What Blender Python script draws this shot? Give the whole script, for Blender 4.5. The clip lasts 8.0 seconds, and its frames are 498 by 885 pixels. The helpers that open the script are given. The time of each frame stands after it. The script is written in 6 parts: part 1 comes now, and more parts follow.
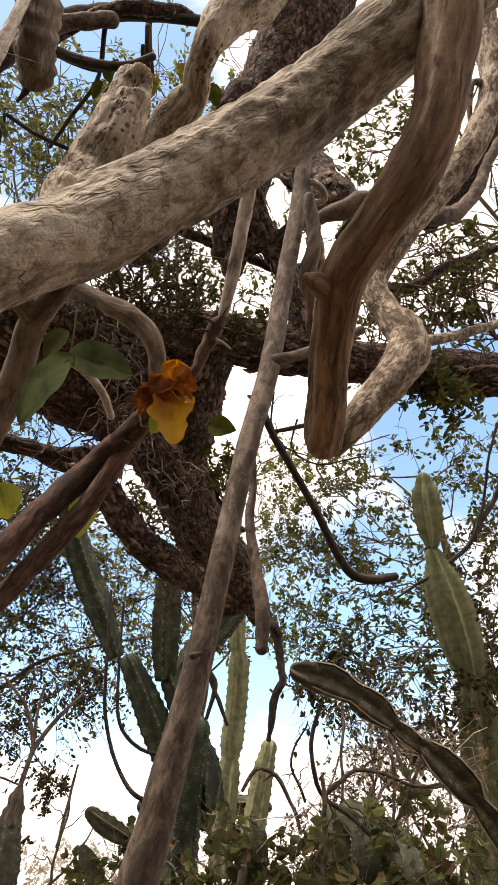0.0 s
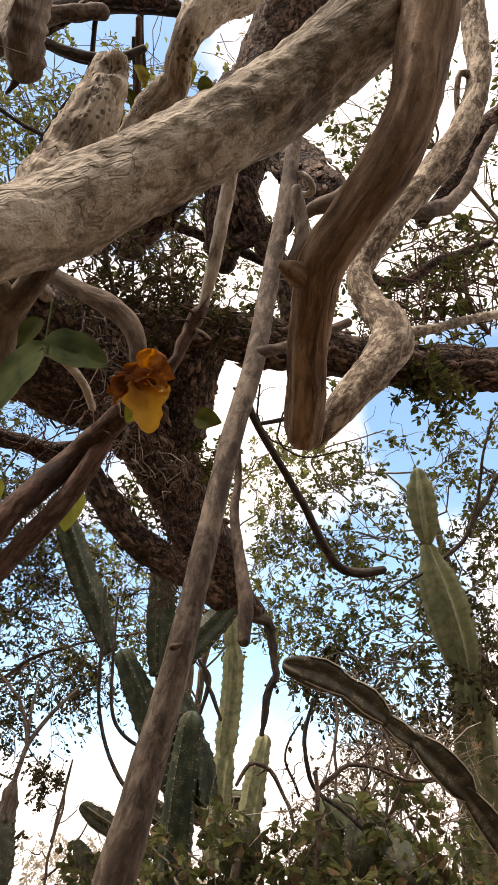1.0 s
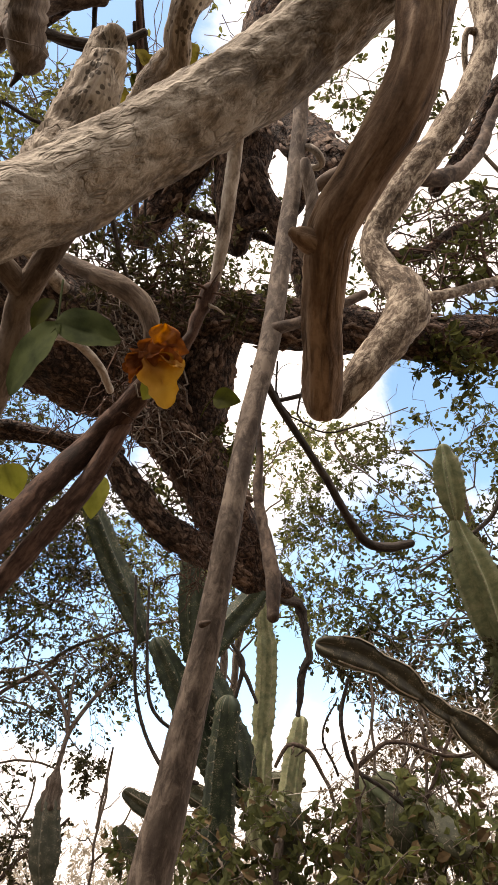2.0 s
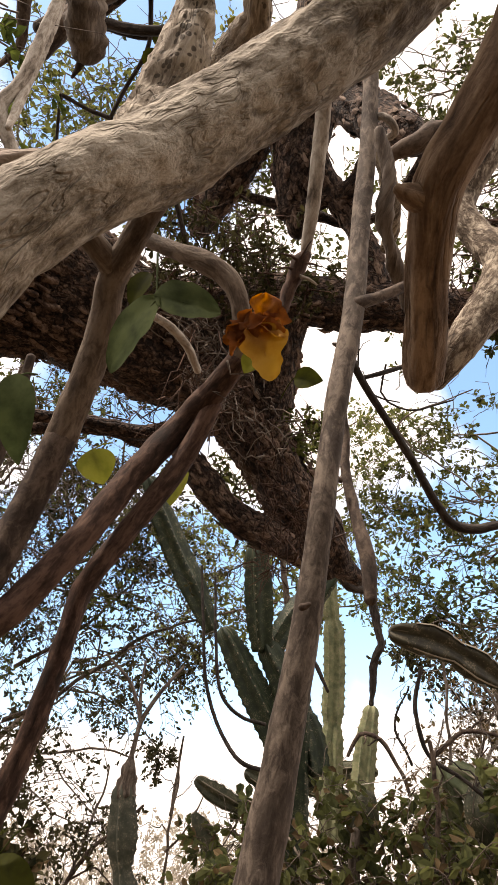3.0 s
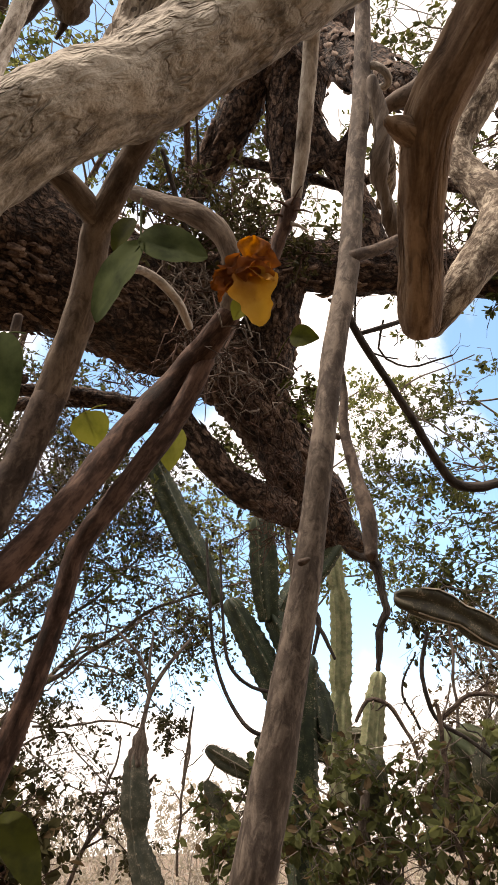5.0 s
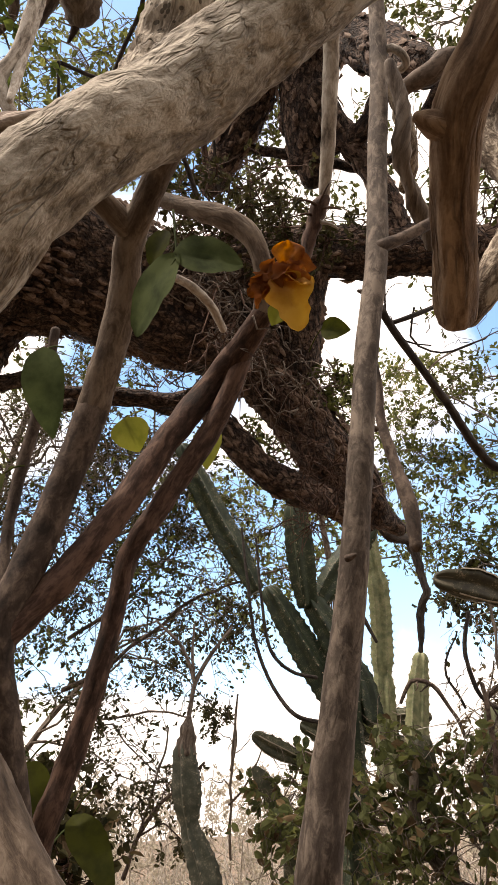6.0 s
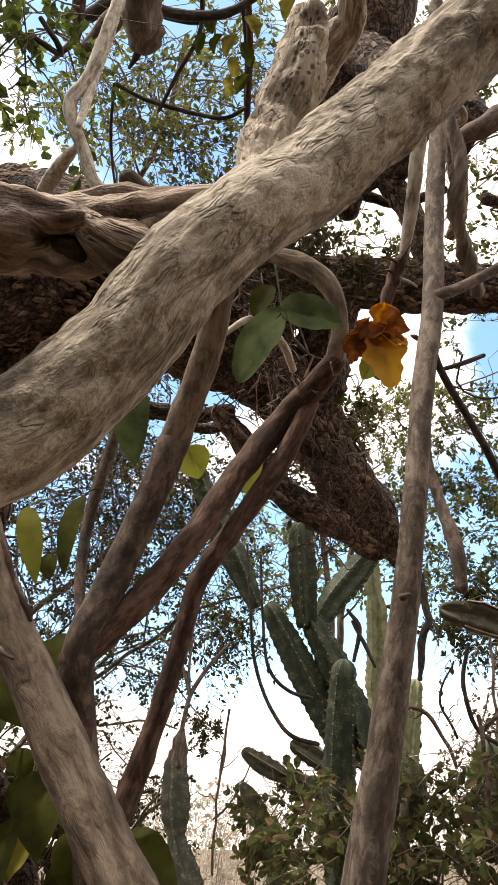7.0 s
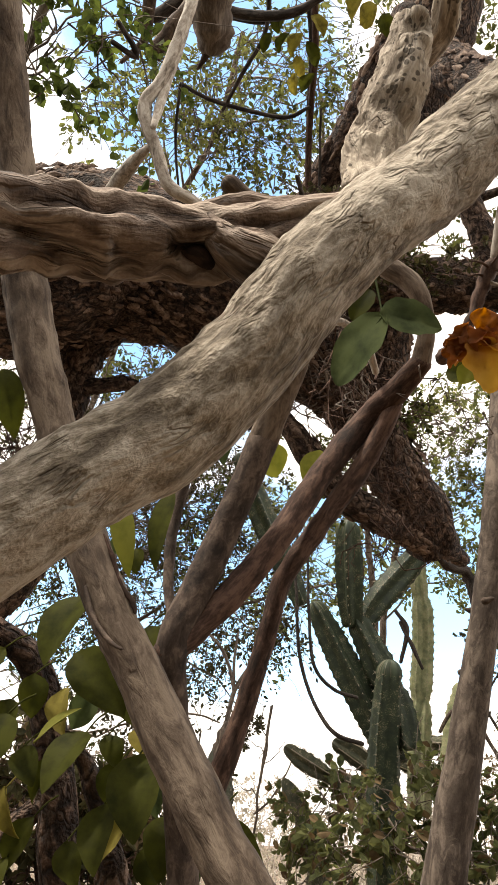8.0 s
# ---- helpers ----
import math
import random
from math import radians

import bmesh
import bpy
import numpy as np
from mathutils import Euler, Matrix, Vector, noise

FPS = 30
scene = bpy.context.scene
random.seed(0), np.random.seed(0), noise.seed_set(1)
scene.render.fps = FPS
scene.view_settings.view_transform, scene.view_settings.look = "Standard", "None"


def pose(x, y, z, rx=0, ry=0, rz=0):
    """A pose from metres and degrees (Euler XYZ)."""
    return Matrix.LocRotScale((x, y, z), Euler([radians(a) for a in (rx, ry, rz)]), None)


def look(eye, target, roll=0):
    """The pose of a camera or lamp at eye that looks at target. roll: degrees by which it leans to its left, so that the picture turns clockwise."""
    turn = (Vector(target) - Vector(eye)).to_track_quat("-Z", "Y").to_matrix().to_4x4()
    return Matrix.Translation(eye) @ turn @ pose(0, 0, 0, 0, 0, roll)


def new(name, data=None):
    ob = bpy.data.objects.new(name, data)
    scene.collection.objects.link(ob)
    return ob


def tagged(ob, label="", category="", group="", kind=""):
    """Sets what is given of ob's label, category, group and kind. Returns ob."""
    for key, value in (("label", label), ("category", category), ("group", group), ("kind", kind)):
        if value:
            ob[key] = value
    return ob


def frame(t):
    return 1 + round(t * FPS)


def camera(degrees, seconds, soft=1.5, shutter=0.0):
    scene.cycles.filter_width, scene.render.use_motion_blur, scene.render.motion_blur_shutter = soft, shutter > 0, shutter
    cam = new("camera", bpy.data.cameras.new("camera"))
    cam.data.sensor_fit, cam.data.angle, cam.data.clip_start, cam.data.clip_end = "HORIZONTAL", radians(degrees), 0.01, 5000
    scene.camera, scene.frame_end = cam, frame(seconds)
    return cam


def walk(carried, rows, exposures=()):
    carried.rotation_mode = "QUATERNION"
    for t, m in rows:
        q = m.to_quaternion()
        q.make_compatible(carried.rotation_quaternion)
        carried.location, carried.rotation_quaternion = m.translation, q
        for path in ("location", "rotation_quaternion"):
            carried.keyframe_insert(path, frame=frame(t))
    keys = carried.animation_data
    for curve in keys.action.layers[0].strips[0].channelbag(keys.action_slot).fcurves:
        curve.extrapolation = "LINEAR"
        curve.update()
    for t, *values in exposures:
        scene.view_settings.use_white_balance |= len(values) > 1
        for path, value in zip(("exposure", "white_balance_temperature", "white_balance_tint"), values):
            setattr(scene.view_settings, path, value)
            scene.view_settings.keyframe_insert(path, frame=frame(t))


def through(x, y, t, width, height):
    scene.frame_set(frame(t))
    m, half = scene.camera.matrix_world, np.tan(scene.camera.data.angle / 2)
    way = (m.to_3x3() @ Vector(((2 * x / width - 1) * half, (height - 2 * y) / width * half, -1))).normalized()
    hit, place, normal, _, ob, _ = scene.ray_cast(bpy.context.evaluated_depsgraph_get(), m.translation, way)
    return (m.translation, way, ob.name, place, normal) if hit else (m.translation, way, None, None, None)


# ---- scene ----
cam = camera(39.19, 8.0, 1.5)
PATH = [
    (0, (0.0022, 0.0013, 1.6014), (0.0021, 1.6566, 2.7238), -0.01),
    (0.5, (0.0099, 0.0124, 1.5975), (0.0228, 1.6784, 2.7039), -0.22),
    (1, (0.0291, 0.0095, 1.5963), (0.0344, 1.6703, 2.7105), -0.08),
    (1.2, (0.0446, 0.0049, 1.5922), (0.0524, 1.6683, 2.7027), -0.75),
    (2.5, (0.0046, 0.0472, 1.5839), (-0.1389, 1.7306, 2.6543), -1.23),
    (3, (-0.0312, 0.0617, 1.5872), (-0.2473, 1.7406, 2.6524), -0.51),
    (3.5, (-0.0162, 0.0701, 1.5830), (-0.1816, 1.7568, 2.6448), -1.19),
    (4, (-0.0274, 0.0997, 1.5802), (-0.1700, 1.8162, 2.5967), -1.33),
    (4.5, (-0.0134, 0.1149, 1.5713), (-0.1482, 1.8455, 2.5646), -1.50),
    (5, (-0.0237, 0.0960, 1.5710), (-0.2552, 1.8090, 2.5769), -1.85),
    (5.2, (-0.0258, 0.0899, 1.5724), (-0.2796, 1.7969, 2.5832), -2.17),
    (6.3, (-0.0570, 0.0537, 1.5919), (-0.3877, 1.7741, 2.5568), -3.54),
    (6.5, (-0.0758, 0.0312, 1.5941), (-0.4069, 1.7476, 2.5658), -2.54),
    (7, (-0.1357, -0.0111, 1.5956), (-0.4345, 1.6928, 2.5994), 0.01),
    (7.5, (-0.1684, -0.0331, 1.5943), (-0.5492, 1.6491, 2.6067), 2.73),
    (8, (-0.2030, -0.0416, 1.5909), (-0.6123, 1.6457, 2.5838), 2.93),
]
walk(cam, [(t, look(eye, target, roll)) for t, eye, target, roll in PATH],
     exposures=[(0.0, 0.80, 7250, 18), (5.0, 0.88, 7150, 17), (6.5, 0.93, 7050, 15), (7.2, 1.03, 6900, 12), (8.0, 1.13, 6950, 11)])

# ---- light: broken cloud, a soft high sun, open sky above the scrub ----
SUN = Vector((-0.30, -0.24, 0.92)).normalized()          # towards the sun


def shade_nodes(tree):
    nodes, links = tree.nodes, tree.links

    def add(kind, ins=(), **props):
        node = nodes.new(kind)
        for key, value in props.items():
            setattr(node, key, value)
        for slot, value in dict(ins).items():
            if isinstance(value, bpy.types.NodeSocket):
                links.new(value, node.inputs[slot])
            else:
                node.inputs[slot].default_value = value
        return node
    return add, links


def make_world():
    world = bpy.data.worlds.new("sky")
    world.use_nodes = True
    world.node_tree.nodes.clear()
    add, links = shade_nodes(world.node_tree)
    sky = add("ShaderNodeTexSky", sky_type="NISHITA", sun_disc=False, sun_elevation=math.asin(SUN.z),
              sun_rotation=math.atan2(SUN.x, SUN.y), air_density=1.0, dust_density=0.6, ozone_density=1.6)
    way = add("ShaderNodeTexCoord").outputs["Generated"]
    high = add("ShaderNodeSeparateXYZ", {0: way}).outputs["Z"]
    puff = add("ShaderNodeTexNoise", {"Vector": way, "Scale": 3.4, "Detail": 9.0, "Roughness": 0.62, "Distortion": 0.35}).outputs["Fac"]
    # thick cloud low down and overhead to the right, thin gaps of blue between
    bank = add("ShaderNodeMapRange", {"Value": high, "From Min": 0.205, "From Max": 0.12, "To Min": 0.0, "To Max": 0.8}, interpolation_type="SMOOTHSTEP").outputs[0]
    gaps = None
    for gap, near, much in GAPS:
        dot = add("ShaderNodeVectorMath", {0: way, 1: Vector(gap).normalized()}, operation="DOT_PRODUCT").outputs["Value"]
        one = add("ShaderNodeMapRange", {"Value": dot, "From Min": near, "From Max": 1.0, "To Min": 0.0, "To Max": much}, interpolation_type="SMOOTHSTEP").outputs[0]
        gaps = one if gaps is None else add("ShaderNodeMath", {0: gaps, 1: one}, operation="MAXIMUM").outputs[0]
    total = add("ShaderNodeMath", {0: puff, 1: bank}, operation="ADD").outputs[0]
    total = add("ShaderNodeMath", {0: total, 1: gaps}, operation="SUBTRACT").outputs[0]
    cover = add("ShaderNodeMapRange", {"Value": total, "From Min": 0.10, "From Max": 0.50}, interpolation_type="SMOOTHSTEP").outputs[0]
    deep = add("ShaderNodeHueSaturation", {"Color": sky.outputs[0], "Hue": 0.488, "Saturation": 1.06}).outputs[0]
    clear = add("ShaderNodeBackground", {"Color": deep, "Strength": 0.22})
    cloud = add("ShaderNodeBackground", {"Color": (1.0, 0.952, 0.90, 1), "Strength": 1.1})
    mix = add("ShaderNodeMixShader", {0: cover, 1: clear.outputs[0], 2: cloud.outputs[0]})
    links.new(mix.outputs[0], add("ShaderNodeOutputWorld").inputs[0])
    scene.world = world


GAPS = [((-0.19, 0.49, 0.85), 0.968, 0.62), ((0.30, 0.77, 0.56), 0.982, 0.5), ((0.12, 0.93, 0.33), 0.968, 0.5),
        ((-0.16, 0.95, 0.27), 0.966, 0.7), ((-0.28, 0.76, 0.58), 0.980, 0.5), ((0.5, 0.8, 0.3), 0.97, 0.4),
        ((-0.25, 0.936, 0.25), 0.984, 0.85), ((-0.41, 0.865, 0.284), 0.975, 0.75)]
make_world()
sun = new("sun", bpy.data.lights.new("sun", "SUN"))
sun.data.energy, sun.data.angle, sun.data.color = 2.8, radians(4), (1.0, 0.93, 0.83)
sun.matrix_basis = look(SUN * 30, (0, 0, 0))


# ---- materials ----
def ramp(add, fac, stops):
    node = add("ShaderNodeValToRGB", {0: fac})
    band = node.color_ramp
    while len(band.elements) < len(stops):
        band.elements.new(0.5)
    for element, (place, colour) in zip(band.elements, stops):
        element.position, element.color = place, (*colour, 1)
    return node.outputs[0]


def bark(name, pale, mid, dark, size=0.02, along=0.35, rough=0.85, bump=0.004, wander=1.2, spots=0.0, crack=0.0, moss=None, crease=0.0, flake=0.0, spread=0.64):
    """Bark whose grain runs along the limb: patches, streaks, fine grain and optional creases shaded in colour, cracks,
    spots and a green film.
    """
    m = bpy.data.materials.new(name)
    m.use_nodes = True
    m.node_tree.nodes.clear()
    add, links = shade_nodes(m.node_tree)
    at = add("ShaderNodeAttribute", attribute_name="grain").outputs["Vector"]
    long = add("ShaderNodeMapping", {"Vector": at, "Scale": (1 / size, 1 / size, along / size)}).outputs[0]
    patch = add("ShaderNodeTexNoise", {"Vector": long, "Scale": 0.45, "Detail": 5.0, "Roughness": 0.6, "Distortion": wander}).outputs["Fac"]
    streak = add("ShaderNodeTexNoise", {"Vector": long, "Scale": 2.2, "Detail": 4.0, "Roughness": 0.65, "Distortion": wander * 0.6}).outputs["Fac"]
    fine = add("ShaderNodeTexNoise", {"Vector": at, "Scale": 260.0, "Detail": 4.0}).outputs["Fac"]
    mix = add("ShaderNodeMath", {0: patch, 1: streak}, operation="ADD").outputs[0]
    mix = add("ShaderNodeMath", {0: fine, 1: 0.16, 2: mix}, operation="MULTIPLY_ADD").outputs[0]
    mix = add("ShaderNodeMapRange", {"Value": mix, "From Min": 1.08 - spread / 2, "From Max": 1.08 + spread / 2}).outputs[0]
    colour = ramp(add, mix, [(0.08, dark), (0.42, mid), (0.78, pale)])
    height = add("ShaderNodeMath", {0: streak, 1: 0.6, 2: patch}, operation="MULTIPLY_ADD").outputs[0]
    height = add("ShaderNodeMath", {0: fine, 1: 0.15, 2: height}, operation="MULTIPLY_ADD").outputs[0]
    # creases are darkened in colour, shade that the soft light leaves out
    if crease:
        lines = add("ShaderNodeMapping", {"Vector": at, "Scale": (1 / size, 1 / size, along * 0.75 / size)}).outputs[0]
        ridge = add("ShaderNodeTexNoise", {"Vector": lines, "Scale": 1.5, "Detail": 3.0, "Roughness": 0.5, "Distortion": 1.0}).outputs["Fac"]
        ridge = add("ShaderNodeMath", {0: add("ShaderNodeMath", {0: ridge, 1: 0.5}, operation="SUBTRACT").outputs[0]}, operation="ABSOLUTE").outputs[0]
        line = add("ShaderNodeMapRange", {"Value": ridge, "From Min": 0.0, "From Max": 0.075}, interpolation_type="SMOOTHSTEP").outputs[0]
        some = add("ShaderNodeMapRange", {"Value": add("ShaderNodeTexNoise", {"Vector": at, "Scale": 0.55 / size, "Detail": 3.0}).outputs["Fac"], "From Min": 0.46, "From Max": 0.62}, interpolation_type="SMOOTHSTEP").outputs[0]
        line = add("ShaderNodeMath", {0: add("ShaderNodeMath", {0: add("ShaderNodeMath", {0: 1.0, 1: line}, operation="SUBTRACT").outputs[0], 1: some}, operation="MULTIPLY").outputs[0], 1: -1.0, 2: 1.0}, operation="MULTIPLY_ADD").outputs[0]
        shade = add("ShaderNodeMapRange", {"Value": line, "To Min": crease * 0.75, "To Max": 0.0}).outputs[0]
        colour = add("ShaderNodeMix", {"Factor": shade, 6: colour, 7: (*dark, 1)}, data_type="RGBA").outputs[2]
        height = add("ShaderNodeMath", {0: line, 1: crease, 2: height}, operation="MULTIPLY_ADD").outputs[0]
    if flake:
        flow = add("ShaderNodeMapping", {"Vector": at, "Scale": (1 / size, 1 / size, along * 0.9 / size)}).outputs[0]
        veins = None
        for scale, share in ((0.5, 0.6), (1.05, 0.5), (2.4, 0.14)):
            vein = add("ShaderNodeTexNoise", {"Vector": flow, "Scale": scale, "Detail": 2.0, "Roughness": 0.6, "Distortion": 0.5}).outputs["Fac"]
            vein = add("ShaderNodeMath", {0: add("ShaderNodeMath", {0: vein, 1: 0.5}, operation="SUBTRACT").outputs[0]}, operation="ABSOLUTE").outputs[0]
            vein = add("ShaderNodeMapRange", {"Value": vein, "From Min": 0.10, "From Max": 0.0, "To Max": share}).outputs[0]
            veins = vein if veins is None else add("ShaderNodeMath", {0: veins, 1: vein}, operation="ADD").outputs[0]
        where = add("ShaderNodeMapRange", {"Value": add("ShaderNodeTexNoise", {"Vector": at, "Scale": 0.4 / size, "Detail": 4.0}).outputs["Fac"], "From Min": 0.42, "From Max": 0.58, "To Min": 0.1}).outputs[0]
        veins = add("ShaderNodeMath", {0: veins, 1: where}, operation="MULTIPLY").outputs[0]
        much = add("ShaderNodeMath", {0: veins, 1: flake}, operation="MULTIPLY", use_clamp=True).outputs[0]
        colour = add("ShaderNodeMix", {"Factor": much, 6: colour, 7: (*pale, 1)}, data_type="RGBA").outputs[2]
        height = add("ShaderNodeMath", {0: veins, 1: flake * 0.7, 2: height}, operation="MULTIPLY_ADD").outputs[0]
    if crack:
        warp = add("ShaderNodeTexNoise", {"Vector": long, "Scale": 1.1, "Detail": 4.0}).outputs["Color"]
        bent = add("ShaderNodeVectorMath", {0: long, 1: add("ShaderNodeVectorMath", {0: warp, "Scale": 1.6}, operation="SCALE").outputs[0]}, operation="ADD").outputs[0]
        far = add("ShaderNodeTexVoronoi", {"Vector": bent, "Scale": 1.5, "Randomness": 1.0}, feature="DISTANCE_TO_EDGE").outputs["Distance"]
        torn = add("ShaderNodeMath", {0: streak, 1: 0.5, 2: far}, operation="MULTIPLY_ADD").outputs[0]
        line = add("ShaderNodeMapRange", {"Value": torn, "From Min": 0.18, "From Max": 0.46}).outputs[0]
        colour = add("ShaderNodeMix", {"Factor": line, 6: (dark[0] * 0.7, dark[1] * 0.7, dark[2] * 0.7, 1), 7: colour}, data_type="RGBA").outputs[2]
        height = add("ShaderNodeMath", {0: line, 1: crack, 2: height}, operation="MULTIPLY_ADD").outputs[0]
    if spots:
        dot = add("ShaderNodeTexVoronoi", {"Vector": at, "Scale": 105.0}).outputs["Distance"]
        lump = add("ShaderNodeTexNoise", {"Vector": at, "Scale": 14.0, "Detail": 2.0}).outputs["Fac"]
        hit = add("ShaderNodeMath", {0: lump, 1: dot}, operation="SUBTRACT").outputs[0]
        hit = add("ShaderNodeMapRange", {"Value": hit, "From Min": 0.24, "From Max": 0.34, "To Max": spots}).outputs[0]
        colour = add("ShaderNodeMix", {"Factor": hit, 6: colour, 7: (*dark, 1)}, data_type="RGBA").outputs[2]
    if moss:
        film = add("ShaderNodeTexNoise", {"Vector": at, "Scale": 9.0, "Detail": 5.0, "Roughness": 0.65}).outputs["Fac"]
        film = add("ShaderNodeMapRange", {"Value": film, "From Min": 0.5, "From Max": 0.72, "To Max": 0.7}).outputs[0]
        colour = add("ShaderNodeMix", {"Factor": film, 6: colour, 7: (*moss, 1)}, data_type="RGBA").outputs[2]
    bumped = add("ShaderNodeBump", {"Height": height, "Strength": 0.9, "Distance": bump}).outputs[0]
    bsdf = add("ShaderNodeBsdfPrincipled", {"Base Color": colour, "Roughness": rough, "Normal": bumped, "Specular IOR Level": 0.25})
    links.new(bsdf.outputs[0], add("ShaderNodeOutputMaterial").inputs[0])
    return m


def leaf_material(name, young, old, through=0.45, gloss=0.45, vary=1.0, veins=30.0):
    """A thin blade: light comes through it, and every leaf differs a little."""
    m = bpy.data.materials.new(name)
    m.use_nodes = True
    m.node_tree.nodes.clear()
    add, links = shade_nodes(m.node_tree)
    each = add("ShaderNodeNewGeometry").outputs["Random Per Island"]
    at = add("ShaderNodeTexCoord").outputs["Object"]
    blotch = add("ShaderNodeTexNoise", {"Vector": at, "Scale": veins, "Detail": 5.0, "Roughness": 0.6}).outputs["Fac"]
    mix = add("ShaderNodeMath", {0: each, 1: vary * 0.7, 2: blotch}, operation="MULTIPLY_ADD").outputs[0]
    mix = add("ShaderNodeMapRange", {"Value": mix, "From Min": 0.3, "From Max": max(0.62, 0.45 + 0.75 * vary)}).outputs[0]
    colour = ramp(add, mix, [(0.1, old), (0.9, young)])
    bumped = add("ShaderNodeBump", {"Height": blotch, "Strength": 0.3, "Distance": 0.001}).outputs[0]
    face = add("ShaderNodeBsdfPrincipled", {"Base Color": colour, "Roughness": gloss + 0.15, "Normal": bumped, "Specular IOR Level": 0.03})
    glow = add("ShaderNodeHueSaturation", {"Color": colour, "Saturation": 1.15, "Value": 1.5}).outputs[0]
    thin = add("ShaderNodeBsdfTranslucent", {"Color": glow})
    both = add("ShaderNodeMixShader", {0: through, 1: face.outputs[0], 2: thin.outputs[0]})
    links.new(both.outputs[0], add("ShaderNodeOutputMaterial").inputs[0])
    return m


def skin(name, light, deep, scar, size=0.06, rough=0.55):
    """Waxy cactus skin with corky scars."""
    m = bpy.data.materials.new(name)
    m.use_nodes = True
    m.node_tree.nodes.clear()
    add, links = shade_nodes(m.node_tree)
    at = add("ShaderNodeAttribute", attribute_name="grain").outputs["Vector"]
    big = add("ShaderNodeTexNoise", {"Vector": at, "Scale": 1 / size, "Detail": 5.0, "Roughness": 0.6}).outputs["Fac"]
    fine = add("ShaderNodeTexNoise", {"Vector": at, "Scale": 8 / size, "Detail": 4.0}).outputs["Fac"]
    colour = ramp(add, big, [(0.35, deep), (0.66, light)])
    cork = add("ShaderNodeMath", {0: big, 1: fine}, operation="MULTIPLY").outputs[0]
    cork = add("ShaderNodeMapRange", {"Value": cork, "From Min": 0.30, "From Max": 0.42, "To Max": 0.75}).outputs[0]
    colour = add("ShaderNodeMix", {"Factor": cork, 6: colour, 7: (*scar, 1)}, data_type="RGBA").outputs[2]
    bumped = add("ShaderNodeBump", {"Height": fine, "Strength": 0.4, "Distance": 0.006}).outputs[0]
    bsdf = add("ShaderNodeBsdfPrincipled", {"Base Color": colour, "Roughness": rough, "Normal": bumped, "Specular IOR Level": 0.35})
    links.new(bsdf.outputs[0], add("ShaderNodeOutputMaterial").inputs[0])
    return m


def earth(name, light, dark):
    m = bpy.data.materials.new(name)
    m.use_nodes = True
    m.node_tree.nodes.clear()
    add, links = shade_nodes(m.node_tree)
    at = add("ShaderNodeTexCoord").outputs["Object"]
    big = add("ShaderNodeTexNoise", {"Vector": at, "Scale": 0.6, "Detail": 8.0, "Roughness": 0.65}).outputs["Fac"]
    fine = add("ShaderNodeTexNoise", {"Vector": at, "Scale": 30.0, "Detail": 6.0}).outputs["Fac"]
    mix = add("ShaderNodeMath", {0: fine, 1: 0.6, 2: big}, operation="MULTIPLY_ADD").outputs[0]
    colour = ramp(add, add("ShaderNodeMapRange", {"Value": mix, "From Min": 0.5, "From Max": 1.1}).outputs[0], [(0.1, dark), (0.8, light)])
    bumped = add("ShaderNodeBump", {"Height": mix, "Strength": 0.8, "Distance": 0.05}).outputs[0]
    bsdf = add("ShaderNodeBsdfPrincipled", {"Base Color": colour, "Roughness": 0.95, "Normal": bumped})
    links.new(bsdf.outputs[0], add("ShaderNodeOutputMaterial").inputs[0])
    return m


PALE = bark("pale_mottled_bark", (0.37, 0.325, 0.26), (0.18, 0.147, 0.106), (0.082, 0.064, 0.045), size=0.026, along=0.42, bump=0.011, wander=0.5, spots=0.2, crease=0.3, flake=0.25, spread=0.42)
PALE_SPOT = bark("pale_spotted_bark", (0.45, 0.39, 0.31), (0.19, 0.15, 0.11), (0.06, 0.047, 0.033), size=0.022, along=0.3, bump=0.006, wander=1.2, spots=0.9, crease=0.5, flake=0.8)
DEAD = bark("weathered_dead_wood", (0.37, 0.30, 0.24), (0.15, 0.105, 0.078), (0.02, 0.012, 0.009), size=0.034, along=0.2, bump=0.014, wander=1.0, crease=0.5, flake=0.3, spread=0.5)
BROWN = bark("brown_smooth_bark", (0.31, 0.225, 0.152), (0.15, 0.098, 0.062), (0.04, 0.024, 0.015), size=0.034, along=0.2, bump=0.005, wander=1.2, crease=0.45)
LICHEN = bark("lichened_bark", (0.42, 0.36, 0.28), (0.12, 0.088, 0.062), (0.035, 0.025, 0.017), size=0.016, along=0.45, bump=0.005, wander=1.3, crease=0.3)
STEM = bark("patchy_stem_bark", (0.18, 0.145, 0.115), (0.058, 0.044, 0.035), (0.026, 0.018, 0.013), size=0.034, along=0.45, bump=0.003, wander=1.3, crease=0.15, flake=0.3)
LEAN = bark("smooth_leaning_bark", (0.20, 0.156, 0.117), (0.082, 0.059, 0.043), (0.028, 0.019, 0.013), size=0.03, along=0.35, bump=0.004, wander=1.0, crease=0.2, flake=0.3)
GREY = bark("grey_brown_stem_bark", (0.135, 0.10, 0.077), (0.054, 0.038, 0.029), (0.02, 0.014, 0.011), size=0.03, along=0.6, bump=0.002, wander=0.9)
RED = bark("reddish_brown_bark", (0.125, 0.074, 0.053), (0.05, 0.028, 0.020), (0.017, 0.010, 0.007), size=0.016, along=0.3, bump=0.002, wander=0.8)
ROUGH = bark("dark_fissured_bark", (0.20, 0.135, 0.10), (0.064, 0.038, 0.028), (0.014, 0.009, 0.007), size=0.04, along=0.7, bump=0.03, wander=1.0, crack=1.0)
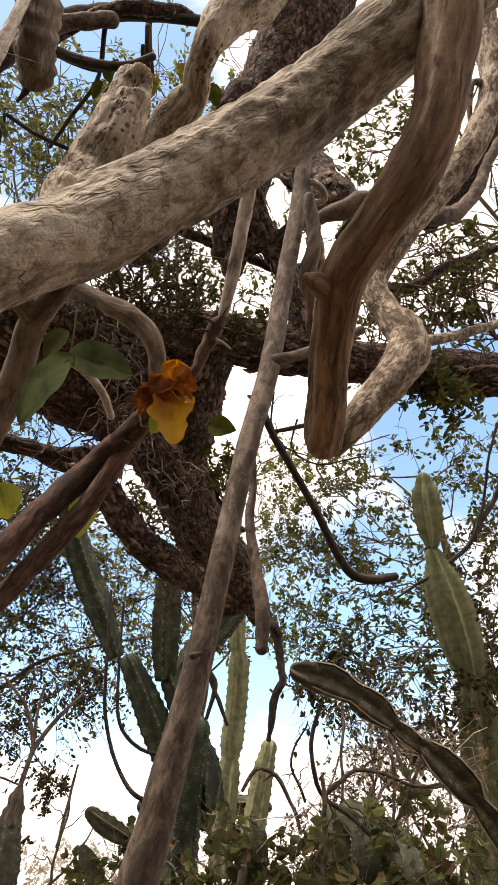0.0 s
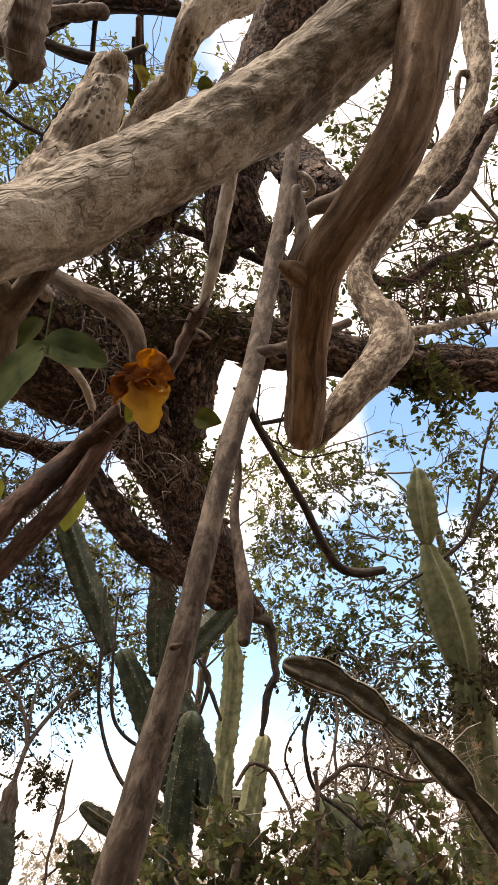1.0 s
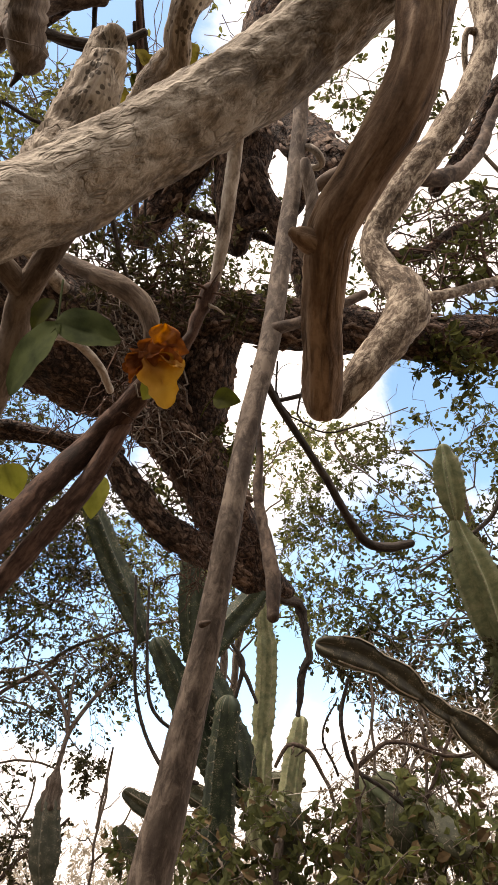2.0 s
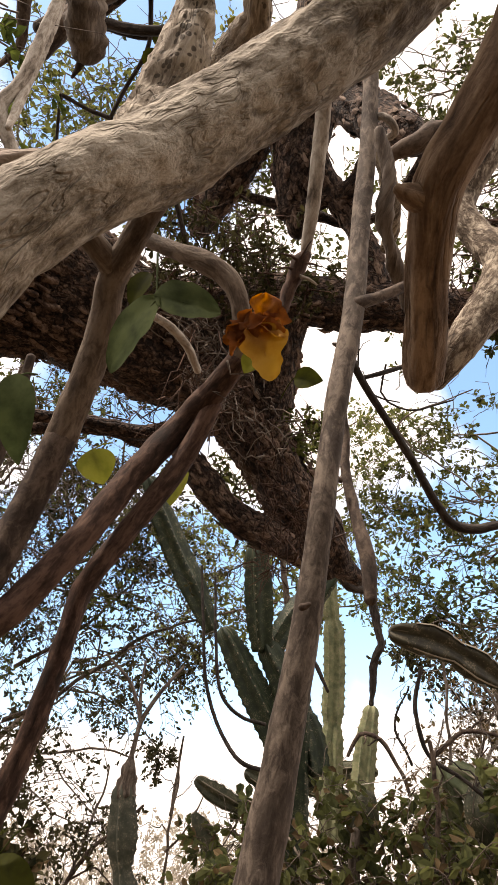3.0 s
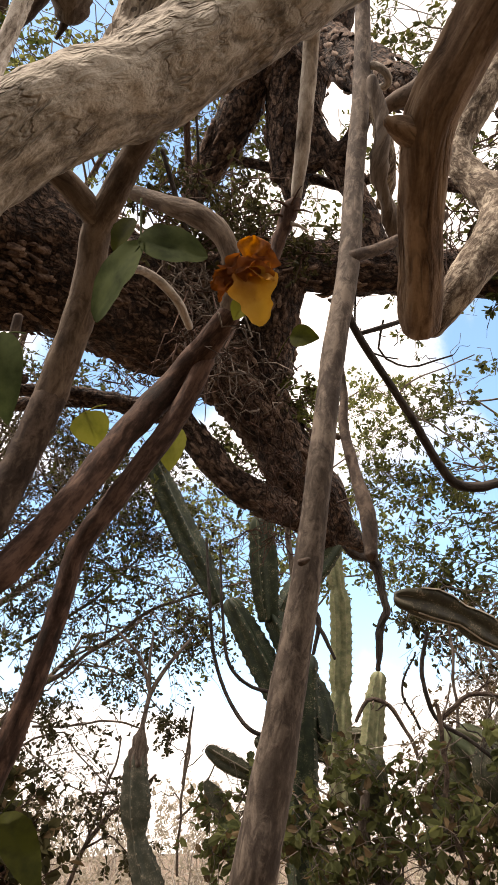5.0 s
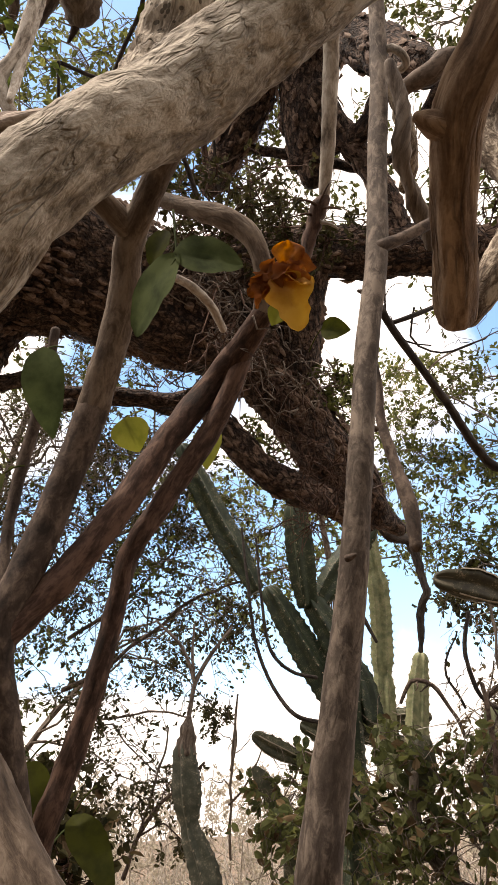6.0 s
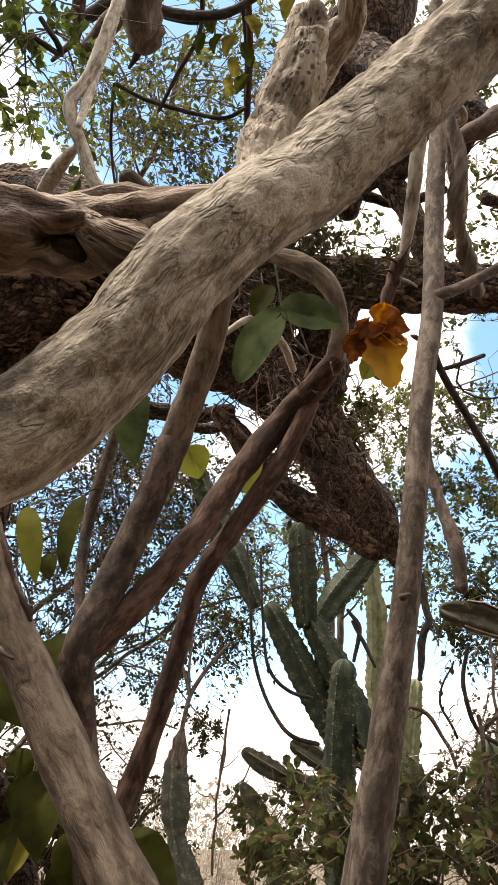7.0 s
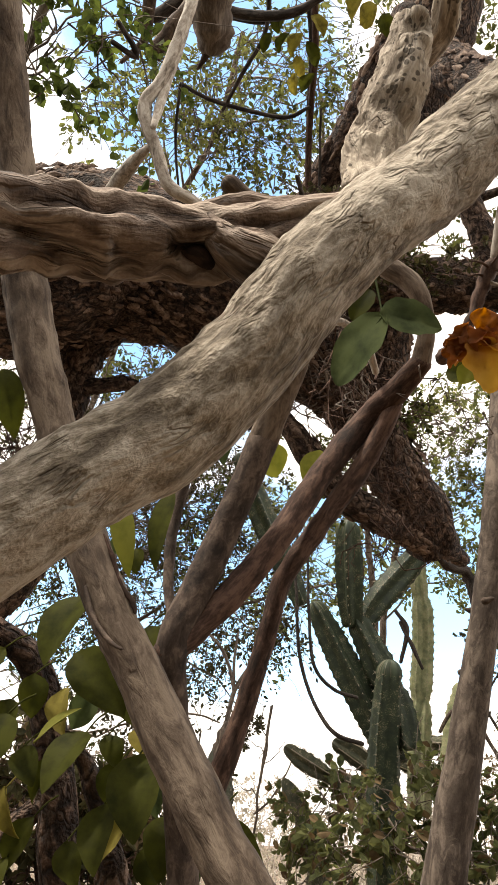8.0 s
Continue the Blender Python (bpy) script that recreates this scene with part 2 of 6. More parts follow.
# near-black colour that stands in for the shade deep in the knot hole
HOLE_SHADE = bark("near_black_hole_shade", (0.05, 0.03, 0.022), (0.02, 0.012, 0.009), (0.008, 0.005, 0.004), size=0.02, along=0.5, bump=0.004)
SCALE = bark("bark_scale", (0.22, 0.158, 0.12), (0.08, 0.05, 0.037), (0.018, 0.011, 0.009), size=0.03, along=0.6, bump=0.006, wander=1.2)
VINE = bark("dark_vine_bark", (0.07, 0.058, 0.05), (0.026, 0.021, 0.018), (0.009, 0.007, 0.006), size=0.02, along=0.25, bump=0.003)
TWIGS = bark("twig_bark", (0.20, 0.165, 0.135), (0.10, 0.078, 0.062), (0.04, 0.03, 0.025), size=0.03, along=0.3, bump=0.002)
ASHEN = bark("ashen_twig_bark", (0.52, 0.48, 0.42), (0.31, 0.27, 0.225), (0.10, 0.082, 0.066), size=0.025, along=0.4, bump=0.003)
MOSSY = bark("mossy_bark", (0.24, 0.22, 0.14), (0.12, 0.115, 0.06), (0.045, 0.045, 0.025), size=0.04, along=0.4, bump=0.012, moss=(0.09, 0.12, 0.035))
CACTUS = skin("dark_green_cactus_skin", (0.034, 0.05, 0.024), (0.012, 0.021, 0.012), (0.20, 0.17, 0.12))
CACTUS_PALE = skin("pale_green_cactus_skin", (0.30, 0.31, 0.17), (0.13, 0.15, 0.08), (0.34, 0.29, 0.19))
CACTUS_GREY = skin("grey_green_cactus_skin", (0.21, 0.235, 0.125), (0.095, 0.118, 0.062), (0.25, 0.21, 0.15))
CACTUS_BROWN = skin("browned_cactus_skin", (0.058, 0.054, 0.03), (0.022, 0.02, 0.012), (0.24, 0.19, 0.13))
CACTUS_DULL = skin("dull_pitted_cactus_skin", (0.10, 0.105, 0.075), (0.04, 0.046, 0.032), (0.26, 0.22, 0.17))
PAD = skin("prickly_pear_skin", (0.09, 0.092, 0.05), (0.04, 0.045, 0.027), (0.28, 0.23, 0.17))
THORN = skin("pale_thorns_and_lit_rims", (0.38, 0.34, 0.26), (0.24, 0.205, 0.15), (0.25, 0.2, 0.14), rough=0.8)
LEAF_TREE = leaf_material("olive_tree_leaf", (0.115, 0.122, 0.042), (0.024, 0.031, 0.016), 0.26)
LEAF_GREEN = leaf_material("fresh_tree_leaf", (0.19, 0.20, 0.075), (0.036, 0.046, 0.022), 0.40)
LEAF_ROUND = leaf_material("round_dark_green_leaf", (0.10, 0.125, 0.036), (0.03, 0.044, 0.016), 0.36)
LEAF_DARK = leaf_material("dark_tree_leaf", (0.075, 0.068, 0.032), (0.018, 0.02, 0.012), 0.2)
LEAF_DRY = leaf_material("dry_brown_leaf", (0.18, 0.13, 0.072), (0.06, 0.042, 0.026), 0.3)
LEAF_SHRUB = leaf_material("shrub_leaf", (0.135, 0.145, 0.06), (0.036, 0.045, 0.024), 0.40)
LEAF_BIG = leaf_material("broad_green_leaf", (0.068, 0.085, 0.036), (0.032, 0.043, 0.02), 0.3, 0.6, 0.0)
LEAF_OLIVE = leaf_material("olive_broad_leaf", (0.05, 0.054, 0.012), (0.024, 0.027, 0.008), 0.36, 0.4, 0.0)
LEAF_YELLOW = leaf_material("yellow_green_leaf", (0.18, 0.182, 0.044), (0.125, 0.13, 0.03), 0.45, 0.4, 0.0)
LEAF_RUSSET = leaf_material("russet_dying_leaf", (0.36, 0.15, 0.045), (0.17, 0.062, 0.022), 0.45, 0.5, 0.0, 60.0)
LEAF_WITHER = leaf_material("withering_olive_leaf", (0.20, 0.17, 0.045), (0.085, 0.07, 0.022), 0.35, 0.5, 0.0)
LEAF_AMBER = leaf_material("amber_dying_leaf", (0.48, 0.29, 0.08), (0.34, 0.16, 0.045), 0.4, 0.45, 0.0, 22.0)
LEAF_RUST = leaf_material("rust_dead_leaf", (0.28, 0.105, 0.04), (0.10, 0.04, 0.02), 0.4, 0.6, 0.0, 26.0)
SOIL = earth("dry_leaf_litter", (0.19, 0.132, 0.084), (0.08, 0.055, 0.035))

# ---- building helpers ----
BASE = {}


def thing(name, base, label, category, group="", kind=""):
    ob = new(name)
    ob.location, ob.empty_display_size = base, 0.1
    BASE[ob.name] = Vector(base)
    return tagged(ob, label, category, group, kind)


def mesh_of(name, verts, faces, material, grain=None, smooth=True):
    me = bpy.data.meshes.new(name)
    me.from_pydata([tuple(v) for v in verts], [], faces)
    me.materials.append(material)
    if smooth:
        me.polygons.foreach_set("use_smooth", [True] * len(me.polygons))
    if grain is not None:
        me.attributes.new("grain", "FLOAT_VECTOR", "POINT").data.foreach_set("vector", np.asarray(grain, np.float32).ravel())
    me.update()
    return me


def part(name, shape, material, parent, label="", kind="", smooth=True):
    """One mesh object under a thing, or under a part of it. shape: points in the world, faces and the grain's places."""
    verts, faces, grain = shape
    origin = BASE[parent.name]
    me = mesh_of(name, np.asarray(verts, float) - np.array(origin), faces, material, grain, smooth)
    ob = new(name, me)
    ob.parent = parent
    BASE[ob.name] = origin
    return tagged(ob, label, kind=kind)


def spline(points, step):
    """Points evenly along a smooth curve through the given ones (x, y, z, radius)."""
    p = np.array(points, float)
    p = np.vstack([2 * p[0] - p[1], p, 2 * p[-1] - p[-2]])
    p[[0, -1], 3] = p[[1, -2], 3]
    out = []
    for a, b, c, d in zip(p, p[1:], p[2:], p[3:]):
        k = [0.0]
        for e, f in ((a, b), (b, c), (c, d)):
            k.append(k[-1] + max(1e-4, np.linalg.norm(f[:3] - e[:3])) ** 0.5)
        n = max(2, int(np.linalg.norm(c[:3] - b[:3]) / step))
        for t in k[1] + (k[2] - k[1]) * np.arange(n) / n:
            one = a + (b - a) * (t - k[0]) / (k[1] - k[0])
            two = b + (c - b) * (t - k[1]) / (k[2] - k[1])
            three = c + (d - c) * (t - k[2]) / (k[3] - k[2])
            four = one + (two - one) * (t - k[0]) / (k[2] - k[0])
            five = two + (three - two) * (t - k[1]) / (k[3] - k[1])
            out.append(four + (five - four) * (t - k[1]) / (k[2] - k[1]))
    return np.array(out + [p[-2]])


def frames(line):
    ahead = np.gradient(line[:, :3], axis=0)
    ahead /= np.linalg.norm(ahead, axis=1)[:, None] + 1e-12
    side = np.cross(ahead[0], (0.31, 0.52, 0.79))
    sides = []
    for a in ahead:
        side = side - a * (side @ a)
        side /= np.linalg.norm(side)
        sides.append(side)
    sides = np.array(sides)
    return ahead, sides, np.cross(ahead, sides)


def tube(points, sides=14, step=0.02, lump=0.10, lump_size=1.6, knurl=0.04, knurl_size=0.35, twist=0.0, groove=0.0, grooves=5,
         wander=0.0, seed=0, tip=0.9, dents=(), wrinkle=0.0, wrinkle_size=0.02):
    """A limb swept along a curve, with swellings, small lumps, grooves along it and rounded ends. Sizes in radii.
    dents: (x, y, z, reach, depth) pressed into it."""
    line = spline(points, step)
    if wander:
        off = seed * 7.31
        for n, q in enumerate(line):
            k = wander * min(1, 4 * n / len(line), 4 * (len(line) - 1 - n) / len(line))
            line[n, :3] += k * np.array(noise.noise_vector(Vector(q[:3]) * 2.2 + Vector((off, 0, 0)))) + 0.35 * k * np.array(noise.noise_vector(Vector(q[:3]) * 6 + Vector((0, off, 0))))
    ahead, one, two = frames(line)
    run = np.r_[0, np.cumsum(np.linalg.norm(np.diff(line[:, :3], axis=0), axis=1))]
    rows = [(n, 0.0, 1.0) for n in range(len(line))]
    if tip:
        ends = [(math.sin(a), math.cos(a)) for a in (0.35, 0.75, 1.1, 1.4)]
        rows = [(0, -tip * s, c) for s, c in reversed(ends)] + rows + [(len(line) - 1, tip * s, c) for s, c in ends]
    verts, grain = [], []
    turn = np.arange(sides) * 2 * math.pi / sides
    mean = float(np.mean(line[:, 3]))
    for n, push, shrink in rows:
        r = line[n, 3]
        centre = line[n, :3] + ahead[n] * push * r
        s = run[n] + push * r
        for a in turn:
            out = one[n] * math.cos(a + twist * s) + two[n] * math.sin(a + twist * s)
            g = Vector((math.cos(a) * mean, math.sin(a) * mean, s))
            k = 1 + lump * noise.noise(g / (mean * lump_size) + Vector((seed, 0, 0))) + knurl * noise.noise(g / (mean * knurl_size) + Vector((0, seed, 0)))
            if groove:
                k -= groove * (0.5 + 0.5 * math.cos(grooves * a + 2.5 * noise.noise(Vector((seed, s / (mean * 5), a))))) ** 2
            if wrinkle:
                w = Vector((g.x, g.y, g.z * 0.55)) / wrinkle_size + Vector((seed, seed, 0))
                w = w + noise.noise_vector(w * 0.6) * 0.7
                k += wrinkle * (0.35 - abs(noise.noise(w)) * 1.6 + 0.45 * noise.noise(w * 0.35) - 0.5 * abs(noise.noise(w * 2.3)))
            v = centre + out * r * k * shrink
            for dx, dy, dz, reach, deep in dents:
                gap = math.dist(v, (dx, dy, dz)) / reach
                if gap < 1:
                    v = v - out * deep * (1 - gap * gap) ** 2
            verts.append(v)
            grain.append((math.cos(a) * r, math.sin(a) * r, s + seed * 3.7))
    faces = []
    for n in range(len(rows) - 1):
        for m in range(sides):
            k = (m + 1) % sides
            faces.append((n * sides + m, n * sides + k, (n + 1) * sides + k, (n + 1) * sides + m))
    faces += [tuple(range(sides))[::-1], tuple(range((len(rows) - 1) * sides, len(rows) * sides))]
    return verts, faces, grain


def ribbed(points, ribs=5, deep=0.32, step=0.03, seed=0, pinch=()):
    """A columnar cactus joint: star-shaped in section, domed at the tip, pinched where one year's growth met the next."""
    line = spline(points, step)
    ahead, one, two = frames(line)
    run = np.r_[0, np.cumsum(np.linalg.norm(np.diff(line[:, :3], axis=0), axis=1))]
    total = run[-1]
    per = 6
    sides = ribs * per
    rows = [(n, 0.0, 1.0) for n in range(len(line))] + [(len(line) - 1, 1.1 * math.sin(a), math.cos(a)) for a in (0.4, 0.8, 1.15, 1.42)]
    verts, grain, crest = [], [], []
    for n, push, shrink in rows:
        r = line[n, 3]
        s = run[n]
        squeeze = 1.0
        for place in pinch:
            squeeze -= 0.22 * math.exp(-((s / total - place) * total / (0.7 * r)) ** 2)
        wave = 1 + 0.05 * noise.noise(Vector((seed * 3.1, s * 9, 0)))
        for m in range(sides):
            a = 2 * math.pi * m / sides
            star = 1 - deep * (0.5 - 0.5 * math.cos(ribs * a)) ** 0.6 * min(1.0, shrink + 0.3)
            tooth = 1 + (0.08 if m % per == 0 and n % 2 else 0.0)
            out = one[n] * math.cos(a + seed) + two[n] * math.sin(a + seed)
            v = line[n, :3] + ahead[n] * push * r + out * r * star * squeeze * shrink * wave * tooth
            verts.append(v)
            grain.append((math.cos(a) * r, math.sin(a) * r, s + seed * 5.3))
            if m % per == 0 and n % 2 and push == 0:
                crest.append((v, out, ahead[n]))
    faces = []
    for n in range(len(rows) - 1):
        for m in range(sides):
            k = (m + 1) % sides
            faces.append((n * sides + m, n * sides + k, (n + 1) * sides + k, (n + 1) * sides + m))
    faces += [tuple(range(sides))[::-1], tuple(range((len(rows) - 1) * sides, len(rows) * sides))]
    return (verts, faces, grain), crest


def thorns(crest, rng, length=0.03, size=0.008, count=4, ribs=0):
    """Woolly areoles with a few spines each; given ribs, also pale strips that paint the lit rib edges."""
    verts, faces = [], []
    for (v, out, along), (w, out2, _) in zip(crest, crest[ribs:]) if ribs else ():
        side, b = np.cross(out, along) * size, len(verts)
        verts += [v + side, v + out * size, v - side, w + side, w + out2 * size, w - side]
        faces += [(b, b + 1, b + 4, b + 3), (b + 1, b + 2, b + 5, b + 4)]
    for v, out, along in crest:
        side = np.cross(out, along)
        b = len(verts)
        verts += [v + out * size * 0.7, v + side * size - out * size * .3, v + along * size * 1.7 - out * size * .3, v - side * size - out * size * .3, v - along * size * 1.7 - out * size * .3]
        faces += [(b, b + 1, b + 2), (b, b + 2, b + 3), (b, b + 3, b + 4), (b, b + 4, b + 1)]
        for _ in range(count):
            way = out + side * rng.uniform(-0.9, 0.9) + along * rng.uniform(-0.9, 0.9)
            way = way / np.linalg.norm(way) * length * rng.uniform(0.5, 1.2)
            b = len(verts)
            w = 0.0013
            verts += [v + side * w, v - side * w, v + along * w, v + way]
            faces += [(b, b + 1, b + 3), (b + 1, b + 2, b + 3), (b + 2, b, b + 3)]
    return verts, faces, verts


def blade(base, tip, width, face, curl=0.15, fold=0.12, wave=0.0, seed=0, shape=0.8, lobes=0.0, blunt=0.75, rows=14, cols=8):
    """A leaf from its foot to its tip, face being the way its upper side looks; it cups, folds on its midrib and droops."""
    base, tip, face = Vector(base), Vector(tip), Vector(face)
    along = tip - base
    size = along.length
    along /= size
    across = along.cross(face).normalized()
    up = across.cross(along)
    verts, grain = [], []
    for n in range(rows + 1):
        u = n / rows
        half = width / 2 * max(0.02, math.sin(math.pi * u ** shape)) ** blunt * (1 + lobes * noise.noise(Vector((u * 5, seed, 0.3))))
        for m in range(cols + 1):
            v = 2 * m / cols - 1
            edge = 1 + 0.05 * noise.noise(Vector((u * 9, v * 2 + seed, 1.7)))
            lift = fold * abs(v) ** 1.2 * half * 2 - curl * size * (2 * u - 1) ** 2
            lift += wave * size * noise.noise(Vector((u * 3.3 + seed, v * 1.6, seed * 0.7)))
            verts.append(base + along * size * u + across * half * v * edge + up * lift)
            grain.append((u * size, v * half, seed))
    c = cols + 1
    faces = [(n * c + m, n * c + m + 1, (n + 1) * c + m + 1, (n + 1) * c + m) for n in range(rows) for m in range(cols)]
    return verts, faces, grain


def add_leaf(parent, base, tip, width, face, material, label="", stalk=None, **kw):
    leaf = part("leaf", blade(base, tip, width, face, **kw), material, parent, label)
    mid = [tuple(Vector(base).lerp(Vector(tip), u)) for u in (0.0, 0.35, 0.7)]
    up = Vector(face).normalized() * 0.0015
    curl, size = kw.get("curl", 0.15), (Vector(tip) - Vector(base)).length
    ribs = [(*(Vector(q) - up - Vector(face).normalized() * curl * size * (2 * u - 1) ** 2), 0.0011 * (1 - 0.6 * u)) for q, u in zip(mid, (0.0, 0.35, 0.7))]
    part("midrib", tube(ribs, 5, 0.01, tip=0), material, leaf)
    if stalk:
        foot = Vector(base) - Vector(face).normalized() * curl * size
        part("stalk", tube([(*stalk, 0.0016), (*(Vector(stalk).lerp(foot, 0.5) + Vector((0, 0, 0.004))), 0.0014), (*foot, 0.0012)], 5, 0.008, tip=0), material, leaf)
    return leaf


def merge(shapes):
    verts, faces, grain = [], [], []
    for v, f, g in shapes:
        b = len(verts)
        verts += list(v)
        grain += list(g)
        faces += [tuple(i + b for i in q) for q in f]
    return verts, faces, grain


class Foliage:
    """Twigs and small leaves, gathered into two meshes."""

    def __init__(self, seed):
        self.rng = np.random.default_rng(seed)
        self.leaves, self.twigs = [], []

    def twig(self, line):
        """A thin three-sided stem through rows of (x, y, z, radius)."""
        line = np.array(line)
        ahead, one, two = frames(line)
        ring = [line[:, :3] + line[:, 3:] * (one * math.cos(a) + two * math.sin(a)) for a in (0, 2.09, 4.19)]
        self.twigs.append(np.stack(ring, 1))

    def leaf(self, at, way, size, narrow=0.5):
        self.leaves.append((*at, *way, size, narrow))

    def spray(self, centre, reach, twigs, per, size, droop=0.25, narrow=0.5, thick=0.004, lean=(0, 0, 0)):
        rng = self.rng
        for _ in range(twigs):
            way = rng.normal(size=3) + lean
            way[2] = way[2] * 0.8
            way /= np.linalg.norm(way)
            start = np.array(centre) + rng.normal(size=3) * reach * 0.22
            long = reach * rng.uniform(0.55, 1.25)
            bend = rng.normal(size=3) * 0.35
            u = np.linspace(0, 1, 6)[:, None]
            line = start + way * long * u + bend * long * u * u * 0.6 + np.array((0, 0, -droop)) * long * u * u
            line += np.cumsum(rng.normal(size=(6, 3)), 0) * long * 0.025
            self.twig(np.c_[line, np.linspace(thick, thick * 0.35, 6)])
            for n in range(max(2, per // 5)):
                f = rng.uniform(0.15, 0.98) * 4.999
                k = int(f)
                at = line[k] + (line[k + 1] - line[k]) * (f - k)
                on = (line[k + 1] - line[k]) / (np.linalg.norm(line[k + 1] - line[k]) + 1e-9)
                out = on * 0.8 + rng.normal(size=3) * 0.6 + np.array((0, 0, -0.12))
                out /= np.linalg.norm(out)
                short = long * rng.uniform(0.18, 0.42)
                v = np.linspace(0, 1, 4)[:, None]
                fine = at + out * short * v + np.array((0, 0, -droop)) * short * v * v + np.cumsum(rng.normal(size=(4, 3)), 0) * short * 0.05
                self.twig(np.c_[fine, np.linspace(thick * 0.45, thick * 0.2, 4)])
                flat = np.cross(out, rng.normal(size=3))
                flat /= np.linalg.norm(flat)
                for m in range(6):
                    g = 0.25 + 0.75 * m / 5
                    spot = at + out * short * g + np.array((0, 0, -droop)) * short * g * g
                    way2 = out * 0.7 + flat * (1 if m % 2 else -1) * 0.8 + rng.normal(size=3) * 0.35
                    if rng.random() < 0.88:
                        self.leaf(spot, way2 / np.linalg.norm(way2), size * rng.uniform(0.55, 1.2), narrow)

    def leaf_shape(self):
        rng = self.rng
        q = np.array(self.leaves)
        at, way, size, narrow = q[:, :3], q[:, 3:6], q[:, 6:7], q[:, 7:8]
        side = np.cross(way, rng.normal(size=at.shape))
        side /= np.linalg.norm(side, axis=1)[:, None]
        up = np.cross(side, way)
        w = size * narrow * 0.5
        rows = [at, at + way * size * .3 + side * w * .85 + up * w * .25, at + way * size * .68 + side * w + up * w * .3, at + way * size - up * size * .08,
                at + way * size * .68 - side * w + up * w * .3, at + way * size * .3 - side * w * .85 + up * w * .25]
        verts = np.stack(rows, 1).reshape(-1, 3)
        faces = [f for n in range(0, len(verts), 6) for f in ((n, n + 1, n + 2, n + 3), (n, n + 3, n + 4, n + 5))]
        return verts, faces, verts

    def twig_shape(self):
        verts, faces, b = [], [], 0
        for t in self.twigs:
            k = len(t)
            verts.append(t.reshape(-1, 3))
            for n in range(k - 1):
                for m in range(3):
                    j = (m + 1) % 3
                    faces.append((b + n * 3 + m, b + n * 3 + j, b + n * 3 + 3 + j, b + n * 3 + 3 + m))
            b += 3 * k
        verts = np.vstack(verts)
        return verts, faces, verts


def wild_line(rng, start, end, r0, r1, sway=0.12, rows=9):
    """A crooked stem between two places."""
    start, end = np.array(start, float), np.array(end, float)
    long = np.linalg.norm(end - start)
    u = np.linspace(0, 1, rows)[:, None]
    line = start + (end - start) * u
    line += np.array((0, 0, 1)) * long * 0.16 * np.sin(np.pi * u)
    kink = np.cumsum(rng.normal(size=(rows, 3)), 0)
    kink -= kink[0] + (kink[-1] - kink[0]) * u
    return np.c_[line + kink * long * sway / 3, np.linspace(r0, r1, rows)]


def leafy_tree(label, seed, trunk, blobs, leaf, leaf_mat, twig_mat=None, twigs=9, per=15, size=0.04, narrow=0.5, droop=0.25, group="trees behind", limb=0.014, name="background_tree", spread=1.45):
    """A slim tree: trunk, a limb to every spray of leaves, fine twigs and a thin crown with gaps."""
    tree = thing(name, (trunk[0][0], trunk[0][1], 0), label, {"shrub": "shrub", "creeper": "vine"}.get(name, "tree"), group)
    part("trunk", tube(trunk, 8, 0.08, wander=0.03, seed=seed), twig_mat or TWIGS, tree)
    fol = Foliage(seed)
    spine = spline(trunk, 0.1)
    for x, y, z, r in blobs:
        r *= spread if name != "shrub" else 1.15
        c = np.array((x, y, z))
        low = spine[np.argmin(np.linalg.norm(spine[:, :3] - (c - (0, 0, 0.5)), axis=1))]
        line = wild_line(fol.rng, low[:3], c, limb, limb * 0.4, 0.16)
        fol.twig(line)
        for k in (4, 6):
            end = c + fol.rng.normal(size=3) * r * 0.8
            fol.twig(wild_line(fol.rng, line[k, :3], end, limb * 0.4, limb * 0.2, 0.2, 6))
        fol.spray(c, r * 1.15, int(twigs * 1.5), per, size, droop, narrow)
        fol.spray(c + fol.rng.normal(size=3) * r * 0.9, r, int(twigs * 0.8), per, size, droop, narrow)
    part("branchwork", fol.twig_shape(), twig_mat or TWIGS, tree, kind="stuff")
    dry = Foliage(seed + 500)
    if name == "shrub":
        dry.leaves = [q for n, q in enumerate(fol.leaves) if n % 6 == 0]
        fol.leaves = [q for n, q in enumerate(fol.leaves) if n % 6]
        part("dry_foliage", dry.leaf_shape(), LEAF_DRY, tree, "withered brown leaves", kind="stuff", smooth=False)
    part("crown", fol.leaf_shape(), leaf_mat, tree, leaf, kind="stuff", smooth=False)
    return tree


# ---- ground ----
def make_ground():
    n = 60
    axis = np.linspace(-1, 1, n)
    axis = np.sign(axis) * np.abs(axis) ** 3 * 900
    verts = [(x, y, 0.12 * noise.noise(Vector((x * .3, y * .3, 0))) * min(1, max(0, math.hypot(x, y) - 6) / 10)) for y in axis for x in axis]
    faces = [(j * n + i, j * n + i + 1, (j + 1) * n + i + 1, (j + 1) * n + i) for j in range(n - 1) for i in range(n - 1)]
    ob = new("ground", mesh_of("ground", verts, faces, SOIL))
    tagged(ob, "dry earth strewn with brown leaf litter", "ground", kind="structure")


make_ground()

def make_litter():
    """Fallen leaves and bits of twig on the earth round the trees."""
    fol = Foliage(55)
    rng = fol.rng
    for _ in range(7000):
        a, d = rng.uniform(0, 2 * math.pi), 8.5 * rng.random() ** 0.6
        way = np.array((rng.normal(), rng.normal(), rng.normal() * 0.15))
        fol.leaf((d * math.sin(a) - 0.6, d * math.cos(a) + 1.5, rng.uniform(0.004, 0.03)), way / np.linalg.norm(way), rng.uniform(0.03, 0.085), rng.uniform(0.35, 0.65))
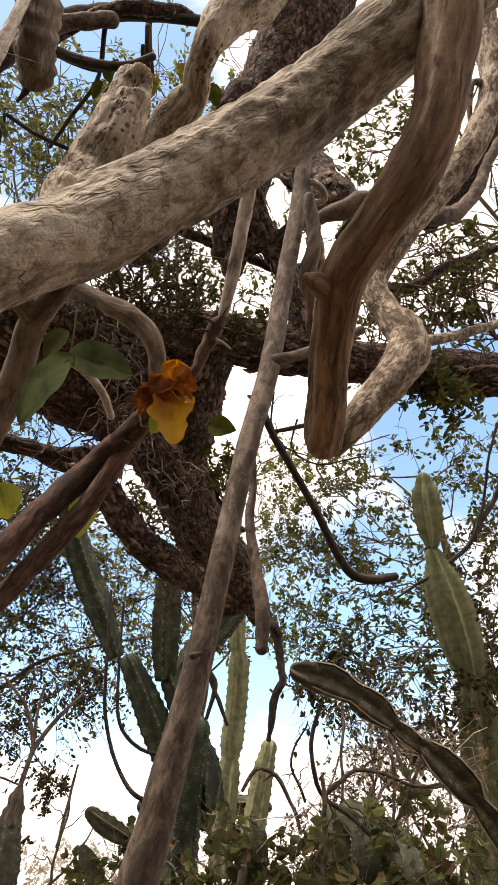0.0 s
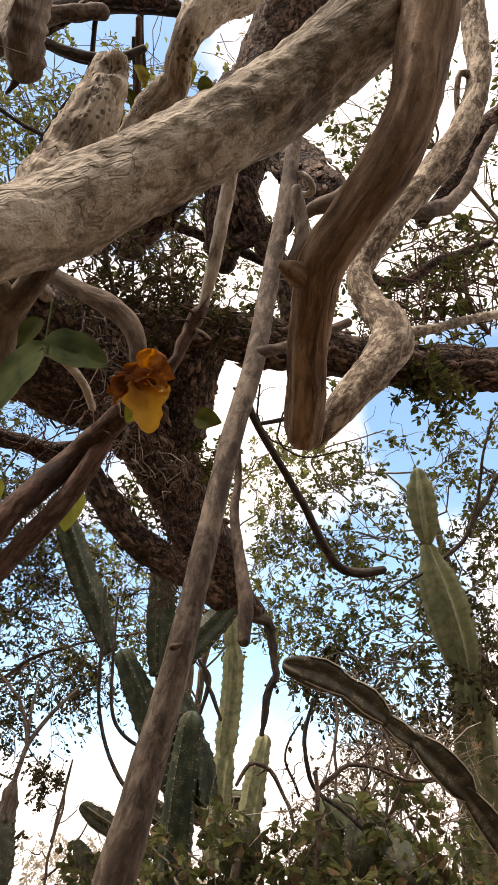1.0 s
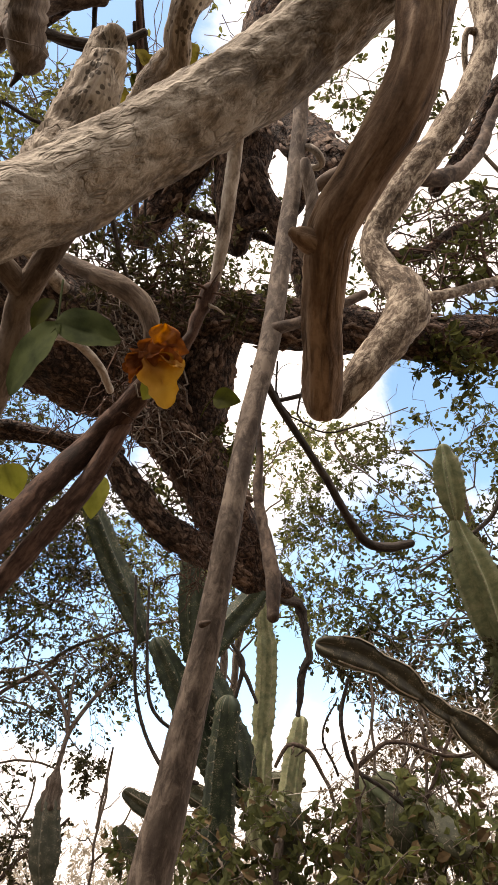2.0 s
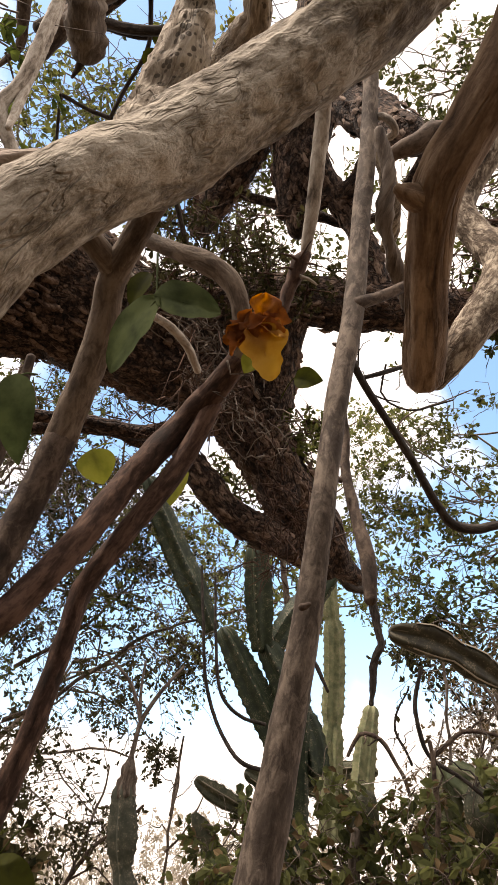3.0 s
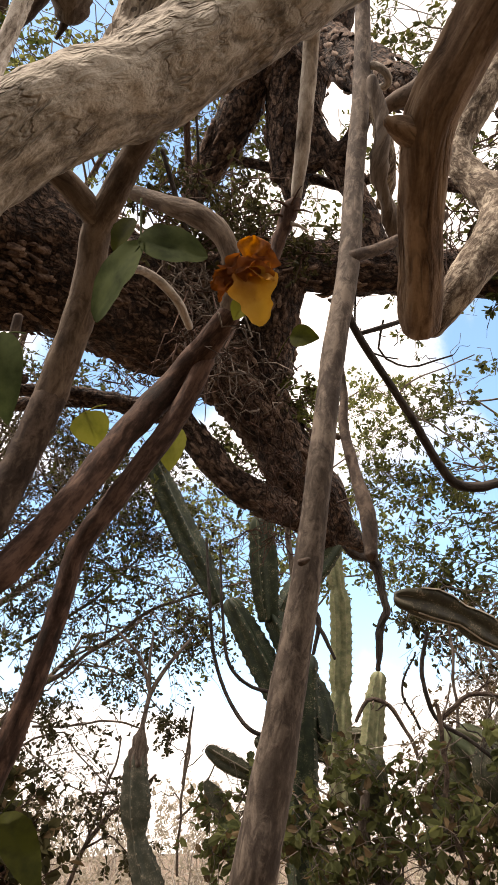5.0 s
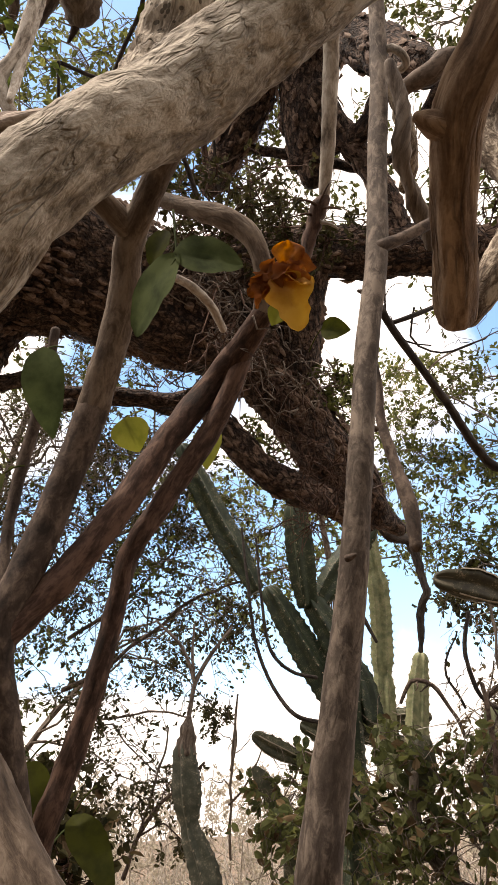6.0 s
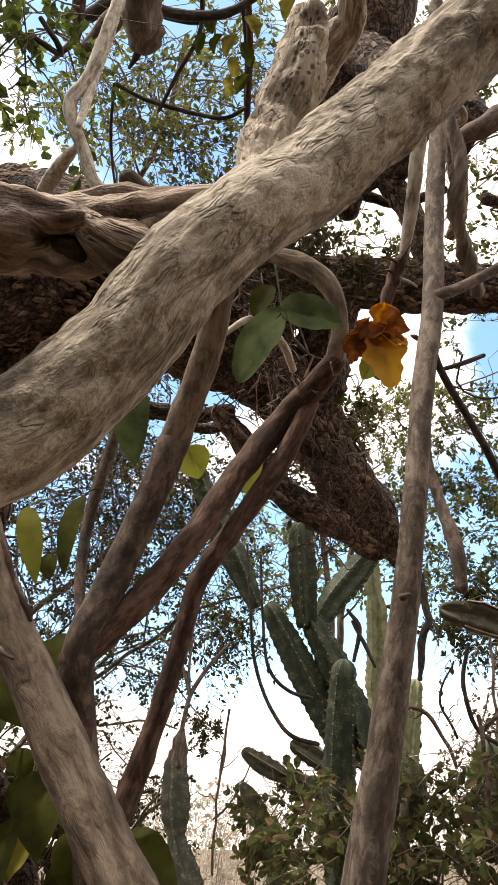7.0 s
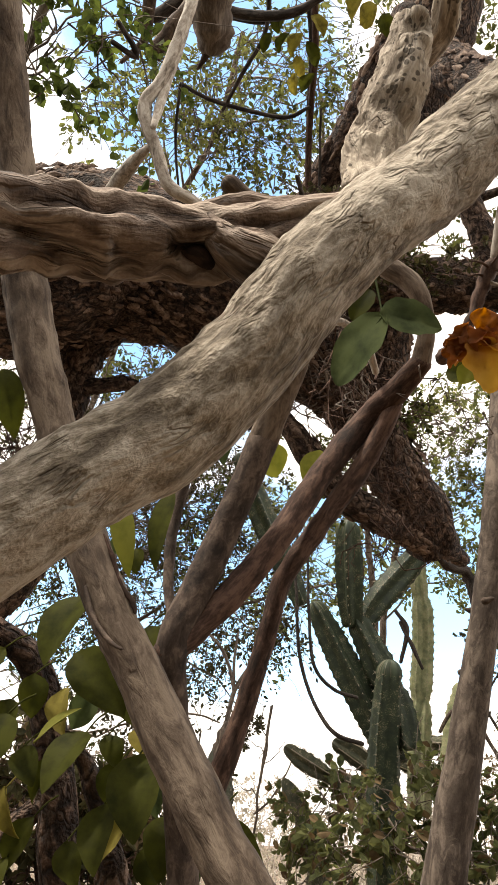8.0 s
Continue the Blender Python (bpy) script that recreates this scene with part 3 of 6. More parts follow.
    for _ in range(260):
        a, d = rng.uniform(0, 2 * math.pi), 8 * rng.random() ** 0.6
        at, turn, size = np.array((d * math.sin(a) - 0.6, d * math.cos(a) + 1.5, 0.01)), rng.uniform(0, 6.28), rng.uniform(0.1, 0.5)
        u = np.linspace(0, 1, 5)[:, None]
        line = at + np.array((math.cos(turn), math.sin(turn), 0.02)) * size * u + np.cumsum(rng.normal(size=(5, 3)), 0) * (0.02, 0.02, 0.004)
        fol.twig(np.c_[line, np.linspace(0.006, 0.002, 5)])
    ob = thing("leaf_litter", (-0.6, 1.5, 0), "fallen brown leaves and twigs scattered on dry earth", "leaf litter", kind="stuff")
    part("foliage", fol.leaf_shape(), LEAF_DRY, ob, "curled brown fallen leaves", kind="stuff", smooth=False)
    part("twig", fol.twig_shape(), TWIGS, ob, kind="stuff")


make_litter()

# ---- the pale tree whose limbs cross close overhead ----
pale = thing("pale_tree", (-1.05, 0.42, 0), "pale mottled leaning tree with bare crooked limbs", "tree")
part("trunk", tube([(-1.05, 0.42, -0.05, 0.06), (-0.98, 0.42, 0.5, 0.055), (-0.678, 0.356, 1.555, 0.0475), (-0.575, 0.328, 1.666, 0.0402), (-0.512, 0.336, 1.720, 0.0383), (-0.468, 0.352, 1.765, 0.0379), (-0.424, 0.373, 1.813, 0.0399), (-0.373, 0.397, 1.866, 0.0414), (-0.315, 0.405, 1.936, 0.0418), (-0.269, 0.404, 2.002, 0.0414), (-0.215, 0.424, 2.086, 0.0417), (-0.152, 0.465, 2.182, 0.0460), (0.079, 0.511, 2.482, 0.0535), (0.184, 0.478, 2.576, 0.0568), (0.281, 0.444, 2.659, 0.0610), (0.415, 0.400, 2.768, 0.0630)], 72, 0.0045, lump=0.08, lump_size=1.8, knurl=0.05, knurl_size=0.5, groove=0.06, grooves=4, seed=3, wrinkle=0.07, wrinkle_size=0.028), PALE, pale, "pale grey bark with olive marbling")
part("branch", tube([(-0.220, 0.427, 2.111, 0.0198), (-0.245, 0.418, 2.097, 0.0221), (-0.281, 0.413, 2.083, 0.0286), (-0.332, 0.405, 2.067, 0.0362), (-0.375, 0.389, 2.054, 0.0402), (-0.417, 0.364, 2.037, 0.0413), (-0.456, 0.331, 2.017, 0.0413), (-0.491, 0.292, 1.997, 0.0407), (-0.528, 0.248, 1.974, 0.0386), (-0.561, 0.200, 1.948, 0.0339), (-0.597, 0.160, 1.934, 0.0271)], 64, 0.006, lump=0.18, lump_size=1.4, knurl=0.12, knurl_size=0.5, groove=0.26, grooves=3, twist=1.2, seed=5, wrinkle=0.10, wrinkle_size=0.04,
     dents=[(-0.490, 0.268, 1.974, 0.03, 0.02), (-0.474, 0.286, 1.980, 0.03, 0.022), (-0.459, 0.308, 1.989, 0.03, 0.022), (-0.440, 0.327, 1.995, 0.028, 0.02), (-0.422, 0.343, 2.005, 0.026, 0.018), (-0.400, 0.355, 2.013, 0.024, 0.016), (-0.467, 0.314, 1.966, 0.024, 0.012), (-0.433, 0.339, 1.978, 0.024, 0.014), (-0.400, 0.363, 1.990, 0.022, 0.012), (-0.382, 0.375, 2.018, 0.026, 0.02), (-0.329, 0.374, 2.041, 0.02, 0.014), (-0.311, 0.381, 2.058, 0.02, 0.012), (*(-0.357, 0.370, 2.021), 0.030, 0.055), (*(-0.350, 0.390, 2.019), 0.024, 0.03), (*(-0.403, 0.358, 1.992), 0.03, 0.02), (*(-0.436, 0.313, 1.979), 0.035, 0.02), (*(-0.451, 0.280, 1.977), 0.03, 0.015)]), DEAD, pale, "weathered brown dead limb with a knot hole")
# dark plug set in the dent to paint the hollow's shade
part("knot_hole_shade", tube([(-0.374, 0.384, 2.041, 0.0026), (-0.368, 0.386, 2.040, 0.0067), (-0.362, 0.391, 2.041, 0.0083), (-0.356, 0.398, 2.038, 0.0068), (-0.353, 0.407, 2.037, 0.0031)], 16, 0.004, lump=0.3, knurl=0.2, seed=12), HOLE_SHADE, pale, "near-black plug that paints the shade inside the knot hole")
part("knob", tube([(-0.350, 0.383, 2.068, 0.0132), (-0.328, 0.392, 2.045, 0.0232), (-0.308, 0.408, 2.041, 0.0273), (-0.288, 0.425, 2.050, 0.0240), (-0.269, 0.435, 2.071, 0.0165)], 32, 0.006, lump=0.2, knurl=0.1, groove=0.1, seed=6), DEAD, pale, "swollen callus beside the knot hole")
part("knob", tube([(-0.357, 0.388, 2.095, 0.0082), (-0.333, 0.399, 2.105, 0.0128), (-0.307, 0.406, 2.105, 0.0128), (-0.277, 0.417, 2.101, 0.0095)], 24, 0.006, lump=0.25, knurl=0.12, seed=8), DEAD, pale)
part("branch", tube([(-0.215, 0.516, 2.231, 0.0302), (-0.206, 0.538, 2.324, 0.0405), (-0.186, 0.531, 2.379, 0.0396), (-0.167, 0.515, 2.430, 0.0352), (-0.154, 0.504, 2.473, 0.0307), (-0.147, 0.497, 2.501, 0.0266), (-0.145, 0.493, 2.516, 0.0230)], 32, 0.008, lump=0.16, knurl=0.12, groove=0.16, grooves=3, seed=7, tip=0.2, wrinkle=0.12, wrinkle_size=0.018, dents=[(-0.134, 0.477, 2.485, 0.022, 0.02), (-0.151, 0.482, 2.478, 0.014, 0.012), (-0.171, 0.508, 2.439, 0.02, 0.01), (-0.126, 0.504, 2.445, 0.022, 0.014), (-0.196, 0.543, 2.389, 0.02, 0.01)]), PALE_SPOT, pale, "pale broken branch peppered with dark pits")
part("branch", tube([(-0.213, 0.810, 2.725, 0.0262), (-0.177, 0.756, 2.752, 0.0359), (-0.141, 0.711, 2.765, 0.0350), (-0.105, 0.658, 2.735, 0.0286), (-0.084, 0.623, 2.716, 0.0221), (-0.080, 0.594, 2.723, 0.0208), (-0.065, 0.567, 2.745, 0.0242), (-0.039, 0.555, 2.799, 0.0328), (0.006, 0.556, 2.868, 0.0387), (0.062, 0.568, 2.989, 0.0400), (0.176, 0.556, 3.199, 0.0400)], 28, 0.01, lump=0.2, knurl=0.12, groove=0.1, seed=9, wrinkle=0.08, wrinkle_size=0.025), PALE_SPOT, pale, "pale kinked branch")
part("branch", tube([(0.255, 0.426, 2.673, 0.0524), (0.260, 0.437, 2.555, 0.0400), (0.250, 0.464, 2.498, 0.0378), (0.236, 0.490, 2.427, 0.0340), (0.208, 0.528, 2.367, 0.0343), (0.162, 0.571, 2.314, 0.0324), (0.123, 0.616, 2.274, 0.0308), (0.114, 0.664, 2.250, 0.0294), (0.111, 0.726, 2.227, 0.0288), (0.113, 0.794, 2.211, 0.0298), (0.114, 0.857, 2.201, 0.0304), (0.116, 0.886, 2.197, 0.0275)], 36, 0.008, lump=0.06, lump_size=2.2, knurl=0.035, knurl_size=0.4, groove=0.07, grooves=7, seed=11, tip=0.6, wrinkle=0.035, wrinkle_size=0.012), BROWN, pale, "smooth brown limb ending in a rounded stump")
part("branch", tube([(0.134, 0.898, 2.203, 0.0192), (0.179, 0.887, 2.255, 0.0266), (0.233, 0.896, 2.331, 0.0316), (0.283, 0.917, 2.419, 0.0373), (0.280, 0.925, 2.467, 0.0353), (0.262, 0.941, 2.521, 0.0282), (0.246, 0.950, 2.613, 0.0251), (0.310, 0.931, 2.738, 0.0284), (0.406, 0.922, 2.872, 0.0321), (0.489, 0.894, 2.990, 0.0306), (0.547, 0.862, 3.146, 0.0268), (0.565, 0.829, 3.333, 0.0294), (0.568, 0.784, 3.578, 0.0305)], 28, 0.01, lump=0.14, knurl=0.08, seed=13), LICHEN, pale, "lichen-mottled limb bent back up")
part("knob", tube([(0.109, 0.629, 2.261, 0.0180), (0.090, 0.614, 2.257, 0.0148), (0.078, 0.604, 2.254, 0.0105), (0.073, 0.600, 2.254, 0.0063)], 20, 0.006, lump=0.3, knurl=0.12, seed=15, tip=0.8), BROWN, pale, "knuckle-like knot on the bend")
part("twig", tube([(0.300, 0.921, 2.440, 0.0114), (0.367, 0.965, 2.489, 0.0099), (0.467, 1.038, 2.581, 0.0097), (0.618, 1.138, 2.705, 0.0096)], 10, 0.015, lump=0.2, seed=17), LICHEN, pale)
part("twig", tube([(0.530, 0.854, 3.156, 0.0090), (0.504, 0.843, 3.147, 0.0074), (0.496, 0.883, 3.091, 0.0065), (0.506, 0.910, 3.047, 0.0065)], 8, 0.015, seed=18), LICHEN, pale)

# ---- the slender stem in front ----
slim = thing("slender_tree", (-0.261, 1.579, 1.026), "slender grey-brown stem rising in front of the trees", "tree")
slim.location.z = 0
BASE[slim.name] = slim.location.copy()
part("stem", tube([(-0.261, 1.579, 1.026, 0.0357), (-0.187, 1.183, 1.517, 0.0320), (-0.158, 1.170, 1.630, 0.0305), (-0.124, 1.149, 1.757, 0.0268), (-0.080, 1.121, 1.931, 0.0227), (-0.038, 1.101, 2.139, 0.0208), (-0.003, 1.112, 2.334, 0.0209), (0.042, 1.129, 2.543, 0.0220), (0.079, 1.150, 2.798, 0.0214), (0.123, 1.145, 3.076, 0.0211), (0.155, 1.124, 3.310, 0.0199), (0.177, 1.085, 3.531, 0.0197)], 22, 0.012, lump=0.09, lump_size=3, knurl=0.03, seed=21), STEM, slim)
part("side_branch", tube([(0.054, 1.121, 2.567, 0.0143), (0.104, 1.142, 2.601, 0.0123), (0.170, 1.168, 2.653, 0.0115), (0.262, 1.195, 2.725, 0.0107)], 12, 0.012, lump=0.12, seed=22), GREY, slim)
part("side_branch", tube([(0.004, 1.242, 2.452, 0.0081), (0.011, 1.254, 2.349, 0.0078), (0.003, 1.251, 2.263, 0.0097), (0.015, 1.233, 2.151, 0.0112), (0.027, 1.213, 2.053, 0.0136), (0.024, 1.208, 1.986, 0.0113)], 12, 0.012, lump=0.2, seed=23), GREY, slim, "pale stub hanging beside the stem")
part("side_branch", tube([(0.026, 1.118, 2.446, 0.0079), (0.051, 1.207, 2.442, 0.0077), (0.103, 1.342, 2.432, 0.0083), (0.164, 1.488, 2.410, 0.0096), (0.233, 1.657, 2.371, 0.0111), (0.276, 1.726, 2.349, 0.0123), (0.332, 1.751, 2.346, 0.0132), (0.394, 1.756, 2.357, 0.0110)], 10, 0.012, lump=0.12, seed=24), VINE, slim, "dark straight branch with an upturned end")
part("side_branch", tube([(0.048, 1.205, 2.444, 0.0047), (0.098, 1.222, 2.467, 0.0054), (0.150, 1.253, 2.504, 0.0050)], 8, 0.012, lump=0.12, seed=27), VINE, slim, "thin dark twig")
for at, way in (((-0.101, 1.167, 1.946), (-1, -0.2, 0.2)), ((0.005, 1.192, 2.527), (-1, -0.2, 0.5)), ((-0.015, 1.215, 2.225), (-0.8, -0.6, 0.2)), ((-0.121, 1.174, 1.849), (0.3, -1, 0.2)), ((0.104, 1.203, 2.898), (-1, 0, 0.3)), ((-0.077, 1.070, 1.934), (1, -0.4, 0.2))):
    at, way = Vector(at), Vector(way).normalized() * 0.008
    part("bud_scar", tube([(*(at - way), 0.006), (*at, 0.005), (*(at + way * 0.6), 0.003)], 8, 0.005, lump=0.3, seed=at.x), GREY, slim)
part("hanging_shoot", tube([(0.020, 0.585, 2.558, 0.0099), (0.012, 0.626, 2.551, 0.0106), (0.004, 0.668, 2.534, 0.0113), (-0.006, 0.702, 2.492, 0.0113), (-0.020, 0.742, 2.434, 0.0105), (-0.032, 0.771, 2.391, 0.0092), (-0.039, 0.789, 2.365, 0.0074)], 16, 0.01, lump=0.12, knurl=0.05, seed=25), ASHEN, pale, "thin pale shoot hanging straight down")
part("broken_tip", tube([(-0.039, 0.788, 2.366, 0.0087), (-0.051, 0.793, 2.350, 0.0121), (-0.061, 0.801, 2.329, 0.0104), (-0.071, 0.808, 2.301, 0.0086), (-0.085, 0.815, 2.272, 0.0085), (-0.106, 0.822, 2.243, 0.0092), (-0.128, 0.825, 2.222, 0.0108)], 10, 0.006, lump=0.4, knurl=0.25, seed=26), RED, pale, "splintered reddish tip")
part("splinter", tube([(-0.046, 0.787, 2.349, 0.0026), (-0.060, 0.774, 2.351, 0.0021), (-0.074, 0.771, 2.355, 0.0010)], 6, 0.006, lump=0.4, seed=200), RED, pale)
part("splinter", tube([(-0.044, 0.788, 2.348, 0.0022), (-0.030, 0.782, 2.339, 0.0017), (-0.017, 0.785, 2.334, 0.0009)], 6, 0.006, lump=0.4, seed=201), RED, pale)
part("splinter", tube([(-0.049, 0.786, 2.351, 0.0022), (-0.038, 0.770, 2.357, 0.0017), (-0.029, 0.764, 2.366, 0.0009)], 6, 0.006, lump=0.4, seed=202), RED, pale)
part("splinter", tube([(-0.054, 0.793, 2.341, 0.0022), (-0.067, 0.783, 2.338, 0.0017), (-0.080, 0.783, 2.337, 0.0009)], 6, 0.006, lump=0.4, seed=203), RED, pale)
part("splinter", tube([(-0.051, 0.798, 2.333, 0.0035), (-0.038, 0.793, 2.322, 0.0027), (-0.026, 0.799, 2.314, 0.0014)], 6, 0.006, lump=0.4, seed=204), ASHEN, pale)

# ---- the leaning stem and the forked shrub at its back ----
lean = thing("leaning_stem", (-0.28, 0.55, 0), "leaning brown stem beside the path", "tree")
lean_stem = part("stem", tube([(-0.316, 0.818, 1.202, 0.0307), (-0.338, 0.721, 1.501, 0.0283), (-0.370, 0.719, 1.551, 0.0283), (-0.397, 0.724, 1.586, 0.0281), (-0.430, 0.729, 1.635, 0.0279), (-0.467, 0.734, 1.689, 0.0280), (-0.502, 0.733, 1.748, 0.0280), (-0.541, 0.729, 1.812, 0.0277), (-0.579, 0.723, 1.881, 0.0276), (-0.621, 0.720, 1.975, 0.0284), (-0.658, 0.706, 2.074, 0.0291), (-0.703, 0.673, 2.210, 0.0328), (-0.725, 0.650, 2.301, 0.0335), (-0.751, 0.588, 2.481, 0.0305), (-0.754, 0.501, 2.636, 0.0289), (-0.757, 0.431, 2.763, 0.0290), (-0.793, 0.345, 3.027, 0.0297)], 28, 0.01, lump=0.09, knurl=0.05, groove=0.06, seed=31), LEAN, lean)
part("twig", tube([(-0.568, 0.715, 1.915, 0.0036), (-0.551, 0.717, 1.886, 0.0036), (-0.538, 0.716, 1.856, 0.0028), (-0.517, 0.717, 1.829, 0.0035), (-0.513, 0.717, 1.818, 0.0021)], 8, 0.006, lump=0.4, knurl=0.2, seed=39), RED, lean, "short dead twig on the stem")
part("twig", tube([(-0.572, 0.699, 1.844, 0.0024), (-0.553, 0.698, 1.803, 0.0031), (-0.527, 0.694, 1.777, 0.0030), (-0.513, 0.691, 1.770, 0.0016)], 8, 0.006, lump=0.3, seed=40), GREY, lean, "aerial root along the stem")
fork = thing("forked_shrub", (-0.46, 0.98, 0), "reddish-brown shrub with forked bare stems and a few leaves", "shrub")
part("stem", tube([(-0.460, 0.980, -0.050, 0.0300), (-0.491, 0.960, 1.466, 0.0195), (-0.503, 0.944, 1.583, 0.0200), (-0.513, 0.902, 1.711, 0.0210), (-0.514, 0.861, 1.813, 0.0228), (-0.485, 0.865, 1.896, 0.0228), (-0.444, 0.862, 1.999, 0.0224), (-0.395, 0.841, 2.113, 0.0224)], 22, 0.01, lump=0.08, seed=33), GREY, fork)
# upper stem and its side branch: paler bark stands in for light on them
part("stem", tube([(-0.395, 0.841, 2.113, 0.0224), (-0.335, 0.780, 2.224, 0.0208), (-0.303, 0.723, 2.290, 0.0199), (-0.272, 0.689, 2.309, 0.0180), (-0.230, 0.650, 2.338, 0.0170), (-0.185, 0.604, 2.367, 0.0161)], 22, 0.01, lump=0.1, knurl=0.04, seed=133), LEAN, fork, "upper stem in a paler colour that paints the light on it")
part("branch", tube([(-0.299, 0.713, 2.294, 0.0166), (-0.315, 0.673, 2.305, 0.0157), (-0.336, 0.632, 2.313, 0.0147), (-0.360, 0.591, 2.317, 0.0138), (-0.389, 0.550, 2.327, 0.0130)], 18, 0.01, lump=0.1, seed=34), LEAN, fork)
part("branch", tube([(-0.519, 0.861, 1.805, 0.0205), (-0.478, 0.881, 1.855, 0.0200), (-0.441, 0.892, 1.898, 0.0202), (-0.381, 0.910, 1.985, 0.0200), (-0.321, 0.938, 2.099, 0.0207), (-0.251, 0.963, 2.206, 0.0219), (-0.190, 0.925, 2.244, 0.0207), (-0.155, 0.898, 2.267, 0.0173)], 20, 0.009, lump=0.12, knurl=0.04, seed=35), RED, fork, "red-brown branch")
part("branch", tube([(-0.155, 0.898, 2.267, 0.0159), (-0.144, 0.866, 2.308, 0.0143), (-0.153, 0.840, 2.369, 0.0162), (-0.195, 0.826, 2.411, 0.0174), (-0.246, 0.827, 2.447, 0.0143), (-0.295, 0.834, 2.489, 0.0129)], 18, 0.009, lump=0.12, knurl=0.05, seed=135), LEAN, fork, "grey-brown branch curling over at its top")
part("branch", tube([(-0.202, 0.945, 2.222, 0.0157), (-0.253, 0.965, 2.133, 0.0167), (-0.326, 0.966, 2.027, 0.0162), (-0.382, 0.961, 1.938, 0.0154), (-0.407, 0.974, 1.859, 0.0149), (-0.438, 0.986, 1.761, 0.0153), (-0.469, 0.992, 1.677, 0.0163), (-0.500, 0.995, 1.597, 0.0173), (-0.553, 1.053, 1.471, 0.0186)], 18, 0.01, lump=0.14, knurl=0.05, seed=36), RED, fork)
part("twig", tube([(-0.525, 0.898, 1.845, 0.0066), (-0.546, 0.913, 1.914, 0.0077), (-0.553, 0.924, 1.998, 0.0089), (-0.540, 0.921, 2.091, 0.0100), (-0.504, 0.897, 2.198, 0.0093), (-0.479, 0.868, 2.287, 0.0076)], 10, 0.012, lump=0.15, seed=37), GREY, fork)
part("twig", tube([(-0.228, 0.944, 2.293, 0.0063), (-0.237, 0.900, 2.309, 0.0071), (-0.260, 0.855, 2.318, 0.0070), (-0.282, 0.817, 2.304, 0.0059), (-0.320, 0.807, 2.270, 0.0042)], 10, 0.01, lump=0.12, seed=38), ASHEN, fork, "thin pale arching twig")
add_leaf(fork, (-0.098, 0.672, 2.136), (-0.086, 0.694, 2.070), 0.042, (0.0, -1, 0.15), LEAF_AMBER, "amber dying leaf", (-0.118, 0.755, 2.157), curl=0.04, fold=0.2, seed=1, wave=0.12, lobes=0.6, blunt=0.42, shape=0.95, rows=20, cols=10)
add_leaf(fork, (-0.094, 0.690, 2.112), (-0.086, 0.655, 2.168), 0.040, (0.25, -1, 0.1), LEAF_RUSSET, "broad russet dying leaf", curl=0.03, fold=0.12, seed=2, wave=0.2, lobes=0.8, blunt=0.4, rows=20, cols=10)
add_leaf(fork, (-0.092, 0.682, 2.140), (-0.066, 0.672, 2.112), 0.026, (0.35, -1, 0.1), LEAF_AMBER, "amber dying leaf", curl=0.08, fold=0.3, seed=12, wave=0.25, lobes=0.6, blunt=0.45)
add_leaf(fork, (-0.082, 0.680, 2.126), (-0.072, 0.664, 2.158), 0.024, (0.5, -1, 0.0), LEAF_RUST, "crumpled rust-brown leaf", curl=0.05, fold=0.15, seed=18, wave=0.22, lobes=0.7, blunt=0.45)
add_leaf(fork, (-0.112, 0.668, 2.126), (-0.088, 0.660, 2.138), 0.022, (0.1, -1, 0.3), LEAF_RUST, "crumpled rust-brown leaf", curl=0.05, fold=0.15, seed=19, wave=0.22, lobes=0.7, blunt=0.45)
for foot, tip, width, face, n in (((-0.106, 0.684, 2.118), (-0.136, 0.677, 2.140), 0.034, (-0.2, -1, 0.3), 3), ((-0.112, 0.696, 2.125), (-0.120, 0.680, 2.160), 0.034, (-0.3, -1, 0.1), 4),
        ((-0.104, 0.676, 2.160), (-0.121, 0.682, 2.121), 0.034, (0.2, -1, 0.1), 6), ((-0.112, 0.676, 2.134), (-0.140, 0.680, 2.120), 0.026, (0.1, -0.9, -0.4), 7),
        ((-0.124, 0.680, 2.152), (-0.102, 0.668, 2.132), 0.030, (-0.1, -1, 0.2), 14), ((-0.118, 0.674, 2.123), (-0.134, 0.690, 2.108), 0.020, (-0.5, -0.8, 0.1), 10)):
    add_leaf(fork, foot, tip, width, face, LEAF_RUST, "crumpled rust-brown leaf", curl=0.05, fold=0.12, seed=n, wave=0.2, lobes=0.8, blunt=0.5, rows=16)
add_leaf(fork, (-0.100, 0.703, 2.117), (-0.121, 0.711, 2.098), 0.03, (0.0, -1, 0.1), LEAF_YELLOW, "small yellow-green leaf", curl=0.1, seed=5)
add_leaf(fork, (-0.209, 0.623, 2.151), (-0.270, 0.666, 2.081), 0.074, (-0.2, -0.9, 0.3), LEAF_BIG, "broad dark green leaf", (-0.216, 0.641, 2.237), curl=0.04, fold=0.08, seed=5, shape=0.9, blunt=0.5, wave=0.04, lobes=0.12)
add_leaf(fork, (-0.210, 0.623, 2.151), (-0.138, 0.652, 2.143), 0.060, (0.1, -0.98, 0.1), LEAF_BIG, "broad dark green leaf", curl=0.04, fold=0.08, seed=6, blunt=0.5, wave=0.04, lobes=0.12)
add_leaf(fork, (-0.221, 0.630, 2.195), (-0.246, 0.646, 2.162), 0.036, (0.0, -0.9, 0.3), LEAF_OLIVE, "olive leaf behind the broad pair", curl=0.05, fold=0.1, seed=26, blunt=0.55, lobes=0.2)
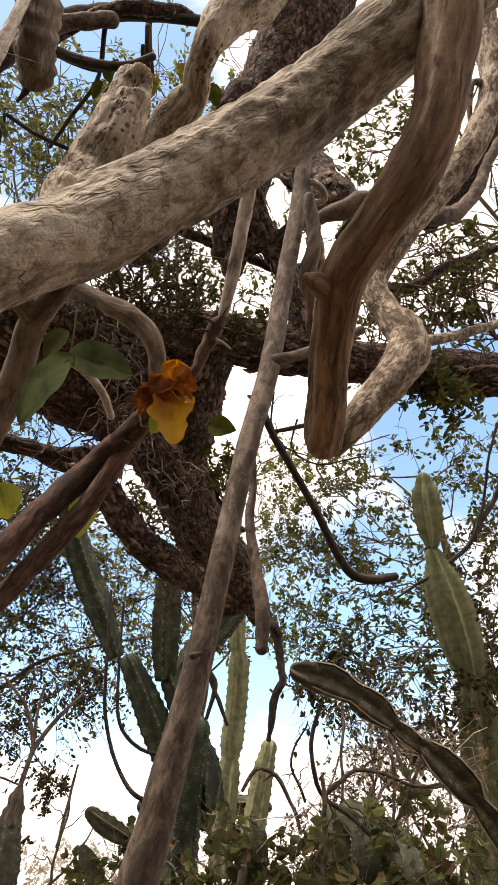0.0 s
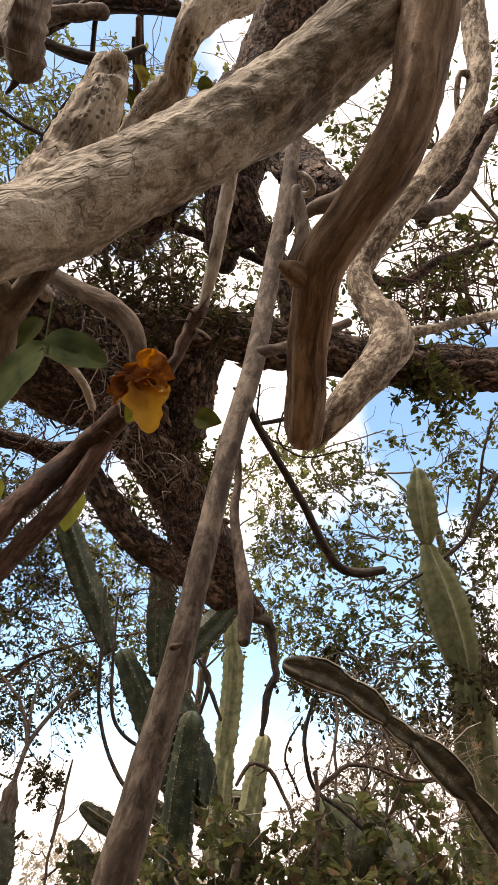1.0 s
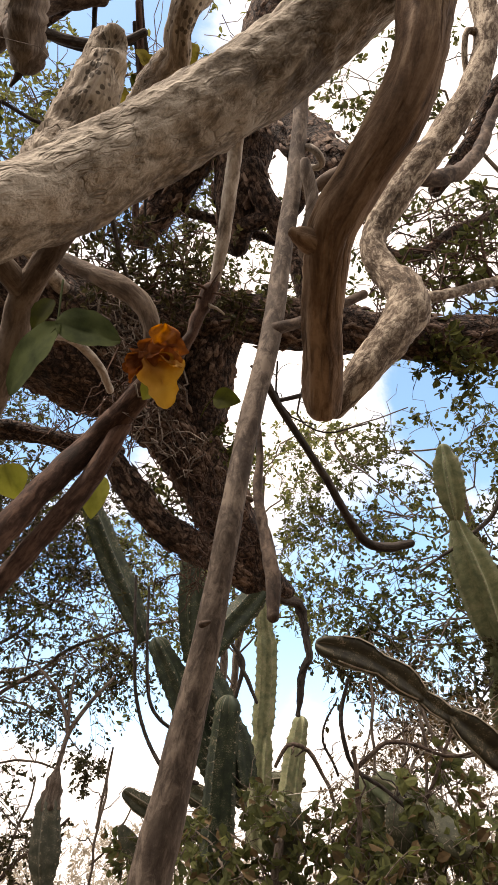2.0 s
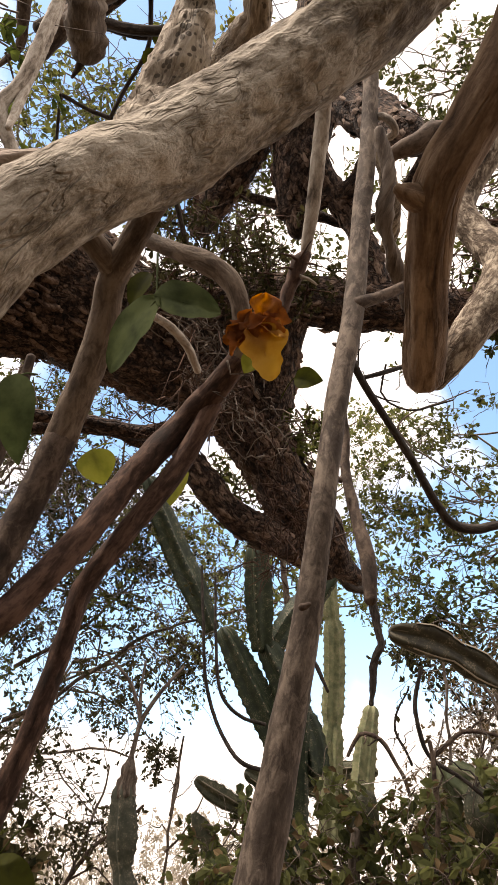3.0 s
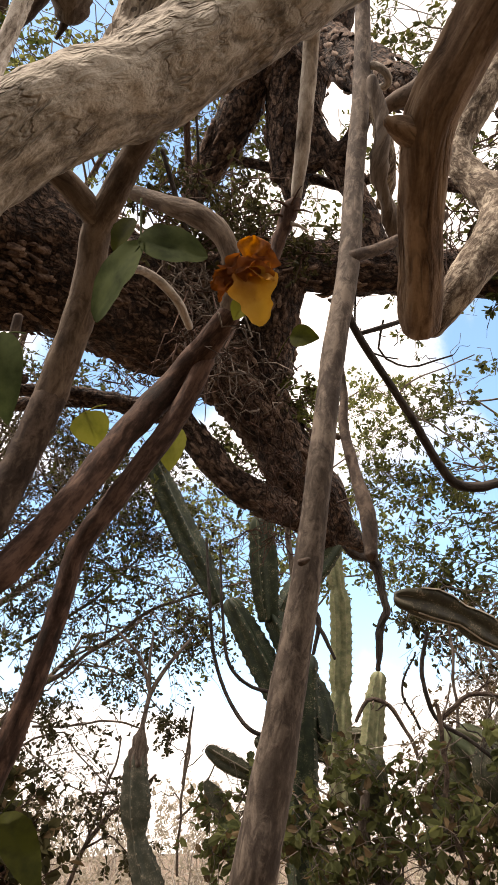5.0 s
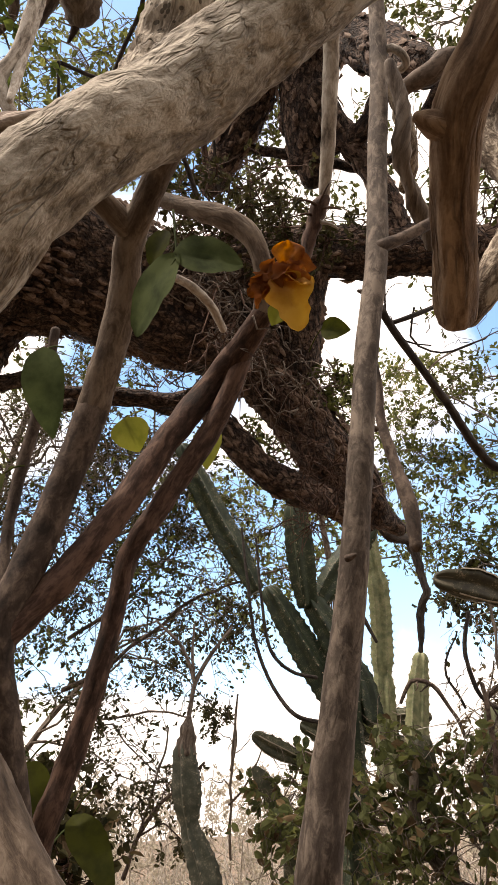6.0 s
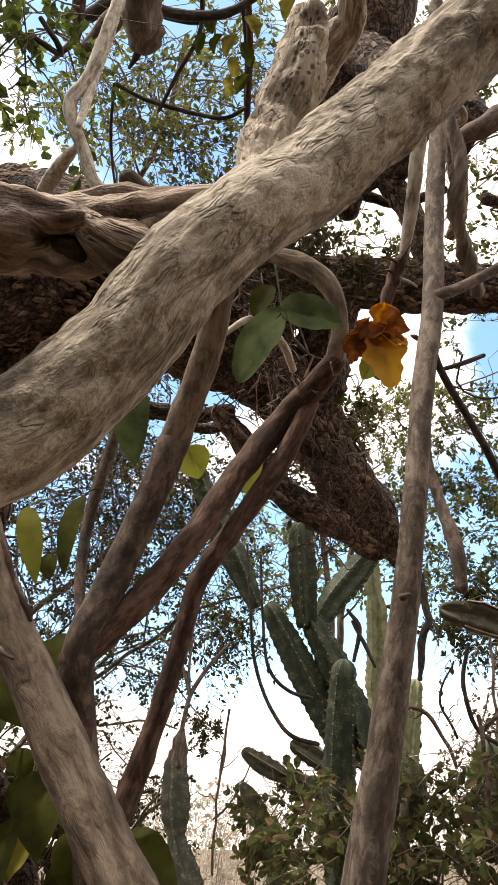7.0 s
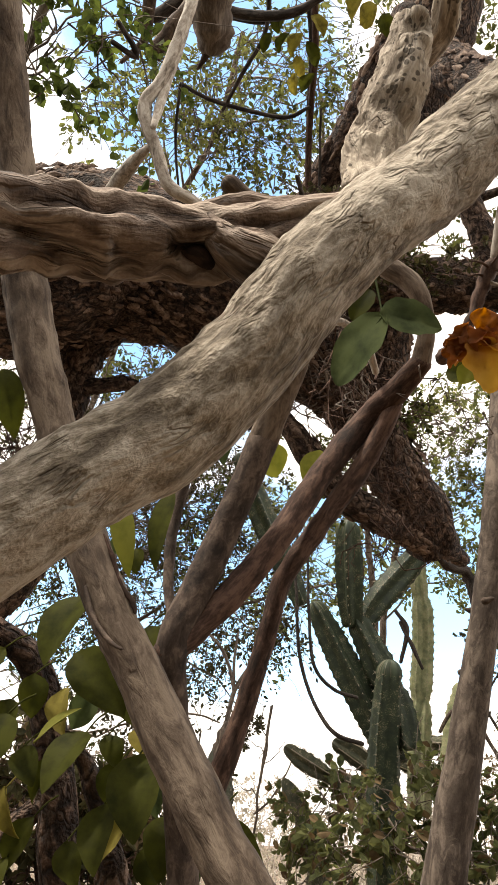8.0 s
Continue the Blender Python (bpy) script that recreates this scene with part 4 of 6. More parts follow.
add_leaf(fork, (-0.442, 1.069, 2.238), (-0.424, 1.100, 2.183), 0.068, (0.1, -1, 0.2), LEAF_YELLOW, "yellow-green leaf", (-0.415, 1.098, 2.267), curl=0.05, seed=7, shape=0.75)
add_leaf(fork, (-0.397, 1.525, 2.478), (-0.423, 1.557, 2.373), 0.08, (-0.1, -1, 0.1), LEAF_YELLOW, "yellow-green leaf", curl=0.08, seed=8, shape=0.75)
add_leaf(slim, (-0.087, 1.245, 2.492), (-0.027, 1.237, 2.473), 0.05, (0.1, -0.9, -0.3), LEAF_OLIVE, "small olive leaf", (-0.120, 1.303, 2.481), curl=0.08, seed=9, shape=0.7)

# ---- the old dark tree ----

def bark_scales(points, count, size, seed):
    """Loose plates of bark that stand a little proud of a limb, each bowed over it and lifted at one end."""
    rng = np.random.default_rng(seed)
    line = spline(points, 0.02)
    ahead, one, two = frames(line)
    verts, faces, grain = [], [], []
    for _ in range(count):
        n = int(rng.integers(1, len(line) - 1))
        a0, r = rng.uniform(0, 2 * math.pi), line[n, 3]
        long, wide = size * rng.uniform(0.6, 1.8), size * rng.uniform(0.35, 0.8)
        lift, skew, thick = rng.uniform(0.0, 1.0), rng.uniform(-0.5, 0.5), min(0.1 * r, 0.011)
        b = len(verts)
        for k in range(4):
            u = k / 3 - 0.5
            for m in range(4):
                v = m / 3 - 0.5
                edge = (k in (0, 3)) or (m in (0, 3))
                w = wide * (1 + 0.5 * rng.normal() * 0.5) * (0.6 if k in (0, 3) else 1.0)
                a = a0 + (v * w + skew * u * long * 0.5) / r
                out = one[n] * math.cos(a) + two[n] * math.sin(a)
                high = r * 0.97 + thick * ((lift if k >= 2 else 0.0) * (0.6 if m in (0, 3) else 1.0) + (0.0 if edge else 0.8) + rng.uniform(0, 0.3))
                verts.append(line[n, :3] + ahead[n] * u * long + out * high)
                grain.append((math.cos(a) * r, math.sin(a) * r, n * 0.02 + u * long + seed))
        for k in range(3):
            for m in range(3):
                q = b + k * 4 + m
                faces.append((q, q + 1, q + 5, q + 4))
    return verts, faces, grain


def rough_limb(points, *args, label="", scales=0, plate=0.042, **kw):
    """A limb of the old tree with its loose bark."""
    limb = part("limb", tube(points, *args, **kw), ROUGH, old, label)
    part("bark_scale", bark_scales(points, scales, plate, kw["seed"]), SCALE, limb, "loose plates of bark", kind="stuff")

old = thing("old_tree", (-3.4, 2.3, 0), "massive old tree with dark fissured bark and twisted limbs", "tree")
OLD_TRUNK = [(-3.4, 2.3, -0.1, 0.42), (-3.3, 2.3, 1.6, 0.40), (-2.9, 2.3, 2.9, 0.38), (-2.234, 1.325, 3.146, 0.3746), (-1.915, 1.508, 3.345, 0.3687), (-1.528, 1.726, 3.516, 0.3548), (-1.188, 1.899, 3.627, 0.3223), (-0.660, 2.284, 3.487, 0.2324), (-0.514, 2.389, 3.403, 0.1859), (-0.382, 2.512, 3.283, 0.1448), (-0.280, 2.636, 3.145, 0.1284), (-0.186, 2.817, 3.018, 0.1322), (-0.096, 2.987, 2.903, 0.1364), (-0.063, 3.097, 2.824, 0.1233)]
old_trunk = part("trunk", tube(OLD_TRUNK, 44, 0.022, lump=0.16, knurl=0.13, knurl_size=0.3, groove=0.08, seed=41, tip=0.3), ROUGH, old)
part("bark_scale", bark_scales(OLD_TRUNK[3:-2], 1700, 0.042, 141), SCALE, old_trunk, "loose plates of bark", kind="stuff")
rough_limb([(-0.653, 2.226, 3.614, 0.1847), (-0.440, 2.251, 3.645, 0.1600), (-0.198, 2.258, 3.675, 0.1231), (0.115, 2.328, 3.680, 0.1076), (0.455, 2.375, 3.657, 0.0966), (0.889, 2.421, 3.620, 0.0997), (1.298, 2.436, 3.629, 0.0961), (1.950, 2.493, 3.745, 0.0920)], 24, 0.03, lump=0.2, knurl=0.14, knurl_size=0.3, seed=42, label="dark limb crossing level", scales=420)
rough_limb([(-0.177, 2.285, 3.649, 0.1169), (-0.229, 2.413, 3.478, 0.1166), (-0.283, 2.549, 3.250, 0.1097), (-0.228, 2.688, 2.989, 0.0969)], 20, 0.03, lump=0.2, knurl=0.1, seed=43, scales=160)
rough_limb([(-0.690, 2.408, 3.171, 0.0357), (-0.599, 2.458, 3.072, 0.0495), (-0.533, 2.506, 2.976, 0.0585), (-0.444, 2.601, 2.870, 0.0636), (-0.304, 2.716, 2.810, 0.0674), (-0.246, 2.849, 2.839, 0.0684), (-0.109, 3.004, 2.803, 0.0646), (0.003, 3.205, 2.844, 0.0549), (0.084, 3.412, 2.862, 0.0378)], 16, 0.025, lump=0.25, knurl=0.12, seed=44, label="mottled root-like limb", scales=160)
rough_limb([(-0.077, 2.242, 4.093, 0.0533), (-0.070, 2.147, 4.234, 0.1014), (-0.038, 2.042, 4.433, 0.1323), (0.041, 1.896, 4.642, 0.1576), (0.158, 1.752, 4.885, 0.1717), (0.336, 1.537, 5.293, 0.1937)], 22, 0.03, lump=0.16, knurl=0.09, seed=45, scales=220)
rough_limb([(-0.549, 2.296, 4.256, 0.0636), (-0.429, 2.199, 4.352, 0.0819), (-0.280, 2.065, 4.465, 0.0904), (-0.160, 1.909, 4.573, 0.0904), (-0.023, 1.781, 4.706, 0.1003)], 18, 0.03, lump=0.2, knurl=0.1, seed=46, scales=160)
rough_limb([(0.018, 1.784, 4.533, 0.0823), (0.155, 1.674, 4.129, 0.0848), (0.249, 1.579, 3.825, 0.0817), (0.315, 1.504, 3.623, 0.0605), (0.343, 1.489, 3.568, 0.0396)], 18, 0.03, lump=0.3, knurl=0.15, seed=47, label="gnarled dead stump of a limb", scales=160)
rough_limb([(0.009, 1.979, 4.294, 0.0533), (0.081, 2.096, 4.146, 0.0551), (0.178, 2.191, 3.999, 0.0517), (0.235, 2.274, 3.810, 0.0579), (0.239, 2.357, 3.697, 0.0751)], 14, 0.025, lump=0.25, knurl=0.12, seed=48, scales=90)
part("limb", tube([(-0.145, 2.182, 4.140, 0.0346), (0.055, 2.121, 4.127, 0.0394), (0.174, 2.052, 4.111, 0.0439), (0.248, 1.968, 4.167, 0.0387), (0.341, 1.902, 4.202, 0.0387)], 12, 0.025, lump=0.3, knurl=0.12, wander=0.03, seed=49), ROUGH, old)
part("limb", tube([(0.175, 1.311, 3.234, 0.0110), (0.214, 1.294, 3.258, 0.0206), (0.269, 1.283, 3.274, 0.0288), (0.335, 1.287, 3.305, 0.0305), (0.431, 1.315, 3.316, 0.0309), (0.535, 1.367, 3.330, 0.0271), (0.640, 1.420, 3.430, 0.0249), (0.739, 1.448, 3.567, 0.0223), (0.818, 1.451, 3.740, 0.0194), (0.908, 1.455, 3.913, 0.0161)], 18, 0.02, lump=0.3, knurl=0.18, knurl_size=0.5, wander=0.02, seed=50), GREY, old, "grey gnarled bare limb")
part("limb", tube([(0.790, 2.002, 4.104, 0.0320), (0.875, 1.915, 4.144, 0.0373), (0.965, 1.820, 4.245, 0.0406), (1.049, 1.705, 4.352, 0.0412), (1.194, 1.640, 4.455, 0.0424)], 14, 0.03, lump=0.2, knurl=0.1, seed=51), ROUGH, old)
for n, row in enumerate(([(-1.562, 2.749, 3.475, 0.0378), (-1.328, 2.843, 3.518, 0.0378), (-1.104, 2.934, 3.527, 0.0349), (-0.923, 3.017, 3.498, 0.0320), (-0.734, 3.010, 3.495, 0.0287)], [(-1.426, 2.579, 3.441, 0.0302), (-1.203, 2.676, 3.465, 0.0329), (-0.917, 2.798, 3.453, 0.0357), (-0.727, 2.802, 3.440, 0.0352)], [(-0.458, 2.217, 4.419, 0.0232), (-0.240, 2.224, 4.314, 0.0254), (-0.006, 2.281, 4.213, 0.0251), (0.148, 2.276, 4.148, 0.0220), (0.355, 2.251, 4.149, 0.0192)], [(0.418, 2.147, 4.206, 0.0192), (0.516, 2.061, 4.257, 0.0220), (0.636, 1.991, 4.285, 0.0247), (0.798, 1.972, 4.382, 0.0254)], [(0.527, 2.271, 4.078, 0.0274), (0.732, 2.283, 4.014, 0.0220), (0.949, 2.240, 4.120, 0.0226), (1.170, 2.206, 4.197, 0.0203)])):
    part("limb", tube(row, 10, 0.03, lump=0.3, knurl=0.1, wander=0.04, seed=60 + n), ROUGH, old)

rough_limb([(-1.214, 1.999, 3.544, 0.1453), (-1.357, 2.025, 3.434, 0.1150), (-1.452, 2.073, 3.278, 0.0866), (-1.488, 2.140, 3.104, 0.0619), (-1.516, 2.228, 2.943, 0.0548), (-1.562, 2.315, 2.733, 0.0500), (-1.664, 2.413, 2.508, 0.0460), (-1.857, 2.477, 2.322, 0.0425)], 18, 0.025, lump=0.25, knurl=0.12, seed=65, scales=140)
part("limb", tube([(-1.485, 2.130, 3.179, 0.0361), (-1.370, 2.106, 3.152, 0.0351), (-1.266, 2.140, 3.178, 0.0304), (-1.182, 2.177, 3.181, 0.0211)], 12, 0.025, lump=0.3, knurl=0.12, wander=0.03, seed=66), ROUGH, old, "short crooked dead limb")

# ---- lianas ----
def liana(points, label, material=VINE, seed=0, sides=10, wander=0.01, lump=0.15, twist=0.0, groove=0.0):
    ob = thing("liana", points[0][:3], label, "vine", "lianas")
    part("stem", tube(points, sides, 0.02, lump=lump, wander=wander, seed=seed, twist=twist, groove=groove, grooves=2), material, ob)
    return ob


liana([(0.145, 1.174, 3.221, 0.0161), (0.164, 1.232, 3.163, 0.0209), (0.184, 1.299, 3.093, 0.0240), (0.182, 1.360, 3.039, 0.0224), (0.168, 1.409, 3.023, 0.0161)], "twisted brown liana looped on the slender stem", LICHEN, 1, 14, 0.01, 0.25, 25, 0.25)
liana([(0.154, 1.101, 3.080, 0.0169), (0.162, 1.127, 3.006, 0.0194), (0.159, 1.165, 2.950, 0.0208), (0.145, 1.194, 2.907, 0.0222), (0.152, 1.240, 2.875, 0.0197), (0.173, 1.314, 2.837, 0.0216), (0.198, 1.389, 2.798, 0.0191)], "gnarled dark liana twisted round itself below the ring", TWIGS, 19, 16, 0.015, 0.35, 22, 0.3)
liana([(0.135, 1.149, 3.215, 0.0080), (0.173, 1.136, 3.194, 0.0103), (0.195, 1.145, 3.172, 0.0102), (0.200, 1.168, 3.167, 0.0095), (0.178, 1.188, 3.181, 0.0088), (0.155, 1.187, 3.210, 0.0081)], "pale tendril curled into a ring", ASHEN, 2, 8, 0.0)
liana([(-0.002, 3.838, 3.032, 0.0204), (0.076, 3.947, 3.025, 0.0301), (0.166, 4.051, 3.025, 0.0356), (0.187, 4.099, 2.885, 0.0261), (0.208, 4.146, 2.730, 0.0213), (0.150, 4.188, 2.581, 0.0237), (0.113, 4.224, 2.432, 0.0142)], "dark crooked dead liana", VINE, 5, 12, 0.06, 0.45)
liana([(-0.961, 4.632, 3.486, 0.0082), (-0.953, 4.667, 3.097, 0.0101), (-0.946, 4.769, 2.734, 0.0121), (-0.859, 4.843, 2.432, 0.0121), (-0.720, 4.889, 2.240, 0.0141), (-0.551, 5.011, 2.193, 0.0144)], "thin dark vine hanging in a curve", VINE, 6, 8)
liana([(-0.872, 4.675, 3.413, 0.0082), (-0.868, 4.710, 2.997, 0.0101), (-0.839, 4.806, 2.637, 0.0121), (-0.717, 4.897, 2.515, 0.0122), (-0.579, 5.016, 2.486, 0.0125)], "thin dark vine hanging in a curve", VINE, 7, 8)
liana([(-0.276, 4.502, 2.931, 0.0115), (-0.217, 4.535, 2.827, 0.0161), (-0.264, 4.585, 2.628, 0.0115)], "short dark vine hanging down", VINE, 8, 8)
liana([(-0.251, 4.524, 2.862, 0.0115), (-0.180, 4.565, 2.725, 0.0138), (-0.134, 4.599, 2.591, 0.0092)], "short dark vine hanging down", VINE, 9, 8)
liana([(-0.400, 1.685, 4.098, 0.0048), (-0.434, 1.859, 3.976, 0.0061), (-0.456, 2.020, 3.846, 0.0061), (-0.456, 2.166, 3.715, 0.0048)], "thin dark upright vine stem", VINE, 10, 8)
liana([(-0.458, 1.492, 3.486, 0.0077), (-0.442, 1.600, 3.408, 0.0097), (-0.421, 1.688, 3.337, 0.0077)], "thin dark leafless twig", VINE, 11, 8)
liana([(-0.859, 1.331, 4.382, 0.0155), (-0.745, 1.398, 4.382, 0.0181), (-0.603, 1.457, 4.386, 0.0181), (-0.427, 1.460, 4.417, 0.0155)], "dark bare arching liana", VINE, 12, 8)
liana([(-1.044, 1.432, 4.503, 0.0274), (-0.867, 1.401, 4.575, 0.0357), (-0.666, 1.382, 4.636, 0.0384), (-0.417, 1.388, 4.677, 0.0329), (-0.164, 1.430, 4.682, 0.0247)], "dark bare arching limb", VINE, 13, 10)
liana([(-0.416, 1.391, 4.896, 0.0145), (-0.438, 1.543, 4.825, 0.0145), (-0.435, 1.700, 4.745, 0.0116)], "dark bare upright stem", VINE, 14, 8)
liana([(-0.740, 1.300, 4.220, 0.0194), (-0.624, 1.347, 4.217, 0.0194), (-0.461, 1.370, 4.225, 0.0170), (-0.355, 1.347, 4.246, 0.0145)], "dark bare arching liana", VINE, 15, 8)
liana([(-0.415, 1.406, 4.437, 0.0103), (-0.424, 1.589, 4.335, 0.0103), (-0.459, 1.774, 4.214, 0.0090), (-0.492, 2.015, 4.026, 0.0077)], "thin dark upright stem", VINE, 16, 8)
liana([(-0.910, 1.476, 4.081, 0.0061), (-0.960, 1.612, 3.977, 0.0061), (-0.984, 1.757, 3.861, 0.0048)], "thin dark upright stem", VINE, 17, 8)
liana([(-0.848, 0.904, 3.470, 0.0071), (-0.825, 0.982, 3.436, 0.0089), (-0.874, 0.937, 3.443, 0.0071)], "thin dark leafless twig", VINE, 18, 8)

def through_at(x, y):
    """A place on the leaning sheet in which the vine's leaves hang."""
    return tuple(Vector((-0.43126, 1.60796, 4.14616)) + Vector((0.00215, 0.00036, -0.00005)) * (x - 550) + Vector((-0.00022, 0.00162, -0.00107)) * (y - 150))


curtain = thing("leafy_vine", (-0.487, 1.982, 3.988), "thin vine with drooping yellow-green leaves", "vine")
part("stem", tube([(-0.377, 1.304, 4.378, 0.0125), (-0.398, 1.492, 4.278, 0.0138), (-0.433, 1.652, 4.177, 0.0138), (-0.473, 1.846, 4.098, 0.0140), (-0.497, 1.998, 3.973, 0.0153)], 8, 0.02, lump=0.2, wander=0.01, seed=191), RED, curtain)
part("stem", tube([(-0.540, 1.304, 4.363, 0.0100), (-0.584, 1.457, 4.278, 0.0088), (-0.691, 1.551, 4.205, 0.0088), (-0.788, 1.640, 4.129, 0.0075)], 8, 0.02, lump=0.2, wander=0.01, seed=192), VINE, curtain)
part("stem", tube([(-0.933, 1.526, 4.164, 0.0075), (-0.815, 1.608, 4.143, 0.0088), (-0.668, 1.675, 4.130, 0.0088), (-0.537, 1.715, 4.123, 0.0088), (-0.448, 1.700, 4.144, 0.0075)], 8, 0.02, lump=0.2, wander=0.01, seed=193), VINE, curtain)
for n, (x, y, dx, dy, w) in enumerate(((500, 20, -8, 42, 24), (535, 60, -22, 40, 22), (545, 75, 16, 44, 22), (525, 100, 10, 38, 20), (555, 130, -24, 34, 22), (520, 130, 2, 40, 22), (510, 60, -18, 34, 18), (555, 30, 20, 38, 22), (480, 60, -14, 34, 18), (650, 10, -6, 46, 30), (672, 30, 14, 40, 26), (635, 0, -18, 40, 24))):
    foot, tip = through_at(x, y), through_at(x + dx, y + dy)
    add_leaf(curtain, foot, tip, w * 3.0 / 1239 * 0.95, (0.2 * math.sin(n), -0.9, -0.3 + 0.3 * math.cos(n)), LEAF_WITHER if n % 2 else LEAF_OLIVE, "yellow-green leaf", tuple(Vector(foot) + Vector((0.01, 0.02, 0.04))), curl=0.15, fold=0.35, wave=0.14, lobes=0.4, blunt=0.55, seed=40 + n, shape=0.95, rows=8, cols=4)

white = old
part("branch", tube([(-0.726, 1.958, 3.554, 0.0297), (-0.720, 1.717, 3.435, 0.0255), (-0.695, 1.455, 3.267, 0.0198), (-0.675, 1.294, 3.141, 0.0167), (-0.700, 1.206, 3.100, 0.0161), (-0.755, 1.169, 3.124, 0.0174), (-0.785, 1.124, 3.213, 0.0179), (-0.816, 1.063, 3.330, 0.0185), (-0.772, 1.051, 3.414, 0.0176), (-0.719, 1.016, 3.567, 0.0169), (-0.681, 0.988, 3.705, 0.0162), (-0.630, 0.951, 3.956, 0.0160)], 16, 0.015, lump=0.15, knurl=0.06, seed=71), ASHEN, white, "bleached pale bare branch")
part("branch", tube([(-0.778, 1.065, 3.238, 0.0089), (-0.776, 1.073, 3.325, 0.0129), (-0.761, 1.067, 3.439, 0.0141), (-0.741, 1.064, 3.589, 0.0154), (-0.725, 1.058, 3.764, 0.0168), (-0.714, 1.049, 3.982, 0.0177)], 12, 0.015, lump=0.15, seed=72), ASHEN, white)
part("branch", tube([(-0.818, 1.166, 3.324, 0.0089), (-0.953, 1.306, 3.430, 0.0213), (-1.083, 1.454, 3.527, 0.0273), (-1.155, 1.544, 3.558, 0.0283)], 10, 0.02, lump=0.15, seed=73), ASHEN, white)
part("limb", tube([(-0.902, 1.097, 4.165, 0.0258), (-0.952, 1.219, 4.093, 0.0211), (-0.980, 1.273, 4.056, 0.0164), (-1.074, 1.308, 4.006, 0.0070)], 10, 0.02, lump=0.2, seed=74), GREY, white)
part("limb", tube([(-0.672, 1.018, 4.085, 0.0733), (-0.677, 1.100, 4.014, 0.0681), (-0.690, 1.165, 3.957, 0.0632), (-0.709, 1.225, 3.921, 0.0545), (-0.723, 1.259, 3.899, 0.0392)], 20, 0.012, lump=0.45, knurl=0.35, knurl_size=0.5, groove=0.2, seed=75, tip=0.6), TWIGS, white, "grey knobbly stub")
part("twig", tube([(-0.721, 1.251, 3.904, 0.0174), (-0.747, 1.280, 3.882, 0.0109), (-0.774, 1.299, 3.864, 0.0054)], 8, 0.012, lump=0.4, knurl=0.2, seed=78), GREY, white)
part("limb", tube([(-0.975, 1.350, 4.097, 0.0315), (-0.862, 1.303, 4.162, 0.0363), (-0.770, 1.268, 4.209, 0.0387), (-0.660, 1.260, 4.300, 0.0320), (-0.507, 1.281, 4.379, 0.0275)], 12, 0.02, lump=0.25, knurl=0.1, wander=0.02, seed=77), GREY, white, "grey knotted limb")
for n, row in enumerate(([(-0.316, 1.348, 4.597, 0.0293), (-0.448, 1.331, 4.588, 0.0293), (-0.603, 1.341, 4.556, 0.0240), (-0.739, 1.388, 4.502, 0.0213), (-0.832, 1.431, 4.456, 0.0133)], [(-0.200, 1.429, 4.681, 0.0220), (-0.279, 1.390, 4.692, 0.0247), (-0.393, 1.364, 4.691, 0.0247), (-0.525, 1.325, 4.689, 0.0220)])):
    part("limb", tube(row, 10, 0.02, lump=0.3, knurl=0.12, wander=0.03, seed=178 + n), ROUGH, white, "dark crooked limb")

# ---- cacti ----
def cactus(label, joints, material, seed, ribs=5, deep=0.42, lit_rims=False, base=None, group="columnar cacti"):
    """Each joint: rows of (x, y, z, radius) from foot to tip, and where it is pinched."""
    foot = base or joints[0][0][0][:2]
    ob = thing("column_cactus", (*foot, 0), label, "cactus", group)
    rng = np.random.default_rng(seed)
    for n, (rows, pinch) in enumerate(joints):
        shape, crest = ribbed(rows, ribs, deep, 0.03, seed + n * 1.7, pinch)
        arm = part("arm" if n else "stem", shape, material, ob)
        # rimmed cacti also get pale crest strips in place of edge highlights
        part("areole_edge", thorns(crest, rng, 0.03, 0.0048, 4, ribs if lit_rims else 0), THORN, arm, "pale areoles and spines, and painted lit edges on rimmed ribs", kind="stuff")
    return ob


cactus("dark green candelabra cactus with upright arms", [
    ([(-0.447, 5.222, 1.020, 0.1112), (-0.448, 5.250, 1.423, 0.1155), (-0.435, 5.242, 1.936, 0.1155), (-0.401, 5.155, 2.313, 0.1059), (-0.352, 5.068, 2.650, 0.0927)], ()),
    ([(-0.272, 5.324, 2.193, 0.1133), (-0.314, 5.309, 2.448, 0.1225), (-0.428, 5.278, 2.754, 0.1188), (-0.545, 5.210, 3.006, 0.0924)], (0.5,)),
    ([(-0.358, 5.433, 2.094, 0.0977), (-0.482, 5.399, 2.346, 0.1110), (-0.629, 5.339, 2.646, 0.1199), (-0.782, 5.255, 2.957, 0.1066), (-0.871, 5.195, 3.134, 0.0799)], ()),
    ([(-0.606, 5.201, 3.025, 0.0748), (-0.606, 5.114, 3.213, 0.1006), (-0.599, 5.015, 3.443, 0.1090), (-0.593, 4.913, 3.652, 0.0955)], ()),
    ([(-0.525, 5.249, 3.058, 0.0755), (-0.390, 5.251, 3.251, 0.1075), (-0.209, 5.243, 3.445, 0.1085), (-0.095, 5.199, 3.562, 0.0904)], ()),
    ([(-1.004, 5.270, 3.212, 0.0666), (-1.120, 5.207, 3.481, 0.1030), (-1.260, 5.108, 3.779, 0.1130), (-1.362, 4.960, 4.035, 0.1040), (-1.432, 4.815, 4.265, 0.0768)], ())], CACTUS, 101, 5)
